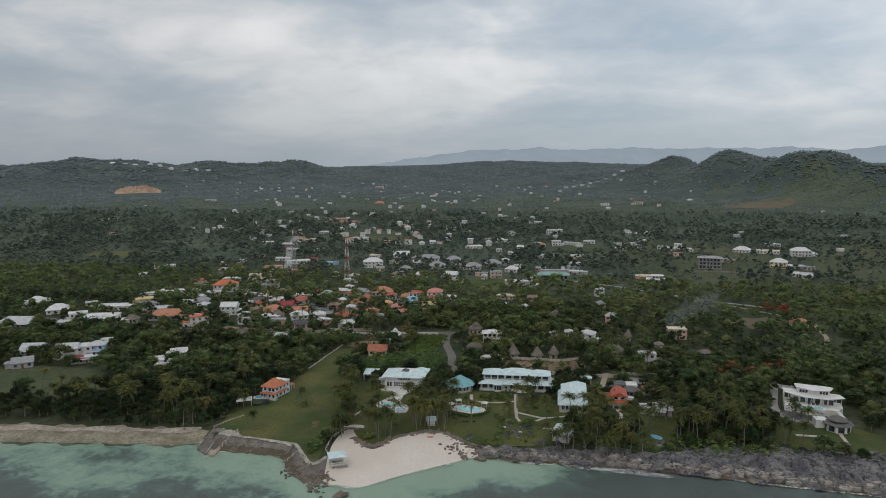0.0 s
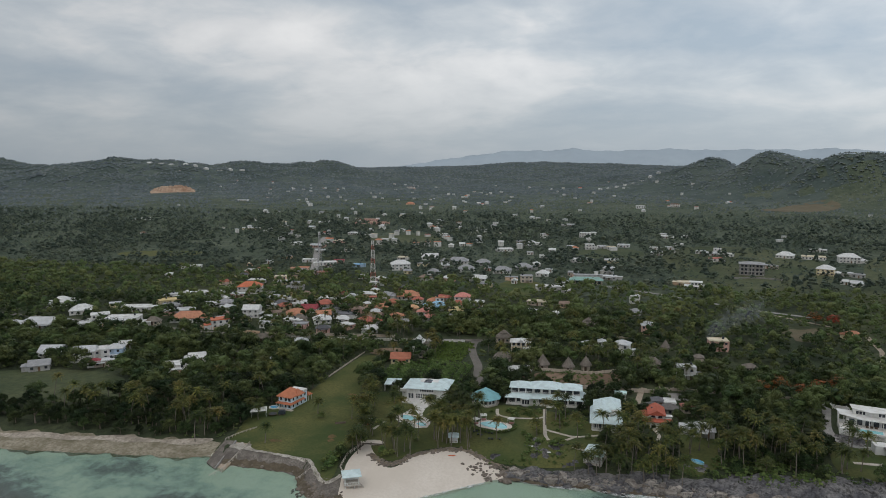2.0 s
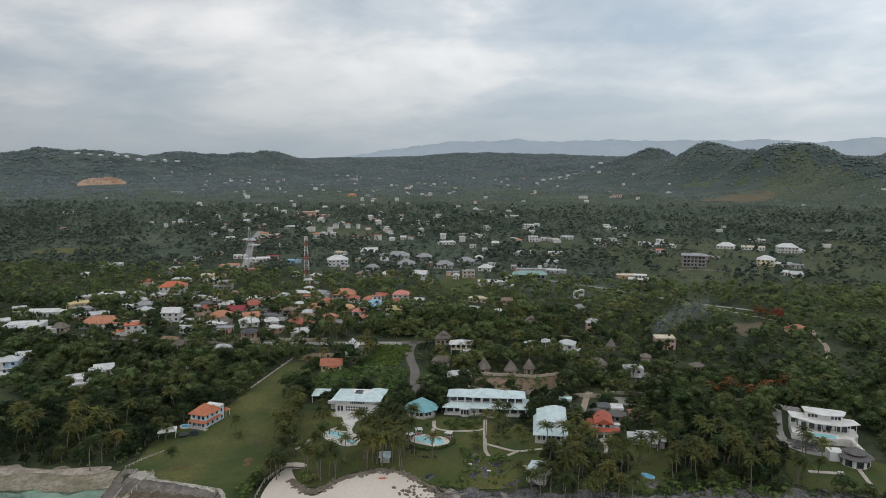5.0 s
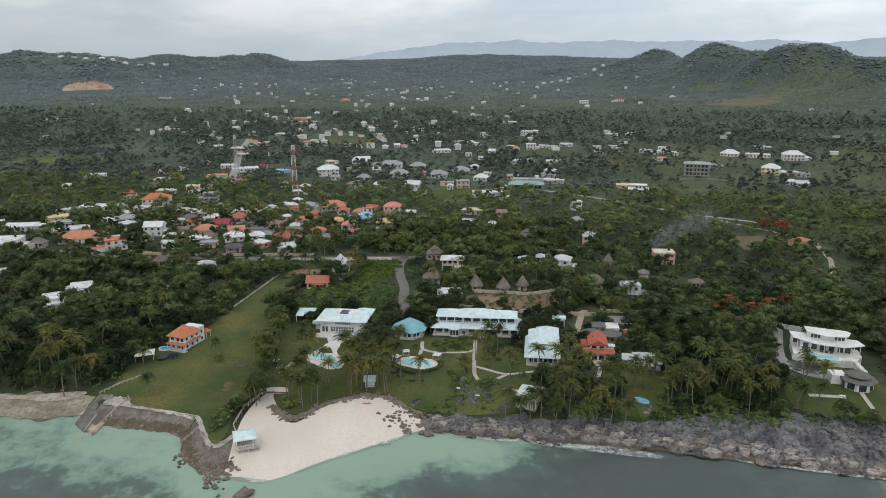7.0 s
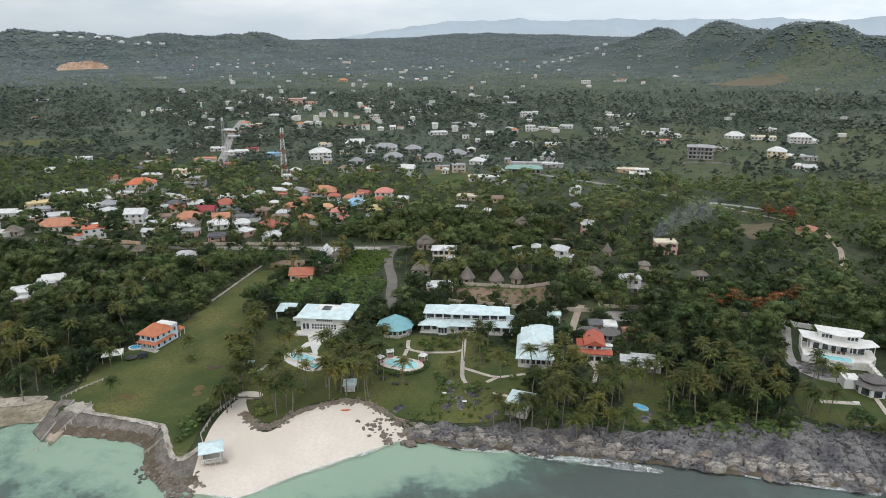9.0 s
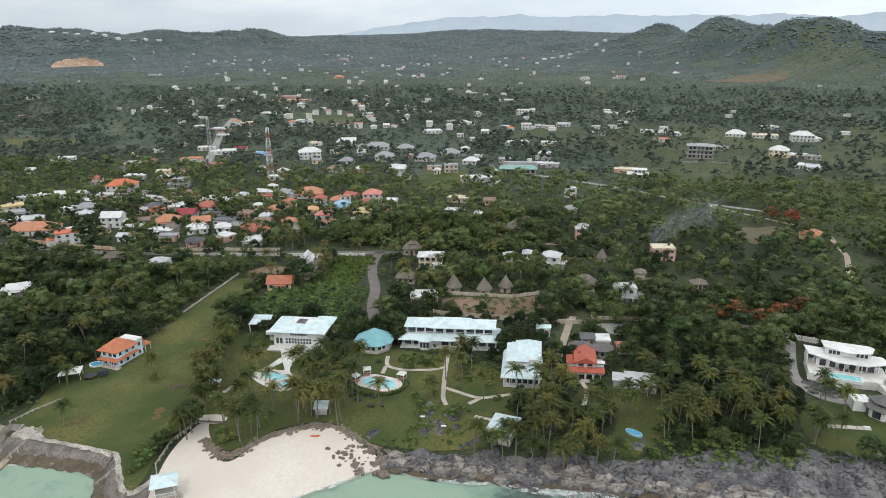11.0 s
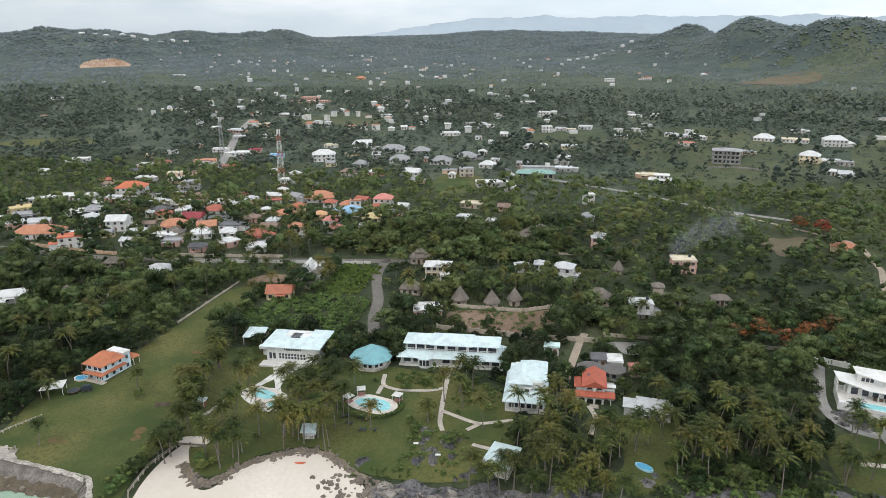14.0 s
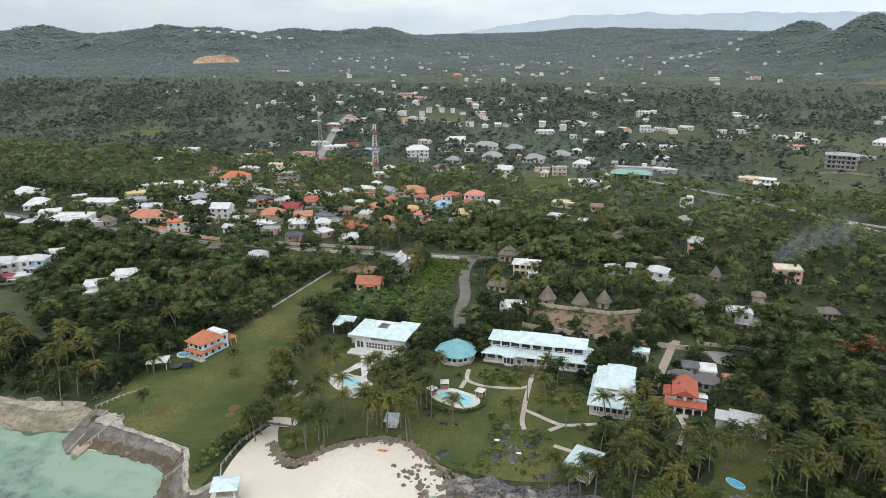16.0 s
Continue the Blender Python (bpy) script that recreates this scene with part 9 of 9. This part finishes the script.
def grow_woods():
    # shore wood: single trees in front, a joined sheet behind
    x, y = scatter(-420, 190, 226, 345, 5.5, 3)
    ok = free_spot(x, y, 1.0) & in_view(x, y) & (y > np.interp(x, COAST_X, COAST_Y) + np.interp(x, [-140, -30, 30, 60], [12, 9, 9, 16]))
    x, y = x[ok], y[ok]
    order = np.argsort(y + 0.35 * np.abs(x + 30))
    x, y = x[order], y[order]
    r = random.Random(5)
    for a, b in zip(x[:300], y[:300]):
        tree(a, b, r.randrange(6), r.uniform(0.6, 1.25) * (0.72 if -45 < a < 20 else 1) * float(np.interp(b - np.interp(a, COAST_X, COAST_Y), [10, 30] if a > -40 else [6, 16], [0.4, 1.0])), r.uniform(0, 360), "dense dark green broadleaf tree in the shore wood")
    woods("shore_wood", x[300:], y[300:], 11, 14, 460, 0.37, "leaf", "dense dark green wood behind the shore", (0.6, 1.4))
    # bushes that fill the gaps under the trees
    x, y = scatter(-330, 130, 236, 345, 3.6, 27)
    ok = free_spot(x, y, 0.6) & in_view(x, y) & (y > np.interp(x, COAST_X, COAST_Y) + np.interp(x, [-140, -30, 30, 60], [12, 9, 9, 16])) & (rng.random(len(x)) < 0.7)
    woods("thicket", x[ok], y[ok], 28, 3, 30, 0.62, "leaf", "dense low bushes under the trees of the shore wood", (0.22, 0.46))
    x, y = scatter(-640, 300, 345, 540, 5.3, 4)
    dense = inside([(-118, 384), (-20, 382), (5, 412), (-30, 428), (-80, 416), (-112, 402)], x, y)
    ok = free_spot(x, y, 0.0) & in_view(x, y) & ((rng.random(len(x)) < 0.74) | dense)
    x, y = x[ok], y[ok]
    back = y > 430
    woods("town_trees", x[~back], y[~back], 12, 8, 96, 0.46, "leaf", "green trees standing thickly between the houses", (0.45, 1.25))
    woods("town_trees_behind", x[back], y[back], 16, 5, 40, 0.60, "leaf", "green trees between the houses at the back of the town", (0.45, 1.25))
    x, y = scatter(-122, 0, 384, 500, 7.0, 6)
    ok = free_spot(x, y, 0.5) & inside([(-118, 384), (-20, 382), (5, 412), (-30, 428), (-80, 416), (-112, 402)], x, y)
    woods("tall_grove", x[ok], y[ok], 15, 18, 760, 0.33, "leaf", "grove of tall dark spreading trees behind the road", (1.0, 1.5))
    x, y = scatter(-1250, 560, 540, 1150, 7.2, 5)
    meadow = meadow_at(x, y)
    thin = np.clip(0.48 + 0.45 * waves(x * 2, y * 2) + 0.25 * waves(x * 5, y * 5), 0.12, 0.85) * np.interp(y, [540, 850, 1150], [1, 1, 0.15]) * np.where(x > 0.06 * y, 0.8, 1) * np.where(meadow, 0.8, 1)
    ok = free_spot(x, y, 0.4) & in_view(x, y) & (rng.random(len(x)) < thin)
    woods("valley_trees", x[ok], y[ok], 13, 4, 12, 0.8, "leaf_mid_haze", "trees scattered over the valley floor", (0.5, 1.3))
    x, y = scatter(-1250, 560, 540, 1200, 4.6, 25)
    lush = waves(x * 2.3, y * 2.3) + 0.7 * waves(x * 6 + 5, y * 6)
    ok = free_spot(x, y, 0.3) & in_view(x, y) & (rng.random(len(x)) < np.clip(0.52 + 0.38 * lush, 0.10, 0.95) * np.where(meadow_at(x, y), 0.4, 1))
    x, y = x[ok], y[ok]
    far_woods("valley_shrubs", x, y, rng.uniform(0.7, 2.3, len(x)) * np.interp(y, [540, 1100], [0.85, 1.3]), 26, "low green scrub and bushes covering the valley floor", "leaf_mid_haze")
    # hills and far valley
    r2 = np.random.default_rng(9)
    n = 135000
    d = 820 * (3900 / 820) ** r2.random(n)
    a = r2.uniform(-0.97, 0.46, n)
    x, y = d * np.sin(a), 90 + d * np.cos(a)
    lush = waves(x * 1.3, y * 1.3) + 0.7 * waves(x * 3.1 + 40, y * 3.1) + 0.6 * waves(x * 7 + 11, y * 6.3)
    hilly = smooth(height(x, y) - plane(y), 8, 40)
    keep = np.clip(0.42 + 0.42 * lush, 0.08, 1.0)
    ok = free_spot(x, y, 2.0) & (r2.random(n) < np.maximum(keep, hilly * 1.0) * np.interp(d, [820, 1150], [0.25, 0.9]))
    x, y, d = x[ok], y[ok], d[ok]
    rad = np.clip(0.0017 * d, 1.8, 4.6) * r2.uniform(0.5, 1.45, len(x))
    # with distance, more crowns take the paler leaf that carries haze in its colour
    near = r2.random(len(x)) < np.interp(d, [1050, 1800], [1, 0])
    far_woods("far_valley_woods", x[near], y[near], rad[near], 10, "green woods over the far valley floor", "leaf_mid_haze")
    far_woods("hill_woods", x[~near], y[~near], rad[~near], 14, "soft green woods over the far hills", "leaf_far_haze")


grow_woods()
